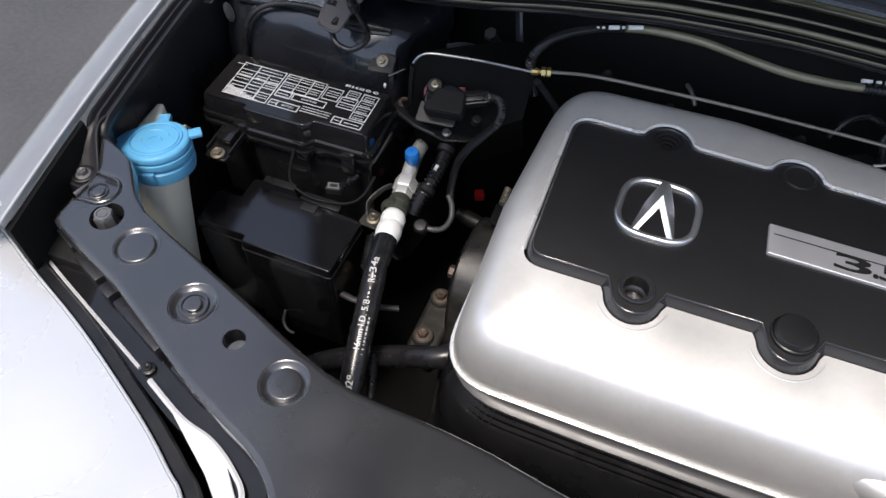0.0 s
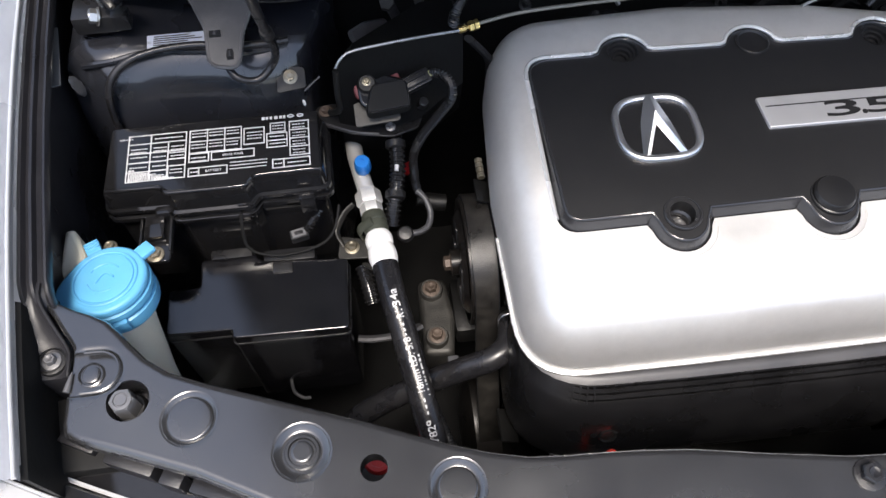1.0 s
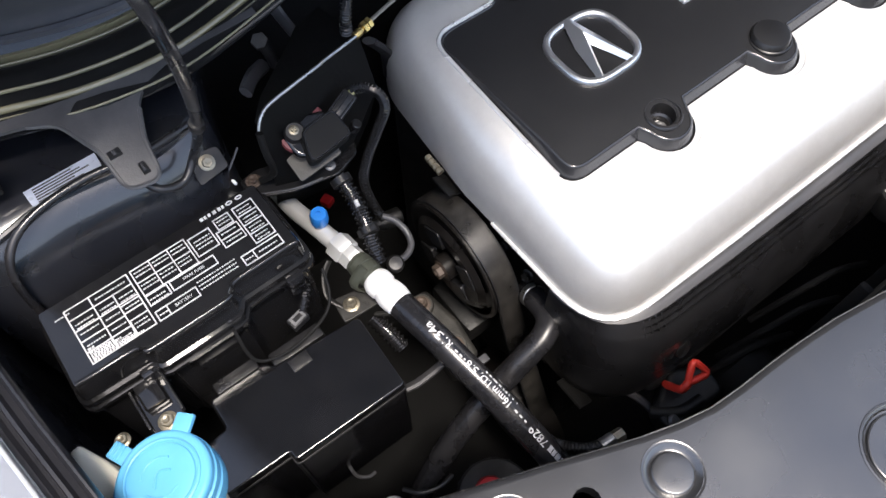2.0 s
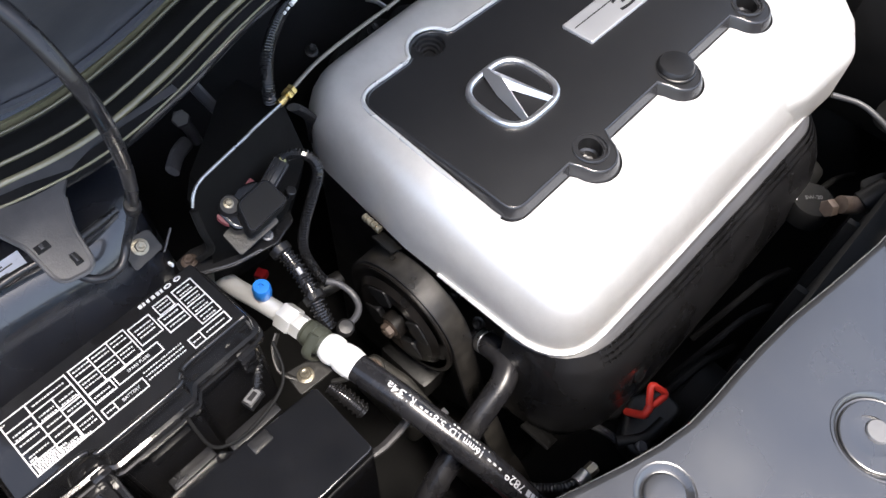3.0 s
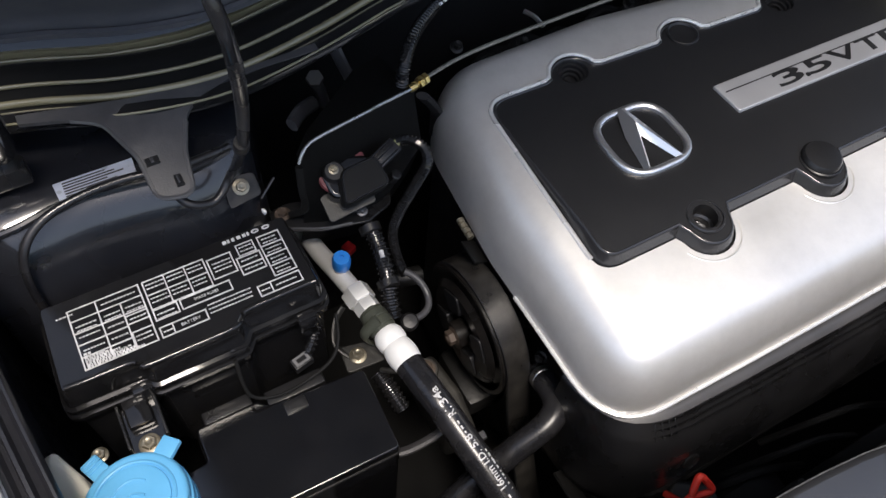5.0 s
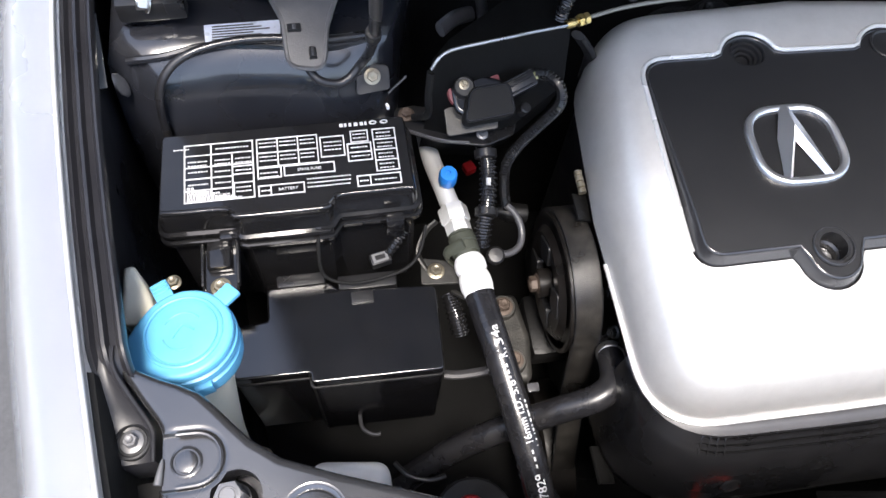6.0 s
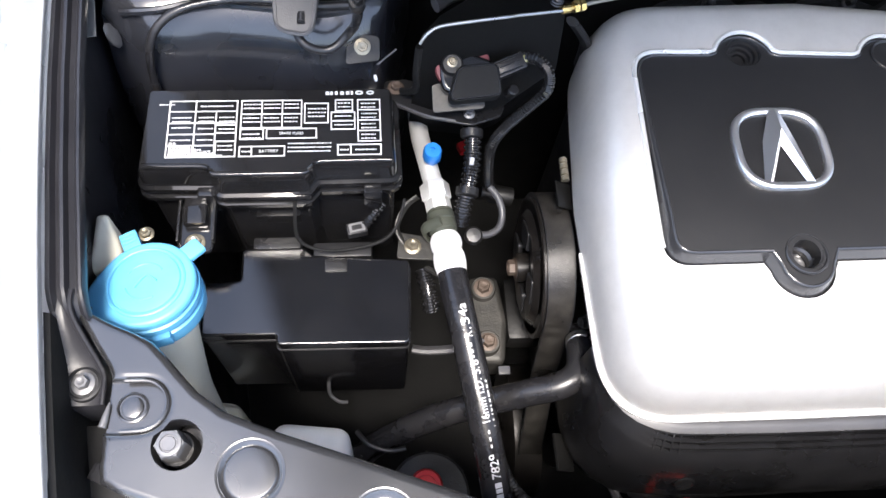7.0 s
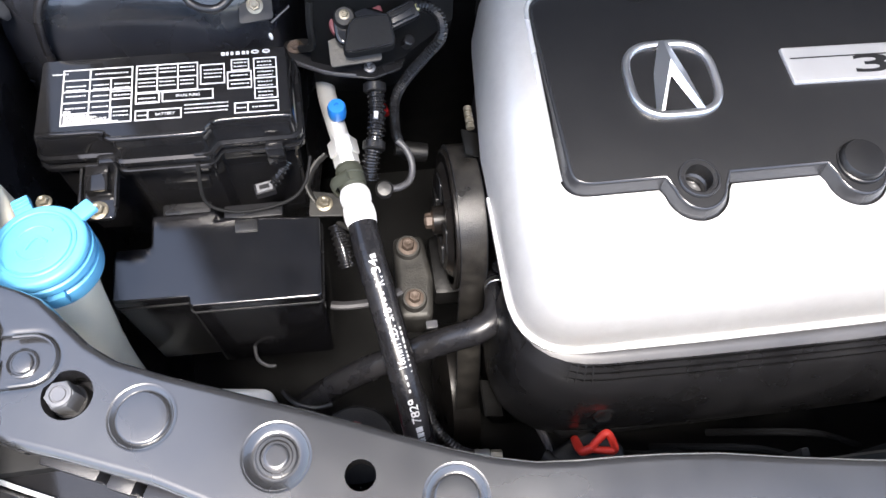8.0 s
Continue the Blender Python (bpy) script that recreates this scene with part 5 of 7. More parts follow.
part("lock", moved(loft([[(a, b, c) for a, b in o] for o, c in (([(-0.0062, -0.0038), (0.0062, -0.0038), (0.0062, 0.0038), (-0.0062, 0.0038)], 0.0038), ([(-0.0062, -0.0038), (0.0062, -0.0038), (0.0062, 0.0038), (-0.0062, 0.0038)], 0.0048), ([(-0.004, -0.002), (0.004, -0.002), (0.004, 0.002), (-0.004, 0.002)], 0.0048))], False, False), Matrix.Translation((-0.2165, 0.070, 0.872)) @ Matrix.Rotation(radians(12), 4, 'Z')), GREYCAP, conn, "pale lock frame")
part("tail", tube([(-0.210, 0.074, 0.873), (-0.202, 0.080, 0.880), (-0.196, 0.088, 0.884)], 0.0046, 8, 6, 0.0014, 0.0042), GLOSS, conn)

# black relay box in front
rbox = thing("relay_box", "black plastic box with a stepped flat top", "relay box", (-0.25, 0.02, 0.74))
BZ = 0.8620
RB = round_poly([(-0.336, -0.0115, 0.0045), (-0.279, -0.0125, 0.002), (-0.279, -0.0205, 0.0042), (-0.178, -0.0225, 0.0045), (-0.1750, 0.0470, 0.0045), (-0.252, 0.0535, 0.002), (-0.2590, 0.0605, 0.0045), (-0.3075, 0.0605, 0.0045), (-0.3080, 0.0330, 0.002), (-0.336, 0.0325, 0.0045)], 3)
part("case", slab(RB, 0.72, BZ, 0.0018, 3), RELAY, rbox)
part("catch", box(-0.2425, -0.2250, 0.0385, 0.0490, BZ - 0.002, BZ + 0.0016, 0.001), BLACK, rbox)
# black box on the catch, in place of a shaded hole
part("catch_hole_shade", box(-0.2390, -0.2285, 0.0410, 0.0450, BZ + 0.0008, BZ + 0.0019, 0), INK_GAP, rbox)
part("lid_rim", outline_tube(RB, BZ - 0.012, 0.0012, 6), BLACK, rbox)
for x0, x1, y0, y1 in ((-0.30, -0.262, 0.061, 0.072), (-0.252, -0.205, 0.053, 0.066)):
    part("rear_rail", box(x0, x1, y0, y1, 0.845, 0.858, 0.002), BLACK, rbox)

# washer bottle: cream neck and tank, blue cap with tabs
wash = thing("washer_bottle", "cream plastic washer bottle with a light blue cap", "washer bottle", (-0.33, -0.03, 0.6))
part("neck", tube([(-0.342, -0.017, 0.962), (-0.349, -0.022, 0.92), (-0.356, -0.028, 0.86), (-0.362, -0.036, 0.79), (-0.364, -0.046, 0.70)], lambda s: 0.0255 - 0.002 * s, 24), TANK, wash)
part("tank", slab(round_poly([(-0.378, -0.094, 0.02), (-0.33, -0.094, 0.02), (-0.33, -0.02, 0.02), (-0.378, -0.02, 0.02)]), 0.45, 0.70, 0.015), TANK, wash)
part("mounting_ear", slab(round_poly([(-0.387, 0.004, 0.004), (-0.362, 0.000, 0.004), (-0.370, 0.026, 0.006), (-0.380, 0.046, 0.003), (-0.387, 0.045, 0.003)], 3), 0.925, 0.957, 0.004), TANK, wash)
bolt((-0.3610, 0.0420, 0.930), r=0.004, h=0.003, flange=0.0055, label="small zinc bolt on the washer bottle ear")
CM = Matrix.Translation((-0.3425, -0.0150, 0.9530)) @ Matrix.Rotation(radians(-7), 4, 'X') @ Matrix.Rotation(radians(-4), 4, 'Y')
SKIRT = moved(lathe([(0.0290, -0.010), (0.0302, -0.004), (0.0302, 0.002), (0.0285, 0.003), (0.0285, 0.007), (0.0308, 0.008), (0.0308, 0.0125), (0.0286, 0.0135), (0.0286, 0.016)], 40), CM)
TOPC = []
for k in range(56):
    a = 2 * math.pi * k / 56
    r = 0.0302
    lead = max(0.0, math.cos(a - radians(207)))
    r += 0.0090 * lead ** 5
    TOPC.append((r * math.cos(a), r * math.sin(a)))
cap = part("cap", moved(slab(TOPC, 0.0155, 0.0215, 0.0030, 4), CM), BLUE, wash, "light blue plastic cap")
part("skirt", SKIRT, BLUE, cap)
part("lid_dish", moved(lathe([(0.0248, 0.0205), (0.0244, 0.0225), (0.0234, 0.0230), (0.0226, 0.0226), (0.0222, 0.0214), (0.0216, 0.0214), (0.0211, 0.0226), (0.0196, 0.0230), (0.0120, 0.0226), (0.001, 0.0225)], 40), CM), BLUE, cap)
emb = bmesh.new()
for a0, a1, r in ((40, 150, 0.0125), (200, 300, 0.0125)):
    pts = [(r * math.cos(radians(a0 + (a1 - a0) * k / 8)), r * math.sin(radians(a0 + (a1 - a0) * k / 8)), 0.0229) for k in range(9)]
    add(emb, tube(pts, 0.0007, 6, 2))
add(emb, tube([(-0.006, -0.004, 0.0229), (0.0, 0.004, 0.0229), (0.007, 0.0, 0.0229)], 0.0007, 6, 3))
part("embossed_mark", moved(emb, CM), BLUE, cap)
part("lift_tab", moved(moved(box(-0.0060, 0.0060, 0.028, 0.0410, 0.0165, 0.0205, 0.0014), Matrix.Rotation(radians(-48), 4, 'Z')), CM), BLUE, cap)
part("hinge_tab", moved(moved(box(-0.0058, 0.0058, 0.026, 0.0440, 0.0125, 0.0190, 0.0016), Matrix.Rotation(radians(25), 4, 'Z')), CM), BLUE, cap)
for k in range(3):
    part("hinge_rib", moved(moved(box(-0.0050, 0.0050, 0.0345 + 0.003 * k, 0.0358 + 0.003 * k, 0.0185, 0.0200, 0.0004, 1), Matrix.Rotation(radians(25), 4, 'Z')), CM), BLUE, cap)
part("catch_lip", moved(moved(box(-0.0055, 0.0055, 0.027, 0.0335, -0.004, 0.006, 0.0014), Matrix.Rotation(radians(195), 4, 'Z')), CM), BLUE, cap)

# ---------- air-conditioning line ----------
line = thing("ac_line", "aluminium air-conditioning line crimped to a black printed hose", "hose", (-0.14, 0.05, 0.84))
part("pipe", tube([(-0.160, 0.225, 0.840), (-0.162, 0.195, 0.850), (-0.161, 0.165, 0.858), (-0.157, 0.138, 0.864), (-0.152, 0.110, 0.866)], 0.0082, 16), ALU, line)
AXIS = (Vector((-0.1400, 0.027, 0.864)) - Vector((-0.1500, 0.104, 0.866))).normalized()
HM = aim((-0.1525, 0.1150, 0.8665), AXIS) @ Matrix.Translation((0, 0, 0.002)) @ Matrix.Diagonal((0.88, 0.88, 1, 1))
def nut6(r, z0, z1, ch=0.0012):
    ring = lambda rr, z: [(rr * math.cos(math.pi / 3 * k), rr * math.sin(math.pi / 3 * k), z) for k in range(6)]
    return loft([ring(r * 0.92, z0), ring(r, z0 + ch), ring(r, z1 - ch), ring(r * 0.92, z1)])
part("hex_nut", moved(nut6(0.0142, 0.000, 0.0150), HM), ALU, line)
part("hex_nut", moved(nut6(0.0122, 0.0150, 0.0255), HM), ALU, line)
part("retaining_band", moved(lathe([(0.0105, 0.0245), (0.0120, 0.0255), (0.0122, 0.0275), (0.0112, 0.0280), (0.0128, 0.0285), (0.0132, 0.0345), (0.0120, 0.0355), (0.0120, 0.0365), (0.0132, 0.0370), (0.0132, 0.0435), (0.0122, 0.0440), (0.0122, 0.0465), (0.0110, 0.0475)], 24), HM), OLIVE, line, "dark olive retaining bands")
part("crimp_ferrule", moved(lathe([(0.0110, 0.0460), (0.0128, 0.0480), (0.0144, 0.0515), (0.0147, 0.0550), (0.0142, 0.0590), (0.0128, 0.0612), (0.0142, 0.0640), (0.0149, 0.0690), (0.0149, 0.0740), (0.0140, 0.0775), (0.0138, 0.0795), (0.0130, 0.0805)], 28), HM), WHITE, line, "white coated crimp ferrule")
HOSE_PTS = [HM @ Vector((0, 0, 0.078)), HM @ Vector((0, 0, 0.115)), Vector((-0.1335, -0.020, 0.857)), Vector((-0.1255, -0.065, 0.843)), Vector((-0.1165, -0.115, 0.820)), Vector((-0.110, -0.155, 0.79)), Vector((-0.105, -0.20, 0.73))]
hose = part("rubber_hose", tube(HOSE_PTS, 0.0117, 20, 10), HOSE, line, "black rubber hose")
# print along the hose, wrapped on its upper side
HL = spline(HOSE_PTS, 24)
def on_hose(s, a, lift=0.0001):
    """Point on the hose's skin: s metres along, a metres round from the top."""
    acc = -0.010
    for p, q in zip(HL, HL[1:]):
        d = (q - p).length
        if acc + d >= s:
            c = p.lerp(q, (s - acc) / d)
            t = (q - p).normalized()
            side = t.cross(Vector((0, 0, 1))).normalized()
            up = side.cross(t).normalized()
            ang = a / 0.0117
            return c + (up * math.cos(ang) + side * math.sin(ang)) * (0.0117 + lift)
        acc += d
    return HL[-1]
def hose_text(body, s, size, off, name="lettering", squeeze=1.0):
    cu = bpy.data.curves.new(name, 'FONT')
    cu.body, cu.size, cu.align_y, cu.offset = body, size, 'CENTER', 0.0001
    tmp = new("tmp", cu)
    me = bpy.data.meshes.new_from_object(tmp.evaluated_get(bpy.context.evaluated_depsgraph_get()))
    bpy.data.objects.remove(tmp)
    bpy.data.curves.remove(cu)
    bm = bmesh.new()
    bm.from_mesh(me)
    bpy.data.meshes.remove(me)
    bmesh.ops.triangulate(bm, faces=bm.faces[:])
    for v in bm.verts:
        v.co = on_hose(s - v.co.x * squeeze, off + v.co.y, 0.00025)
    ob = part(name, bm, PRINT, hose)
    return ob
OFF = -0.0005
hose_text("R134a", 0.046, 0.0095, OFF)
hose_text("5/8", 0.075, 0.0088, OFF)
hose_text("16mm I.D.", 0.112, 0.0085, OFF, squeeze=0.95)
hose_text("7829", 0.153, 0.0095, OFF)
def hose_bars(spans, off, w):
    bm = bmesh.new()
    for s0, s1 in spans:
        n = max(2, int((s1 - s0) / 0.002))
        for k in range(n):
            a, b = s0 + (s1 - s0) * k / n, s0 + (s1 - s0) * (k + 1) / n
            vs = [bm.verts.new(on_hose(s, off + o, 0.0003)) for s, o in ((a, -w), (b, -w), (b, w), (a, w))]
            bm.faces.new(vs)
    return bm
for span in [(0.0505, 0.0535), (0.0555, 0.0585), (0.0605, 0.0620), (0.116, 0.119), (0.1215, 0.1245), (0.1270, 0.1295)]:
    part("print_dash", hose_bars([span], OFF, 0.0007), PRINT, hose)
for span in [(0.156, 0.160), (0.1608, 0.1640), (0.1650, 0.1690), (0.170, 0.174), (0.1748, 0.1785)]:
    part("print_bar", hose_bars([span], OFF, 0.0026), PRINT, hose, "white printed bars in place of a name")
for span in [(0.080, 0.0818), (0.0835, 0.0862), (0.0875, 0.0925), (0.0940, 0.0965), (0.0985, 0.1000), (0.1012, 0.1035), (0.105, 0.106), (0.109, 0.1105), (0.114, 0.1148)]:
    part("print_smear", hose_bars([span], OFF - 0.0058, 0.0008), PRINT, hose)
# service port with its blue cap
port = part("service_port", tube([(-0.1555, 0.134, 0.866), (-0.1540, 0.131, 0.880)], 0.0055, 12, 2), ALU, line)
part("blue_cap", moved(lathe([(0.0074, 0), (0.0079, 0.002), (0.0077, 0.013), (0.0066, 0.0155), (0.0022, 0.0158), (0.0020, 0.0145)], 12), aim((-0.1535, 0.1330, 0.8765), (0.0, -0.12, 1))), BLUE_CAP, port, "blue plastic service cap")
# clamp bracket
clamp = thing("line_clamp", "bare steel clamp bracket holding the air-conditioning line", "bracket", (-0.165, 0.066, 0.846))
part("plate", moved(slab(round_poly([(-0.0150, -0.0120, 0.003), (0.020, -0.0110, 0.003), (0.022, 0.008, 0.004), (-0.0145, 0.0120, 0.003)], 3), -0.001, 0.001, 0.0005), Matrix.Translation((-0.1690, 0.0655, 0.8460)) @ Matrix.Rotation(radians(-6), 4, 'Z')), CAST, clamp)
part("strap", tube([(-0.152, 0.066, 0.848), (-0.160, 0.070, 0.854), (-0.162, 0.072, 0.866), (-0.150, 0.073, 0.880)], 0.0018, 8, flat=2.5), OLIVE, clamp)
part("arm", tube([(-0.178, 0.068, 0.846), (-0.184, 0.082, 0.850), (-0.176, 0.098, 0.856), (-0.166, 0.104, 0.862)], 0.0016, 8, flat=2.0), CAST, clamp)
bolt((-0.1715, 0.0655, 0.8470), r=0.0052, h=0.004, flange=0.0072)

# ---------- sensor bracket beside the engine ----------
sb = thing("sensor_bracket", "black painted sheet bracket with a pale worn upper edge", "bracket", (-0.12, 0.2, 0.90))
front = [(-0.165, 0.172, 0.978), (-0.152, 0.178, 0.985), (-0.10, 0.189, 0.982), (-0.088, 0.195, 0.978), (-0.050, 0.207, 0.970)]
rear = [(-0.163, 0.182, 0.972), (-0.149, 0.194, 0.979), (-0.105, 0.228, 0.975), (-0.086, 0.246, 0.970), (-0.055, 0.262, 0.960)]
foot = [(-0.170, 0.163, 0.915), (-0.150, 0.157, 0.909), (-0.120, 0.155, 0.906), (-0.095, 0.160, 0.912), (-0.052, 0.185, 0.925)]
bm = loft([[(x, y, z - 0.10) for x, y, z in rear], rear, front, [(x, y - 0.002, z - 0.006) for x, y, z in front], foot, [(x, y + 0.02, z - 0.06) for x, y, z in foot]], closed=False)
bmesh.ops.solidify(bm, geom=bm.faces[:], thickness=0.002)
part("sheet", bm, DEEP, sb)
part("worn_edge", tube([(-0.1655, 0.1705, 0.975), (-0.160, 0.1735, 0.9825), (-0.150, 0.1775, 0.986), (-0.125, 0.183, 0.985), (-0.100, 0.1885, 0.983), (-0.088, 0.194, 0.979), (-0.052, 0.2055, 0.971)], 0.0014, 8), STEEL, sb, "pale worn upper edge")
part("left_web", tube([(-0.1660, 0.170, 0.972), (-0.1675, 0.166, 0.950), (-0.168, 0.163, 0.930), (-0.178, 0.170, 0.918)], 0.0022, 8, flat=1.5), ENGINE, sb)
part("lower_flange", slab(round_poly([(-0.192, 0.168, 0.006), (-0.160, 0.152, 0.01), (-0.122, 0.1440, 0.010), (-0.098, 0.152, 0.008), (-0.09, 0.17, 0.008), (-0.13, 0.176, 0.01), (-0.175, 0.190, 0.008), (-0.192, 0.188, 0.006)], 4), 0.9055, 0.9075, 0.0008), BLACK, sb)
part("flange_lip", tube([(-0.190, 0.170, 0.908), (-0.160, 0.154, 0.9085), (-0.135, 0.1480, 0.9085)], 0.0009, 6), LEADGREY, sb)
bolt((-0.1820, 0.1800, 0.9085), r=0.0045, h=0.0035, flange=0.0068, mat=RUSTY, label="rusty flange bolt on the sensor bracket")
bolt((-0.1235, 0.1545, 0.9085), (0, -0.25, 1), r=0.0032, h=0.003, flange=0.0048, mat=DULLSTEEL, label="small dull bolt below the sensor")

sensor = thing("vacuum_sensor", "round black sensor with a cable plug on the bracket", "sensor", (-0.128, 0.165, 0.94))
N = Vector((0.0, -0.42, 0.90)).normalized()
def sm(x, y, z, spin=0):
    return aim((x, y, z), N, spin)
part("gasket", moved(slab(round_poly([(-0.020, -0.0215, 0.003), (0.021, -0.0185, 0.003), (0.020, 0.012, 0.006), (-0.006, 0.024, 0.008), (-0.021, 0.020, 0.006)], 4), 0, 0.002, 0.0005), sm(-0.1345, 0.1640, 0.9330)), CAST, sensor, "grey gasket plate")
part("base", moved(slab(round_poly([(-0.018, -0.010, 0.01), (0.022, -0.016, 0.008), (0.022, 0.014, 0.008), (0.004, 0.020, 0.008), (-0.012, 0.026, 0.008), (-0.020, 0.012, 0.008)], 5), 0.001, 0.012, 0.003), sm(-0.1305, 0.1635, 0.9385)), RELAY, sensor)
part("seal", moved(lathe([(0.0135, 0), (0.0145, 0.003), (0.0135, 0.0055), (0.011, 0.006)], 22), sm(-0.1385, 0.1685, 0.9460)), MAROON, sensor, "dark red seal")
part("seal", moved(lathe([(0.0085, 0), (0.0095, 0.003), (0.0085, 0.0055), (0.007, 0.006)], 18), sm(-0.1200, 0.1755, 0.9490)), MAROON, sensor, "dark red seal")
DOME = round_poly([(-0.0240, -0.0125, 0.006), (0.0185, -0.0140, 0.006), (0.0200, 0.0120, 0.007), (-0.0120, 0.0140, 0.010)], 6)
part("dome", moved(slab(DOME, 0.004, 0.0200, 0.0030, 4), sm(-0.1235, 0.1585, 0.9390, 8)), DEEP, sensor, "broad flat sensor cap")
part("dome_rim", moved(outline_tube(inset(DOME, 0.0018), 0.0192, 0.0009, 6), sm(-0.1235, 0.1585, 0.9390, 8)), GLOSS, sensor)
part("boss", moved(lathe([(0.0085, 0), (0.0085, 0.008), (0.0070, 0.010)], 18), sm(-0.1405, 0.1690, 0.9500)), MATT, sensor)
part("screw", moved(hex_head(0.0028, 0.0025, 0.0040, 0.001), sm(-0.1405, 0.1660, 0.9595)), ZINC, sensor, "zinc screw head")
part("plug", moved(box(-0.014, 0.014, -0.0065, 0.0065, 0, 0.010, 0.0016), sm(-0.0975, 0.1685, 0.9480, 22)), BLACK, sensor, "black cable plug")
part("plug_clip", moved(box(-0.012, 0.008, -0.0040, 0.0040, 0.009, 0.0125, 0.001), sm(-0.0975, 0.1685, 0.9480, 22)), BLACK, sensor)
for dy in (-0.0045, 0.0005, 0.0055):
    part("plug_ridge", moved(box(-0.013, 0.010, dy - 0.0005, dy + 0.0005, 0.0095, 0.0128, 0), sm(-0.0975, 0.1685, 0.9480, 22)), GLOSS, sensor)
part("plug_seal", moved(box(0.013, 0.0175, -0.0030, 0.0030, 0.003, 0.010, 0.001), sm(-0.0975, 0.1685, 0.9480, 22)), YELLOWISH, sensor, "yellowed wire seal")
part("pipe_stub", moved(lathe([(0.0045, 0), (0.0045, 0.009), (0.0035, 0.010)], 14), aim((-0.094, 0.158, 0.930), (0.3, -0.3, 1))), BLACK, sensor)
solo("sensor_cable", tube([(-0.0840, 0.1730, 0.9560), (-0.075, 0.167, 0.960), (-0.067, 0.157, 0.957), (-0.068, 0.148, 0.947), (-0.080, 0.1445, 0.930), (-0.096, 0.141, 0.906), (-0.1045, 0.136, 0.886), (-0.1055, 0.122, 0.866), (-0.103, 0.112, 0.855)], 0.0048, 8, 8, 0.0008, 0.0026), GLOSS, "black ribbed cable from the sensor plug", "cable")
loom = thing("wire_loom", "black corrugated wire loom with a pale tape mark", "wire loom", (-0.12, 0.13, 0.87))
part("conduit", tube([(-0.1215, 0.156, 0.898), (-0.1200, 0.143, 0.892), (-0.1205, 0.128, 0.885), (-0.1235, 0.110, 0.878), (-0.1290, 0.092, 0.868), (-0.1325, 0.078, 0.856)], 0.0078, 12, 8, 0.0018, 0.0046), GLOSS, loom)
part("tape_mark", tube([(-0.1215, 0.1235, 0.8905), (-0.1225, 0.1180, 0.8885)], 0.0020, 8, 2), PRINT, loom, "pale tape mark")
part("clip", moved(lathe([(0.0095, 0), (0.0095, 0.006), (0.0085, 0.007)], 14), aim((-0.1255, 0.104, 0.8750), (-0.15, -1, -0.3))), BLACK, loom)
part("clip", moved(lathe([(0.0095, 0), (0.0095, 0.006), (0.0085, 0.007)], 14), aim((-0.1205, 0.148, 0.8945), (-0.05, -1, -0.4))), BLACK, loom)
solo("bypass_tube", tube([(-0.105, 0.112, 0.862), (-0.098, 0.104, 0.858), (-0.0945, 0.092, 0.852), (-0.098, 0.080, 0.848), (-0.108, 0.074, 0.848), (-0.118, 0.074, 0.849)], 0.0031, 10), LEADGREY, "thin grey tube bent into a loop", "tube")
solo("rubber_plug", lathe([(0.0075, 0), (0.0078, 0.006), (0.006, 0.008), (0.001, 0.0085)], 16, aim((-0.1205, 0.0735, 0.846), (0, -0.3, 1))), RUBBER, "round rubber plug at the tube's end", "plug")
solo("red_connector", moved(box(-0.006, 0.006, -0.006, 0.006, -0.005, 0.005, 0.002), Matrix.Translation((-0.107, 0.230, 0.735)) @ Matrix.Rotation(0.4, 4, 'Z')), RED, "small red connector below the sensor", "connector")

# ---------- belt drive ----------
drive = thing("pump_pulley", "dusty steel belt pulley with a centre bolt", "pulley", (-0.06, 0.07, 0.80))
PX, PY, PZ, PR = -0.0660, 0.0640, 0.7990, 0.0620
PM = Matrix.Translation((PX, PY, PZ)) @ Matrix.Rotation(radians(90), 4, 'Y') @ Matrix.Rotation(radians(180), 4, 'X')
part("wheel", moved(lathe([(0.013, 0.012), (0.013, -0.002), (0.018, -0.004), (0.030, 0.004), (0.046, 0.005), (0.052, 0.0), (0.0565, -0.003), (PR, -0.003), (PR + 0.0015, 0.0), (PR - 0.001, 0.004), (PR - 0.001, -0.0)][:9] , 48), PM), PULLEY, drive)
# solid black plates stand in for the dark openings between spokes
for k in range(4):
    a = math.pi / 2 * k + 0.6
    part("spoke_window_shade", moved(slab(round_poly([(0.022, -0.010, 0.004), (0.043, -0.014, 0.005), (0.043, 0.014, 0.005), (0.022, 0.010, 0.004)], 4), -0.0005, 0.0062, 0.001), PM @ Matrix.Rotation(a, 4, 'Z')), INK_GAP, drive)
part("rim", moved(lathe([(PR - 0.004, -0.004), (PR + 0.002, -0.004), (PR + 0.002, -0.001), (PR - 0.002, 0.0), (PR - 0.004, 0.0)], 48, None, False), PM), PULLEY, drive)
part("groove_barrel", moved(lathe([(PR - 0.002, -0.026), (PR - 0.002, -0.001)], 48), PM), PULLEY, drive)
part("centre_bolt", moved(hex_head(0.0072, 0.006, 0.0095, 0.002), PM @ Matrix.Translation((0, 0, 0.011))), RUSTY, drive, "tarnished centre bolt")
belt = thing("drive_belt", "worn black ribbed drive belt running round the pulley", "belt", (-0.05, 0.0, 0.7))
CY, CZ, CR = -0.035, 0.575, 0.070
path = []
for k in range(25):
    a = radians(-35 + 205 * k / 24)
    path.append((PY + (PR + 0.002) * math.cos(a), PZ + (PR + 0.002) * math.sin(a)))
path += [(PY - PR - 0.003 + (CY - CR - (PY - PR)) * s, PZ - 0.02 + (CZ - PZ) * s) for s in (0.15, 0.4, 0.7, 1.0)]
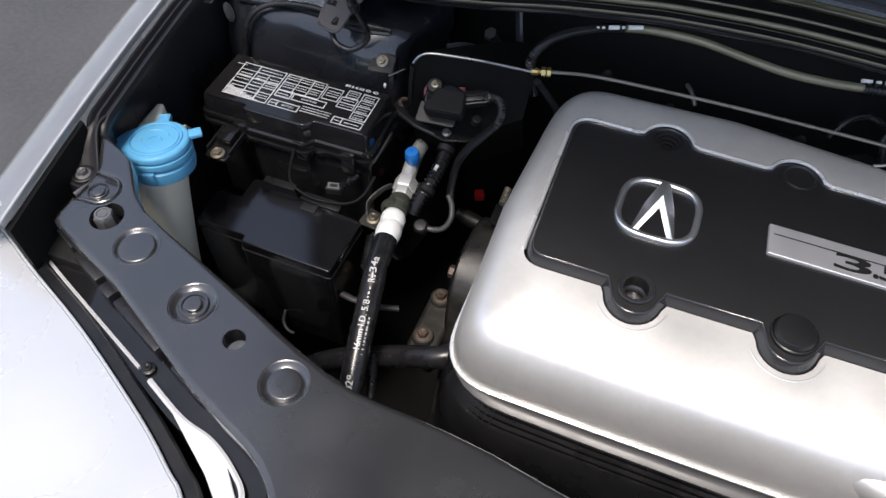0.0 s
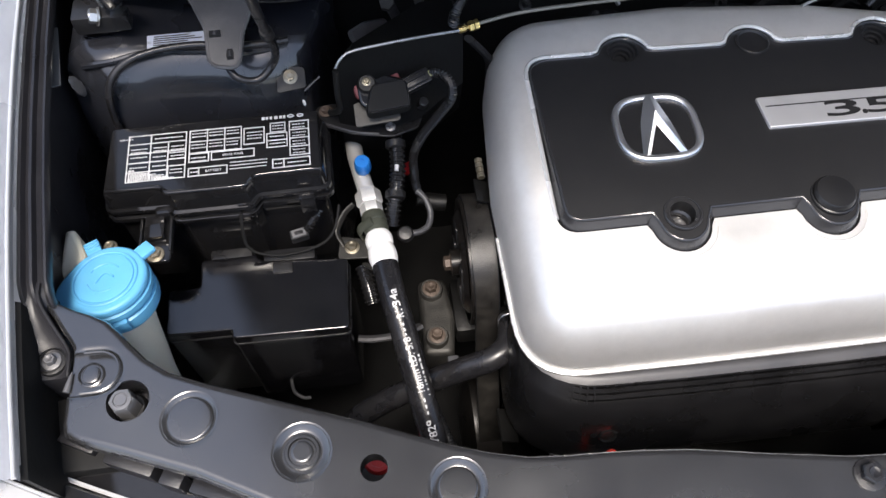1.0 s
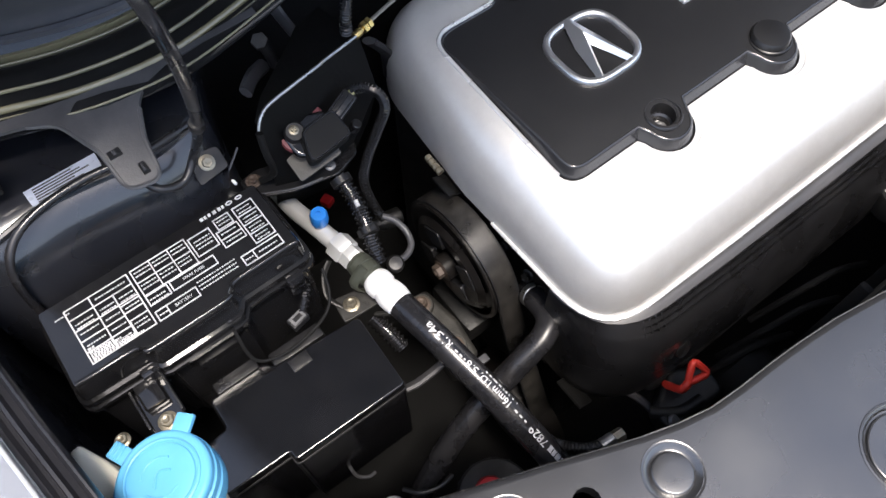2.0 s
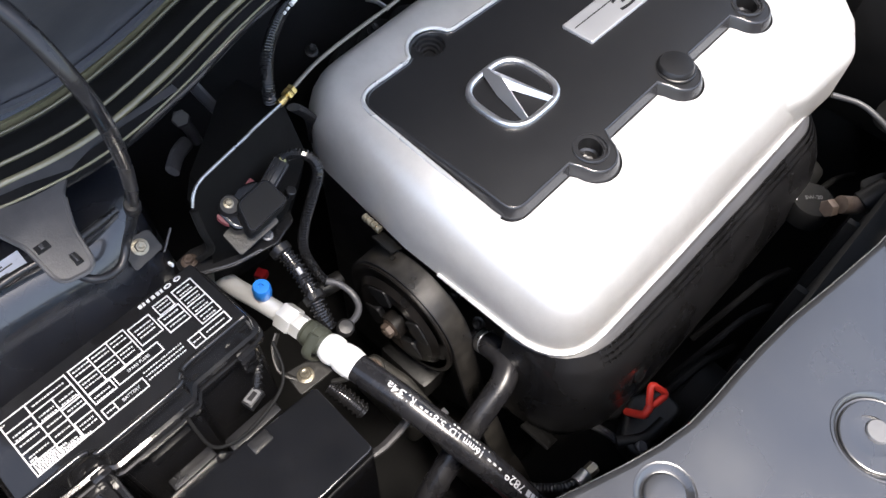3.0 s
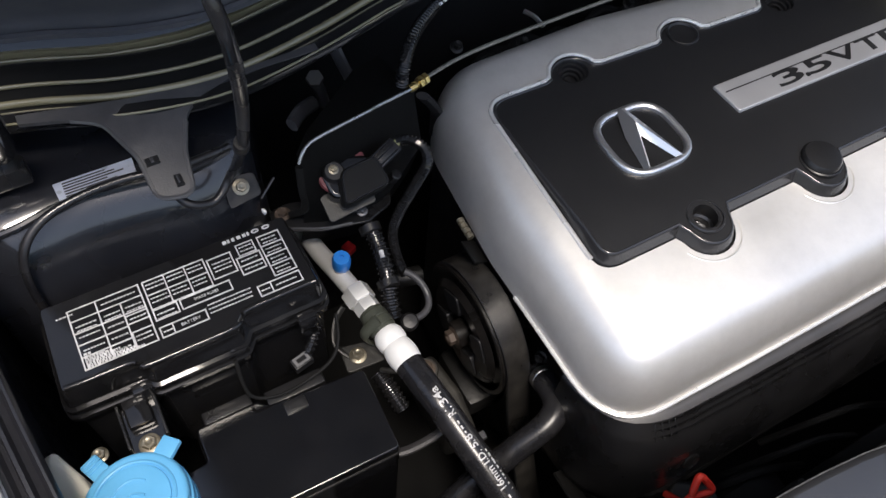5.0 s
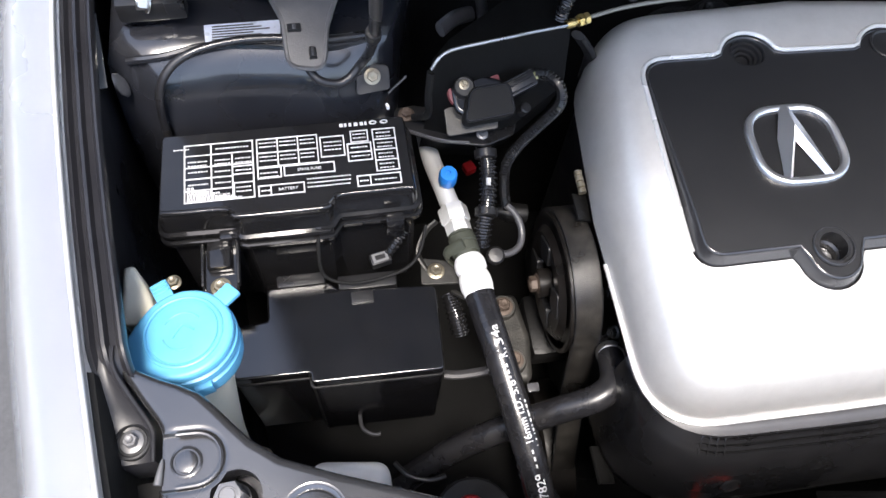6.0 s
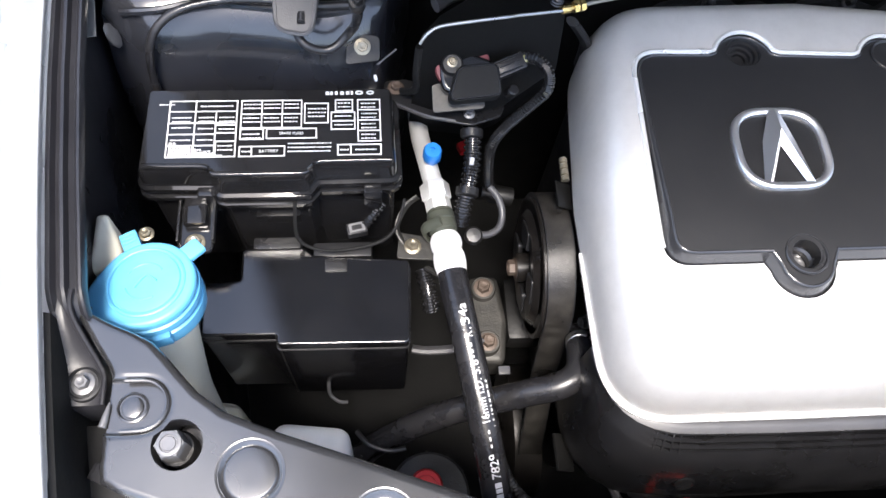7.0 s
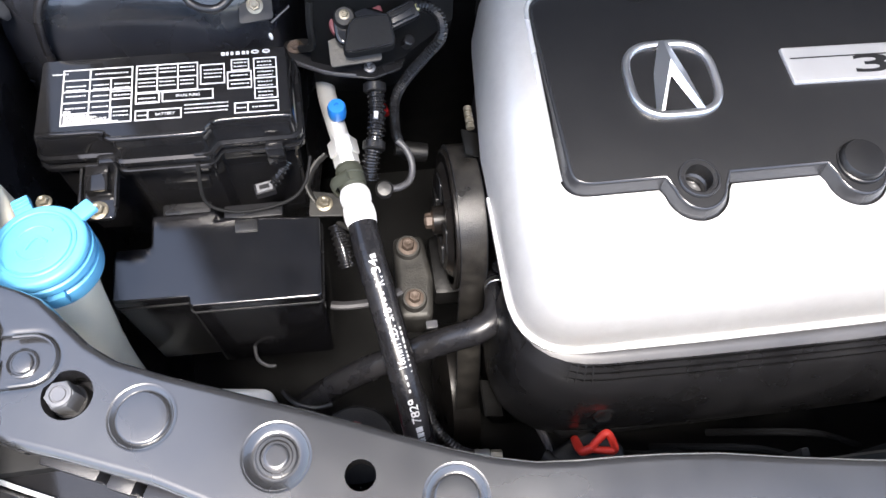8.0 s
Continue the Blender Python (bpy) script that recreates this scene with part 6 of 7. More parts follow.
def ribbon(p, x0, x1, t=0.003):
    rings = []
    for i, (y, z) in enumerate(p):
        a, b = p[max(i - 1, 0)], p[min(i + 1, len(p) - 1)]
        d = Vector((b[0] - a[0], b[1] - a[1])).normalized()
        n = Vector((d.y, -d.x))
        rings.append([(x0, y, z), (x1, y, z), (x1, y + n.x * t, z + n.y * t), (x0, y + n.x * t, z + n.y * t)])
    return loft(rings)
part("band", ribbon(path, PX + 0.0035, PX + 0.0255), BELT, belt)
for x in (0.0030, 0.0252):
    part("worn_edge", ribbon(path, PX + x, PX + x + 0.0010, 0.0033), RUBBER, belt)
crank = thing("crank_pulley", "dark crank pulley deep below the pump pulley", "pulley", (-0.05, CY, CZ))
part("wheel", moved(lathe([(0.02, 0.012), (0.05, 0.006), (CR, 0.0), (CR, -0.028)], 40), Matrix.Translation((PX, CY, CZ)) @ Matrix.Rotation(radians(-90), 4, 'Y')), PULLEY, crank)

# engine mount with its bolts, bracket and small parts around
mount = thing("engine_mount", "grimy dark engine mount with bolted flange", "engine mount", (-0.1, 0.04, 0.70))
part("casting", slab(round_poly([(-0.114, 0.000, 0.008), (-0.082, -0.002, 0.008), (-0.076, 0.040, 0.01), (-0.082, 0.088, 0.008), (-0.112, 0.088, 0.008)], 4), 0.68, 0.722, 0.006), CAST, mount)
part("boss", moved(lathe([(0.0130, 0), (0.0126, 0.010), (0.0115, 0.012)], 24), Matrix.Translation((-0.098, 0.073, 0.716))), CAST, mount)
part("boss", moved(lathe([(0.0125, 0), (0.0120, 0.012), (0.0110, 0.014)], 24), Matrix.Translation((-0.098, 0.017, 0.716))), CAST, mount)
part("arm", box(-0.078, -0.035, 0.02, 0.085, 0.69, 0.725, 0.008), ENGINE, mount)
bolt((-0.098, 0.073, 0.7275), r=0.0066, h=0.006, flange=0.0095, mat=RUSTY, label="large tarnished bolt on the engine mount")
bolt((-0.098, 0.017, 0.7295), r=0.0062, h=0.006, flange=0.0090, mat=RUSTY, label="large rusty bolt on the engine mount")
solo("mount_tape", box(-0.090, -0.079, -0.014, -0.006, 0.722, 0.727, 0.001), HOOD, "dark blue tag beside the engine mount", "tag")
solo("side_fittings", moved(lathe([(0.003, 0), (0.0045, 0.001), (0.0045, 0.005), (0.003, 0.006), (0.0045, 0.007), (0.0045, 0.011), (0.003, 0.012), (0.0045, 0.013), (0.0045, 0.017), (0.003, 0.018), (0.0045, 0.019), (0.0045, 0.023)], 10), aim((-0.0450, 0.126, 0.884), (0.02, -1, -0.12)) @ Matrix.Diagonal((0.8, 0.8, 0.9, 1))), ZINC, "ribbed yellow fitting beside the engine cover", "fitting")
solo("side_bracket", moved(box(-0.008, 0.008, -0.012, 0.012, -0.001, 0.001, 0.0005), Matrix.Translation((-0.0445, 0.098, 0.870)) @ Matrix.Rotation(radians(30), 4, 'Y')), ENGINE, "small grey metal tab above the pulley", "bracket")
for y, z in ((0.030, 0.845), (0.00, 0.83)):
    solo("case_bolt", moved(hex_head(0.0045, 0.004, 0.006, 0.002), aim((-0.030, y, z), (-1, -0.2, 0.5))), ENGINE, "dark bolt on the timing case", "bolt", group="timing case bolts")
solo("idler_stub", moved(lathe([(0.009, 0), (0.009, 0.02), (0.006, 0.024), (0.006, 0.03)], 18), aim((-0.075, 0.135, 0.80), (-1, 0.1, 0.2))), ENGINE, "dark round stub behind the pulley", "stub")

# coolant hose and neighbours
ch = thing("coolant_hose", "bent black coolant hose crossing the bay", "hose", (-0.12, -0.056, 0.79))
part("hose", tube([(-0.030, 0.000, 0.800), (-0.034, -0.022, 0.815), (-0.040, -0.040, 0.822), (-0.055, -0.050, 0.820), (-0.085, -0.053, 0.808), (-0.120, -0.056, 0.790), (-0.160, -0.062, 0.768), (-0.205, -0.074, 0.735), (-0.235, -0.090, 0.70)], 0.0112, 16), HOSE, ch)
part("clamp_band", moved(lathe([(0.0112, -0.004), (0.0120, -0.0035), (0.0120, 0.0035), (0.0112, 0.004)], 20), aim((-0.0315, -0.012, 0.8085), (-0.15, -0.8, 0.6))), STEEL, ch)
part("clamp_lug", moved(box(-0.002, 0.002, -0.003, 0.003, 0.011, 0.017, 0.0005, 1), aim((-0.0315, -0.012, 0.8085), (-0.15, -0.8, 0.6)) @ Matrix.Rotation(radians(90), 4, 'X')), STEEL, ch)
solo("link_arm", tube([(-0.174, -0.012, 0.812), (-0.160, -0.014, 0.812), (-0.135, -0.012, 0.810), (-0.115, -0.004, 0.806)], 0.0030, 8, flat=1.8), LEADGREY, "pale metal link arm", "arm")
solo("clip_band", tube([(-0.160, 0.044, 0.850), (-0.150, 0.034, 0.856), (-0.140, 0.030, 0.850), (-0.132, 0.034, 0.838)], 0.0022, 8, flat=2.2), CAST, "pale metal hose clip", "clip")
ribbed = solo("ribbed_tube", tube([(-0.163, 0.046, 0.842), (-0.160, 0.030, 0.838), (-0.157, 0.012, 0.830)], 0.0078, 12, 8, 0.0018, 0.0046), GLOSS, "short black ribbed tube", "tube")
solo("wire_hook", tube([(-0.247, -0.020, 0.752), (-0.246, -0.030, 0.742), (-0.238, -0.036, 0.738), (-0.231, -0.036, 0.736)], 0.0016, 8), LEADGREY, "bent bare metal hook", "hook")
solo("small_tank", slab(round_poly([(-0.290, -0.150, 0.01), (-0.225, -0.150, 0.01), (-0.227, -0.070, 0.014), (-0.290, -0.062, 0.012)], 5), 0.66, 0.790, 0.008), WHITE, "white plastic reserve tank below the support panel", "tank")
solo("tank_pipe", tube([(-0.222, -0.070, 0.772), (-0.212, -0.082, 0.776), (-0.196, -0.088, 0.776), (-0.182, -0.086, 0.772)], 0.0022, 8), RUBBER, "thin bent grey pipe beside the tank", "pipe")
rc = thing("fluid_cap", "dark round cap with a red centre under the panel", "cap", (-0.166, -0.118, 0.76))
RM = Matrix.Translation((-0.1640, -0.1230, 0.770))
part("disc", moved(lathe([(0.0335, -0.02), (0.0335, 0.0), (0.031, 0.005), (0.012, 0.012), (0.001, 0.013)], 32), RM), MATT, rc)
part("red_centre", moved(lathe([(0.0135, 0.006), (0.0135, 0.015), (0.0115, 0.018), (0.0080, 0.0182), (0.0075, 0.0168), (0.001, 0.0170)], 24), Matrix.Translation((-0.1665, -0.1185, 0.770))), RED, rc, "red centre button")
for k in range(12):
    a = math.pi / 6 * k
    part("grip_rib", moved(box(0.0325, 0.0345, -0.001, 0.001, -0.016, 0.001, 0.0004, 1), RM @ Matrix.Rotation(a, 4, 'Z')), MATT, rc)
solo("thin_hose", tube([(-0.118, -0.060, 0.80), (-0.108, -0.090, 0.79), (-0.098, -0.120, 0.785), (-0.082, -0.140, 0.790), (-0.066, -0.148, 0.795)], 0.0050, 10, 8, 0.0006, 0.003), RUBBER, "thin braided black hose", "hose")
hf = thing("hose_fitting", "bright crimped fitting at the end of a thin hose", "fitting", (-0.06, -0.149, 0.795))
part("crimp", moved(lathe([(0.0062, 0), (0.0065, 0.002), (0.0060, 0.006), (0.0065, 0.008), (0.0062, 0.012)], 14), aim((-0.071, -0.1475, 0.795), (1, -0.12, 0.05))), STEEL, hf)
part("nut", moved(nut6(0.0058, 0.013, 0.022), aim((-0.071, -0.1475, 0.795), (1, -0.12, 0.05))), ZINC, hf)
solo("pipe_run", tube([(-0.030, -0.070, 0.82), (-0.028, -0.085, 0.80), (-0.022, -0.098, 0.775), (-0.010, -0.118, 0.76), (0.0, -0.14, 0.75), (0.004, -0.17, 0.74)], 0.0038, 8), LEADGREY, "thin dark pipe down the engine's front corner", "pipe")
solo("pipe_clip", moved(box(-0.0035, 0.0035, -0.0025, 0.0025, -0.003, 0.003, 0.0006), Matrix.Translation((-0.0155, -0.107, 0.775))), GREEN, "small green pipe clip", "clip")
cb = thing("corner_bracket", "grey metal bracket with a bright edge at the engine's corner", "bracket", (-0.04, -0.09, 0.74))
part("plate", moved(box(-0.010, 0.010, -0.016, 0.016, -0.0015, 0.0015, 0.0006), Matrix.Translation((-0.043, -0.092, 0.748)) @ Matrix.Rotation(radians(35), 4, 'Y')), ENGINE, cb)
part("edge", tube([(-0.032, -0.062, 0.775), (-0.030, -0.080, 0.765), (-0.030, -0.094, 0.757), (-0.026, -0.104, 0.752), (-0.014, -0.106, 0.750)], 0.0014, 6), STEEL, cb)

# dipstick with its orange ring
dip = thing("dipstick", "orange-red oil dipstick ring before the engine cover", "dipstick", (0.03, -0.15, 0.78))
D = Matrix.Translation((0.0310, -0.1525, 0.806)) @ Matrix.Rotation(radians(15), 4, 'Z') @ Matrix.Rotation(radians(-20), 4, 'Y') @ Matrix.Rotation(radians(30), 4, 'X')
ring_line = [(x, y, 0) for x, y in round_poly([(0.0095, 0.0100, 0.004), (-0.0115, 0.0015, 0.004), (0.0085, -0.0110, 0.004)], 5)]
ring_line.append(ring_line[0])
part("ring", moved(tube(ring_line, 0.0034, 10, 2), D @ Matrix.Diagonal((0.95, 0.95, 1, 1))), ORANGE, dip)
part("stem", moved(tube([(-0.0085, 0.0012, 0), (-0.014, 0.0010, -0.001), (-0.018, 0.0005, -0.006), (-0.020, 0.0, -0.03)], 0.0038, 10), D), ORANGE, dip)
db = thing("front_bracket", "grey cast bracket below the dipstick", "bracket", (0.03, -0.16, 0.76))
part("plate", slab(round_poly([(-0.012, -0.175, 0.01), (0.055, -0.178, 0.01), (0.058, -0.150, 0.01), (0.030, -0.132, 0.012), (-0.008, -0.150, 0.01)], 4), 0.755, 0.778, 0.005), ENGINE, db)
part("tube", tube([(-0.010, -0.150, 0.772), (0.008, -0.166, 0.776), (0.032, -0.170, 0.776)], 0.006, 10), ENGINE, db)
solo("blue_plug", moved(lathe([(0.005, 0), (0.0055, 0.004), (0.004, 0.006)], 12), aim((-0.006, -0.168, 0.785), (0.2, -0.3, 1))), LEADGREY, "small grey-blue plug by the support panel", "plug")

# front hollow between engine cover and support panel
# shroud, filler cap and low pipes carry the hollow's shadow as near-black colour
fan = thing("radiator_fan_shroud", "dark radiator fan shroud behind the support panel", "fan shroud", (0.2, -0.2, 0.5))
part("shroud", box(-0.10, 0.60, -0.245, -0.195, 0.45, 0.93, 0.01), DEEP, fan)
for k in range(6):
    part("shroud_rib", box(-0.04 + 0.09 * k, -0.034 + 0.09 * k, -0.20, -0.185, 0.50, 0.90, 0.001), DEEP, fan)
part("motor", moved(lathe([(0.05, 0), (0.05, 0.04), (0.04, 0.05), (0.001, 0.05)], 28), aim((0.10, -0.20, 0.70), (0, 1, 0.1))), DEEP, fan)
oc = thing("oil_filler_cap", "black oil filler cap with a small white viscosity mark", "cap", (0.318, -0.147, 0.80))
part("disc", moved(lathe([(0.023, -0.02), (0.023, 0.0), (0.021, 0.004), (0.001, 0.0045)], 28), aim((0.318, -0.1485, 0.8062), (0, 0, 1))), DEEP, oc)
TM = Matrix.Translation((0.319, -0.1475, 0.8112)) @ Matrix.Rotation(radians(-46), 4, 'Z')
# white mark dimmed to grey for the darkness around the cap
text_mesh("5W-20", 0.0065, TM, GREYCAP, "lettering", oc)
part("bracket_print", moved(box(-0.0185, -0.0178, -0.0036, 0.0036, -0.0004, 0.0004, 0), TM), PRINT, oc)
part("bracket_print", moved(box(-0.0178, -0.0162, 0.0030, 0.0036, -0.0004, 0.0004, 0), TM), PRINT, oc)
tap = thing("drain_fitting", "tarnished brown fitting beside the support panel", "fitting", (0.30, -0.19, 0.86))
part("body", tube([(0.270, -0.172, 0.872), (0.285, -0.182, 0.866), (0.305, -0.190, 0.862)], 0.0085, 12), RUSTY, tap)
part("nut", moved(nut6(0.0085, 0, 0.008), aim((0.262, -0.168, 0.872), (-1, 0.5, 0.2))), RUSTY, tap)
part("stub", tube([(0.290, -0.186, 0.866), (0.31, -0.196, 0.880)], 0.012, 12, 2), ENGINE, tap)
part("flange", moved(slab(round_poly([(-0.02, -0.012, 0.006), (0.03, -0.012, 0.006), (0.03, 0.012, 0.006), (-0.02, 0.012, 0.006)], 3), 0, 0.006, 0.001), aim((0.310, -0.195, 0.868), (-0.4, 0.3, 1))), ENGINE, tap)
solo("grey_cable", tube([(0.350, -0.105, 0.905), (0.362, -0.130, 0.902), (0.360, -0.155, 0.898), (0.348, -0.180, 0.896), (0.325, -0.205, 0.895)], 0.0027, 10), LEADGREY, "grey cable bending from the cover to the panel", "cable")
for k, (x, y, z) in enumerate(((0.10, -0.165, 0.75), (0.16, -0.168, 0.76), (0.22, -0.160, 0.75), (0.38, -0.15, 0.76))):
    solo("front_pipe", tube([(x - 0.06, y + 0.02, z - 0.04), (x - 0.02, y + 0.008, z), (x + 0.02, y, z + 0.006), (x + 0.07, y - 0.012, z - 0.02)], 0.0035, 8), DEEP, "dark pipe low in front of the engine", "pipe", group="front pipes")

# ---------- behind the engine ----------
solo("throttle_cable", tube([(-0.036, 0.2115, 0.971), (0.00, 0.219, 0.972), (0.05, 0.224, 0.971), (0.15, 0.228, 0.970), (0.265, 0.229, 0.968), (0.33, 0.230, 0.966), (0.40, 0.238, 0.960), (0.44, 0.250, 0.95)], 0.0017, 10), CABLE, "straight grey control cable behind the engine cover", "cable")
bf = thing("brass_fitting", "brass cable end fitting on the bracket", "fitting", (-0.045, 0.21, 0.971))
BM = aim((-0.054, 0.2065, 0.9705), (1, 0.26, 0.02))
part("ferrule", moved(lathe([(0.0030, 0), (0.0036, 0.001), (0.0036, 0.007), (0.0026, 0.008), (0.0026, 0.010)], 12), BM), BRASS, bf)
part("nut", moved(nut6(0.0052, 0.010, 0.0145), BM), BRASS, bf)
part("nut", moved(nut6(0.0050, 0.0155, 0.0195), BM), BRASS, bf)
solo("bracket_strap", tube([(-0.045, 0.20, 0.965), (-0.03, 0.206, 0.94), (-0.022, 0.212, 0.92), (-0.02, 0.215, 0.89)], 0.0035, 8, flat=1.8), MATT, "dark strap below the brass fitting", "strap")
wl = thing("wiring_loom", "black wiring loom with torn white tape along the cowl", "wire loom", (0.1, 0.28, 1.0))
part("ribbed_end", tube([(-0.052, 0.222, 0.930), (-0.056, 0.216, 0.960), (-0.056, 0.214, 0.982), (-0.045, 0.226, 0.995), (-0.030, 0.239, 0.999), (-0.012, 0.2515, 1.0), (0.006, 0.2620, 1.0), (0.022, 0.2672, 1.0)], 0.0056, 12, 8, 0.0010, 0.0030), GLOSS, wl)
part("smooth_run", tube([(0.020, 0.2665, 1.0), (0.041, 0.272, 1.0), (0.070, 0.2745, 1.0), (0.10, 0.273, 1.0), (0.14, 0.264, 1.0), (0.178, 0.257, 1.0), (0.215, 0.257, 1.0), (0.247, 0.261, 1.0), (0.262, 0.264, 1.0)], 0.0042, 12), SEAL, wl)
part("ribbed_run", tube([(0.245, 0.260, 1.0), (0.28, 0.266, 1.0), (0.31, 0.271, 1.0), (0.34, 0.275, 1.0)], 0.0060, 12, 8, 0.0012, 0.0040), GLOSS, wl)
part("tail_run", tube([(0.335, 0.274, 1.0), (0.38, 0.272, 1.0), (0.43, 0.262, 0.998), (0.47, 0.258, 0.99)], 0.0052, 10), RUBBER, wl)
for s0, s1, r in ((0.0, 0.30, 0.0022), (0.38, 0.44, 0.0014), (0.50, 0.72, 0.0020), (0.80, 0.86, 0.0012), (0.92, 0.97, 0.0012)):
    a, b = Vector((0.038, 0.2660, 1.0060)), Vector((-0.0053, 0.2495, 1.0060))
    part("tape_strip", tube([tuple(a.lerp(b, s0)), tuple(a.lerp(b, s1))], r, 8, 2), WHITE, wl, "torn blue-white tape strip")
for s0, s1, r in ((0.0, 0.40, 0.0020), (0.50, 0.62, 0.0014), (0.72, 0.98, 0.0018)):
    a, b = Vector((0.276, 0.2700, 1.0062)), Vector((0.240, 0.2625, 1.0058))
    part("tape_strip", tube([tuple(a.lerp(b, s0)), tuple(a.lerp(b, s1))], r, 8, 2), WHITE, wl, "torn blue-white tape strip")
stud = thing("cowl_stud", "pale stud and nut in the opening below the cowl", "stud", (-0.09, 0.29, 0.92))
part("post", tube([(-0.104, 0.270, 0.915), (-0.106, 0.271, 0.930), (-0.110, 0.268, 0.945), (-0.1135, 0.262, 0.958)], 0.0050, 12), LEADGREY, stud)
part("nut", moved(nut6(0.0075, 0, 0.007), aim((-0.1135, 0.262, 0.956), (-0.2, -0.5, 1))), CAST, stud)
part("strap", tube([(-0.150, 0.225, 0.955), (-0.136, 0.240, 0.950), (-0.118, 0.258, 0.935)], 0.004, 8, flat=1.6), LEADGREY, stud)
solo("pale_strut", tube([(-0.092, 0.284, 0.985), (-0.086, 0.272, 0.960), (-0.080, 0.264, 0.94)], 0.003, 8, flat=2.0), LEADGREY, "pale sheet metal edge below the cowl", "bracket")
bolt((-0.2080, 0.1870, 0.9520), (0.05, -0.6, 0.8), r=0.0044, h=0.0040, flange=0.0064, label="zinc flange bolt on the strut tower")
fb = thing("tower_clip", "dark sheet clip with a bright edge by the strut tower", "clip", (-0.205, 0.19, 0.935))
part("plate", moved(slab(round_poly([(-0.02, -0.016, 0.004), (0.016, -0.014, 0.004), (0.018, 0.010, 0.006), (-0.014, 0.016, 0.006)], 3), -0.002, 0.0, 0.0006), aim((-0.2075, 0.1865, 0.9515), (0.05, -0.6, 0.8)) @ Matrix.Diagonal((0.75, 0.75, 1, 1))), MATT, fb)
part("bright_edge", tube([(-0.197, 0.176, 0.9440), (-0.182, 0.186, 0.9500)], 0.0009, 6, 2), LEADGREY, fb)
part("white_tip", moved(box(-0.0012, 0.0012, -0.0022, 0.0022, -0.002, 0.002, 0.001), Matrix.Translation((-0.1985, 0.1695, 0.936)) @ Matrix.Rotation(0.3, 4, 'Z')), WHITE, fb)
for k in range(9):
    x = 0.03 + 0.045 * k
    solo("rear_pipe", tube([(x, 0.262, 0.87 + 0.012 * (k % 3)), (x + 0.03, 0.272, 0.90 + 0.008 * (k % 2)), (x + 0.07, 0.276, 0.895 - 0.01 * (k % 3)), (x + 0.12, 0.27, 0.87)], 0.0045 + 0.001 * (k % 3), 8), DEEP, "dark pipe in the gap behind the engine", "pipe", group="pipes behind the engine")
for x, y, z in ((0.085, 0.243, 0.935), (0.016, 0.249, 0.952), (0.215, 0.25, 0.93)):
    solo("rear_stud", moved(hex_head(0.004, 0.006, 0.006, 0.002), aim((x, y, z), (0, -0.4, 1))), ENGINE, "small dark stud behind the engine cover", "stud", group="studs behind the engine")
solo("rear_lever", tube([(0.095, 0.262, 0.955), (0.102, 0.254, 0.952), (0.108, 0.246, 0.945)], 0.0022, 8, flat=2), STEEL, "small bright lever behind the engine", "lever")
for pts, r, mt, lb in (
        ([(0.290, 0.240, 0.935), (0.282, 0.248, 0.960), (0.300, 0.258, 0.972), (0.330, 0.262, 0.965)], 0.0036, RUBBER, "bent black vacuum hose"),
        ([(0.300, 0.232, 0.945), (0.340, 0.238, 0.968), (0.380, 0.245, 0.970), (0.42, 0.25, 0.955)], 0.0050, RUBBER, "black vacuum hose"),
        ([(0.345, 0.215, 0.945), (0.360, 0.224, 0.962), (0.372, 0.236, 0.968)], 0.0030, RUBBER, "thin black vacuum hose"),
        ([(0.385, 0.205, 0.940), (0.392, 0.216, 0.962), (0.410, 0.228, 0.968), (0.435, 0.232, 0.962)], 0.0028, RUBBER, "thin black vacuum hose"),
        ([(0.400, 0.250, 0.96), (0.44, 0.225, 0.985), (0.47, 0.205, 0.985), (0.50, 0.17, 0.97)], 0.0055, RUBBER, "black vacuum hose"),
        ([(0.36, 0.262, 0.975), (0.42, 0.246, 0.985), (0.50, 0.226, 0.99), (0.56, 0.215, 0.99)], 0.0060, BLACK, "black vacuum hose"),
        ([(0.40, 0.19, 0.94), (0.415, 0.184, 0.965), (0.43, 0.19, 0.975), (0.445, 0.205, 0.97)], 0.0026, STEEL, "thin bright pipe"),
        ([(0.455, 0.18, 0.95), (0.44, 0.176, 0.97), (0.452, 0.195, 0.99), (0.48, 0.21, 0.99)], 0.0042, RUBBER, "black hose by the reservoir")):
    solo("vacuum_hose", tube(pts, r, 8), mt, lb + " behind the engine cover", "hose", group="vacuum hoses")
solo("vacuum_valve", moved(lathe([(0.004, 0), (0.0062, 0.003), (0.0062, 0.010), (0.003, 0.013), (0.003, 0.018)], 14), aim((0.315, 0.248, 0.955), (0.2, -0.6, 0.6))), YELLOWISH, "dull yellow vacuum valve", "valve")
solo("vacuum_valve", moved(lathe([(0.003, 0), (0.005, 0.002), (0.005, 0.007), (0.002, 0.010)], 12), aim((0.372, 0.255, 0.985), (-0.2, -0.6, 0.8))), BLACK, "small dark valve by the cowl", "valve")
solo("vacuum_valve", moved(lathe([(0.003, 0), (0.005, 0.002), (0.005, 0.007), (0.002, 0.010)], 12), aim((0.335, 0.262, 0.985), (-0.2, -0.6, 0.8))), BLACK, "small dark valve by the cowl", "valve")
solo("linkage_lever", tube([(0.470, 0.2145, 0.968), (0.455, 0.2095, 0.966), (0.435, 0.204, 0.962), (0.419, 0.200, 0.956)], lambda s: 0.0022 - 0.0016 * abs(s - 0.35), 8, flat=1.8), ALU, "small pale linkage lever behind the engine", "lever")
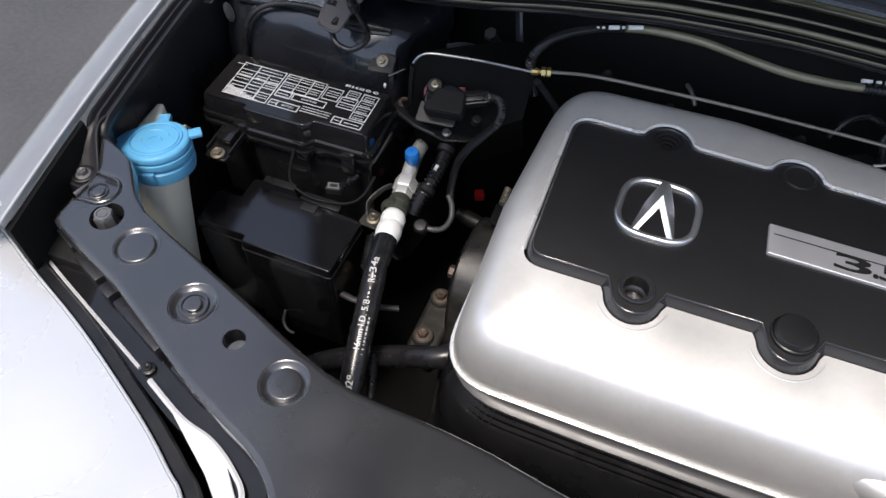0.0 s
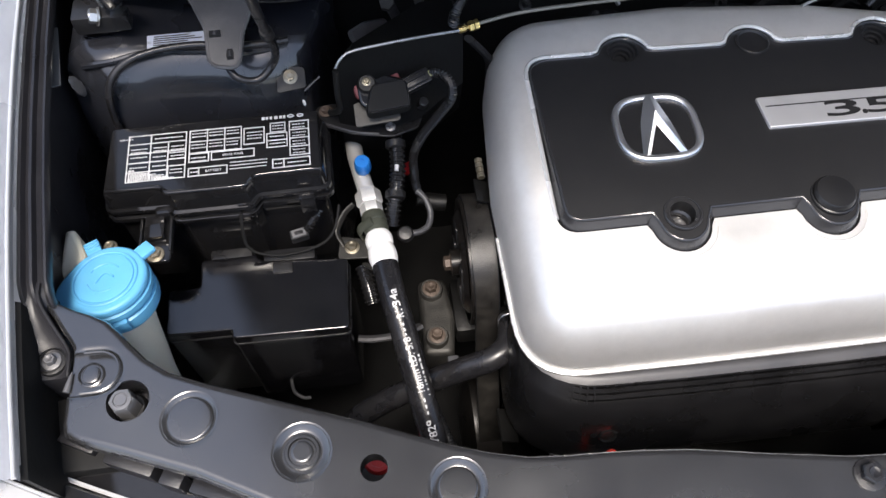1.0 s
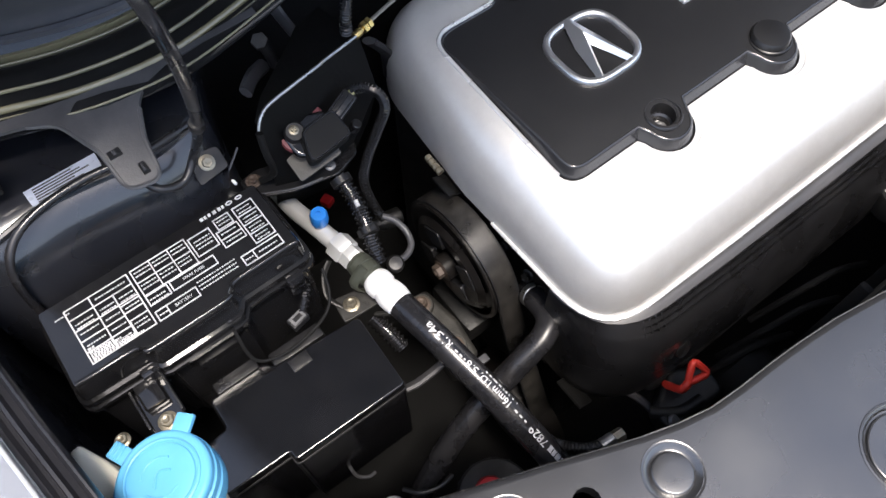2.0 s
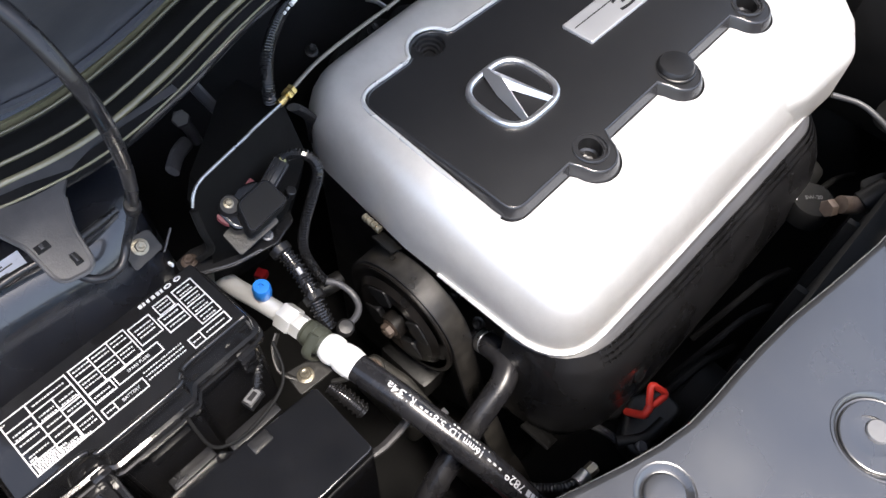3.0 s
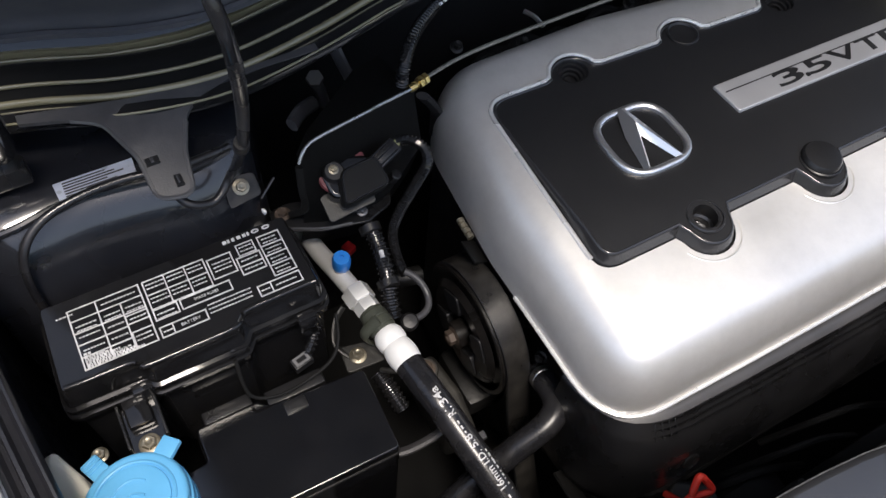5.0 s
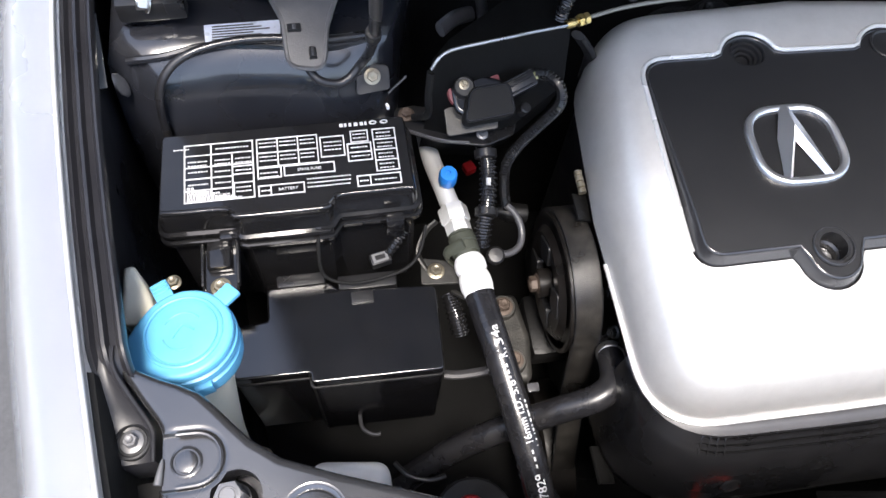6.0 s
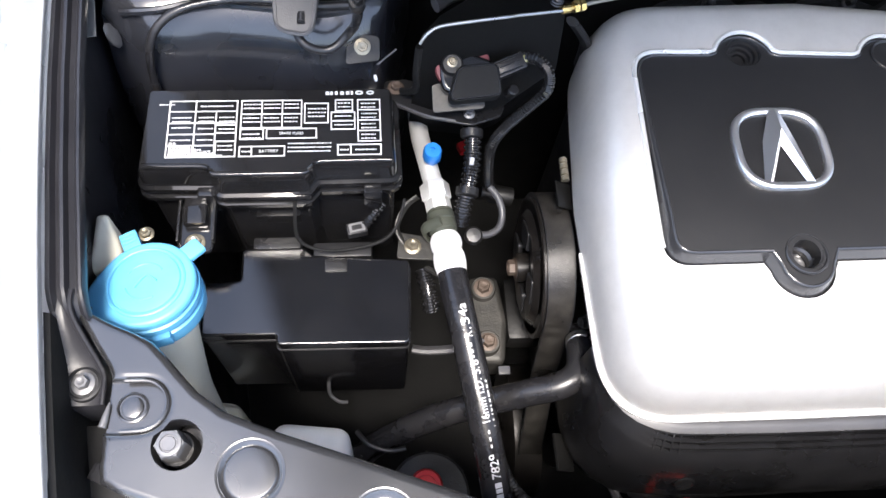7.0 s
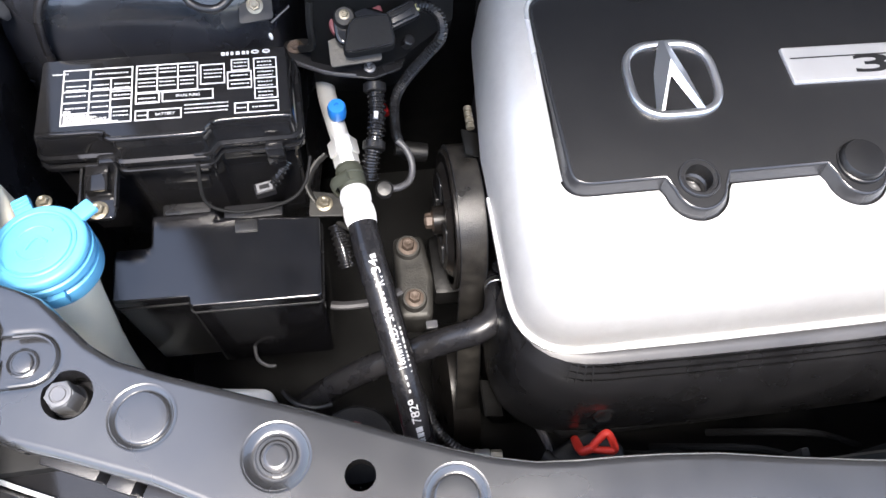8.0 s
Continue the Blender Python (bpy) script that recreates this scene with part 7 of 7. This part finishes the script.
for (x, y), r in (((0.396, 0.272), 0.0032), ((0.359, 0.274), 0.0030)):
    solo("cowl_clip", moved(lathe([(r, 0), (r * 1.1, 0.002), (r, 0.006), (r * 0.6, 0.008), (r * 0.55, 0.011)], 14), aim((x, y, 0.984), (-0.3, -0.6, 0.7))), LEADGREY, "small dull grey-green clip on the cowl's edge", "clip", group="cowl clips")
solo("hose_bracket", tube([(0.350, 0.268, 0.966), (0.362, 0.259, 0.966), (0.374, 0.250, 0.963), (0.384, 0.243, 0.956)], 0.0022, 8, flat=2.4), DULLSTEEL, "bent metal hose bracket behind the engine", "bracket")
bolt((0.353, 0.2655, 0.968), (0, -0.3, 1), r=0.0034, h=0.003, flange=0.0050, mat=ZINC, label="small zinc bolt on the hose bracket")
for pts, r, mt, lb in (
        ([(0.335, 0.229, 0.962), (0.305, 0.2205, 0.961), (0.275, 0.213, 0.955)], 0.0014, STEEL, "thin bright rod beside the cover"),
        ([(0.445, 0.206, 0.952), (0.430, 0.194, 0.955), (0.414, 0.184, 0.954), (0.403, 0.177, 0.946)], 0.0015, STEEL, "thin bright pipe"),
        ([(0.421, 0.209, 0.952), (0.400, 0.203, 0.954), (0.386, 0.196, 0.946)], 0.0013, STEEL, "thin bright pipe"),
        ([(0.459, 0.257, 0.950), (0.436, 0.246, 0.954), (0.405, 0.231, 0.953), (0.358, 0.208, 0.945)], 0.0034, GLOSS, "black wire sleeve"),
        ([(0.284, 0.264, 0.960), (0.264, 0.2635, 0.968), (0.246, 0.252, 0.967), (0.233, 0.236, 0.955)], 0.0030, HOSE, "black bent hose")):
    solo("rear_line", tube(pts, r, 8), mt, lb + " in the gap behind the engine", "line", group="lines behind the engine")
for pts, r in (([(0.50, 0.225, 0.985), (0.515, 0.208, 0.998), (0.545, 0.198, 1.004), (0.57, 0.20, 0.995)], 0.0065), ([(0.52, 0.235, 0.99), (0.54, 0.222, 1.004), (0.565, 0.214, 1.004), (0.585, 0.205, 0.99)], 0.0060)):
    solo("brake_pipe", tube(pts, r, 10), COPPER, "coppery brake pipe on the firewall", "pipe", group="brake pipes")
for k in range(4):
    solo("brake_pipe_nut", moved(nut6(0.008, 0, 0.012), aim((0.552 + 0.012 * k, 0.205 - 0.003 * k, 0.985 + 0.004 * (k % 2)), (0.1, -0.3, 1))), COPPER, "coppery pipe nut on the firewall", "nut", group="brake pipe nuts")

# power steering reservoir
res = thing("steering_reservoir", "yellowed fluid reservoir with a ribbed grey cap", "reservoir", (0.468, 0.155, 0.92))
RMX = Matrix.Translation((0.4720, 0.1500, 0.960))
part("bowl", moved(lathe([(0.028, -0.06), (0.034, -0.045), (0.0375, -0.020), (0.0380, -0.004), (0.0360, 0.004), (0.029, 0.010), (0.022, 0.012)], 32), RMX), YELLOWISH, res)
part("cap", moved(lathe([(0.0245, 0.010), (0.0245, 0.023), (0.0230, 0.025), (0.0170, 0.0255), (0.0155, 0.0285), (0.0140, 0.0295), (0.001, 0.0295)], 32), RMX), GREYCAP, res, "ribbed grey cap")
for k in range(20):
    a = 2 * math.pi * k / 20
    part("cap_rib", moved(box(0.0235, 0.0258, -0.0014, 0.0014, 0.011, 0.022, 0.0004, 1), RMX @ Matrix.Rotation(a, 4, 'Z')), GREYCAP, res)
part("bail", moved(tube([(-0.012, 0.026, 0.010), (-0.012, 0.032, 0.040), (0.008, 0.036, 0.046), (0.022, 0.030, 0.040), (0.022, 0.026, 0.012)], 0.0013, 6), RMX), STEEL, res, "thin wire bail")

# intake duct and air box
duct = thing("intake_duct", "black corrugated intake duct", "duct", (0.56, 0.04, 0.98))
part("bellows", tube([(0.527, 0.040, 0.956), (0.548, 0.040, 0.974), (0.570, 0.041, 0.990)], 0.0215, 24, 8, 0.0035, 0.0062), FLANGE, duct)
part("pipe", tube([(0.565, 0.040, 0.986), (0.600, 0.043, 1.008), (0.65, 0.048, 1.030), (0.70, 0.052, 1.038), (0.76, 0.05, 1.03)], 0.0290, 24, 8, 0.0022, 0.026), FLANGE, duct)
part("clamp", moved(lathe([(0.0205, -0.004), (0.0220, -0.003), (0.0220, 0.003), (0.0208, 0.004)], 28), aim((0.528, 0.040, 0.957), (0.8, 0, 0.7))), FLANGE, duct)
for k in range(6):
    c, w = Vector((0.588 + 0.020 * k, 0.0425 + 0.0015 * k, 1.0005 + 0.0098 * k - 0.0007 * k * k)), (0.9, 0.07, 0.42 - 0.06 * k)
    part("ring_rib", moved(lathe([(0.0285, -0.0022), (0.0312, -0.0014), (0.0312, 0.0014), (0.0285, 0.0022)], 28), aim(tuple(c), w)), FLANGE, duct)
for a in (-1.1, -0.35, 0.4, 1.15):
    part("long_rib", tube([(0.590, 0.043 + 0.030 * math.sin(a), 1.002 + 0.030 * math.cos(a)), (0.65, 0.048 + 0.031 * math.sin(a), 1.030 + 0.031 * math.cos(a)), (0.72, 0.052 + 0.031 * math.sin(a), 1.038 + 0.031 * math.cos(a))], 0.002, 6), FLANGE, duct)
part("sensor", moved(lathe([(0.014, 0), (0.014, 0.006), (0.012, 0.009), (0.001, 0.010)], 18), aim((0.578, 0.060, 1.010), (-0.5, 0.45, 0.9))), LEADGREY, duct, "dull round sensor")
ab = thing("air_box", "black air cleaner box with a pale edged lid", "air box", (0.64, 0.14, 0.95))
part("case", box(0.545, 0.76, 0.085, 0.24, 0.78, 0.975, 0.008), DEEP, ab)
part("pale_edge", moved(box(-0.075, 0.075, -0.003, 0.003, -0.004, 0.004, 0.001), Matrix.Translation((0.592, 0.0765, 0.985)) @ Matrix.Rotation(radians(5), 4, 'Z')), GREYCAP, ab, "pale lid edge")
rb = thing("resonator_box", "black plastic box with a grey lid corner", "box", (0.76, -0.02, 0.95))
part("case", box(0.685, 0.86, -0.085, 0.045, 0.82, 1.005, 0.008), DEEP, rb)
part("lid", slab(round_poly([(0.682, -0.088, 0.006), (0.87, -0.10, 0.01), (0.87, 0.04, 0.01), (0.69, 0.035, 0.01)], 4), 1.0, 1.010, 0.003), BLACK, rb)
solo("breather_hose", tube([(0.500, -0.008, 0.90), (0.540, -0.012, 0.925), (0.580, -0.013, 0.943), (0.598, -0.002, 0.952), (0.596, 0.014, 0.958), (0.575, 0.030, 0.960)], 0.0068, 14), HOSE, "black breather hose beside the battery", "hose")
solo("breather_joint", moved(lathe([(0.008, 0), (0.009, 0.004), (0.009, 0.012), (0.006, 0.014)], 14), aim((0.605, 0.004, 0.962), (-0.2, 0.7, 0.6))), LEADGREY, "grey plastic hose joint beside the battery", "joint")

# battery with red labels
bat = thing("battery", "black car battery with red and white labels", "battery", (0.57, -0.10, 0.75))
BT = Matrix.Translation((0.503, -0.085, 0.925)) @ Matrix.Diagonal((0.80, 0.92, 1, 1)) @ Matrix.Translation((0.082, -0.010, 0))
part("case", moved(box(-0.078, 0.085, -0.092, 0.082, -0.17, 0.0, 0.005), BT), DEEP, bat)
def on_bat(name, x0, x1, y0, y1, mt, lb="", h=0.0012):
    return part(name, moved(box(x0, x1, y0, y1, -0.0005, h, 0.0003, 1), BT), mt, bat, lb)
on_bat("label", -0.060, -0.008, 0.036, 0.064, WHITE, "white label")
on_bat("label_field", -0.036, -0.022, 0.046, 0.056, ORANGE, "orange printed field", 0.0016)
on_bat("label_field", -0.050, -0.040, 0.038, 0.052, PINK, "pink printed field", 0.0016)
for k in range(3):
    on_bat("print_bar", -0.052 + 0.003 * k, -0.0512 + 0.003 * k, 0.054, 0.062, RED, "", 0.0016)
on_bat("label_field", -0.012, -0.008, 0.038, 0.062, BLUE_CAP, "blue printed field", 0.0016)
on_bat("label", 0.014, 0.052, 0.030, 0.072, RED, "red label")
on_bat("label_field", 0.028, 0.036, 0.044, 0.050, PINK, "small printed mark", 0.0016)
on_bat("label_field", 0.008, 0.014, 0.034, 0.070, WHITE, "white printed field", 0.0014)
on_bat("label_field", 0.008, 0.013, 0.052, 0.066, BLUE_CAP, "blue printed field", 0.0018)
on_bat("label", -0.062, -0.002, -0.030, 0.000, RED, "red label")
on_bat("label_field", -0.058, -0.034, -0.026, -0.010, WHITE, "white printed field", 0.0016)
on_bat("label_field", -0.026, -0.008, -0.024, -0.008, PINK, "pink printed field", 0.0016)
on_bat("label", 0.012, 0.054, -0.034, -0.002, RED, "red label")
on_bat("label_field", 0.024, 0.050, -0.031, -0.005, PINK, "pale red printed field", 0.0016)
for k in range(5):
    on_bat("print_bar", 0.027 + 0.0042 * k, 0.0286 + 0.0042 * k, -0.028, -0.009, MAROON, "", 0.0020)
for k in range(4):
    on_bat("print_bar", -0.055 + 0.005 * k, -0.0535 + 0.005 * k, -0.024, -0.013, RED, "", 0.0020)
    on_bat("print_bar", -0.024 + 0.004 * k, -0.0228 + 0.004 * k, -0.022, -0.010, RED, "", 0.0020)
on_bat("label", -0.066, -0.006, 0.018, 0.032, RED, "narrow red label")
on_bat("label_field", -0.060, -0.030, 0.022, 0.029, PINK, "pale printed field", 0.0016)
on_bat("label_field", 0.000, 0.010, 0.020, 0.034, WHITE, "white printed field", 0.0014)
part("hold_down", moved(box(-0.082, 0.088, 0.004, 0.017, 0.001, 0.008, 0.002), BT), LEADGREY, bat, "grey hold-down bar")
# notches are uncut: black boxes round the bar give their shade
for x in (-0.03, 0.012, 0.045):
    part("hold_down_notch_shade", moved(box(x, x + 0.003, 0.0035, 0.0175, 0.001, 0.0086, 0.0005, 1), BT), INK_GAP, bat)
part("terminal_cover", moved(slab(round_poly([(-0.110, 0.046, 0.006), (-0.094, 0.040, 0.006), (-0.052, 0.050, 0.006), (-0.048, 0.062, 0.006), (-0.068, 0.068, 0.006), (-0.102, 0.062, 0.006)], 4), 0.0, 0.016, 0.005), BT), RED, bat, "red terminal cover")
neg = part("terminal_clamp", moved(lathe([(0.008, 0), (0.008, 0.012), (0.006, 0.014)], 14), BT @ Matrix.Translation((0.066, 0.052, 0))), COPPER, bat, "tarnished terminal clamp")
part("clamp_bolt", moved(hex_head(0.004, 0.012, 0.006, 0.002), aim(tuple((BT @ Matrix.Translation((0.070, 0.044, 0.006))).translation), (0.5, -0.7, 0.3))), BRASS, neg)
part("cell_cap", moved(box(0.060, 0.070, -0.052, -0.042, 0.0, 0.006, 0.001), BT), PINK, bat)
tray = thing("battery_tray", "black battery shield in front of the battery", "battery shield", (0.50, -0.13, 0.76))
part("front_shield", box(0.4985, 0.5025, -0.188, -0.062, 0.76, 0.927, 0.0015), DEEP, tray)
part("side_shield", box(0.5025, 0.66, -0.1900, -0.1875, 0.76, 0.915, 0.001), DEEP, tray)
for pts, r in (([(0.585, -0.160, 0.93), (0.62, -0.185, 0.95), (0.66, -0.175, 0.965), (0.72, -0.15, 0.97), (0.80, -0.11, 0.95)], 0.0055), ([(0.60, -0.15, 0.93), (0.615, -0.18, 0.93), (0.60, -0.205, 0.90), (0.56, -0.21, 0.86)], 0.005), ([(0.66, -0.14, 0.93), (0.70, -0.16, 0.95), (0.76, -0.14, 0.97)], 0.004)):
    solo("battery_cable", tube(pts, r, 10), RUBBER, "black battery cable along the support panel", "cable", group="battery cables")
solo("horn", moved(lathe([(0.045, 0), (0.048, 0.004), (0.045, 0.010), (0.02, 0.014), (0.02, 0.03)], 28), aim((0.44, -0.185, 0.86), (0.1, 0.5, 1))), DEEP, "dark round horn behind the support panel", "horn")
for x, y, z in ((0.475, -0.188, 0.965), (0.535, -0.176, 0.965), (0.625, -0.158, 0.965), (0.72, -0.132, 0.97)):
    bolt((x, y, z), (-0.2, 1, 0.4), r=0.004, h=0.003, flange=0.006, label="small zinc bolt behind the support panel")
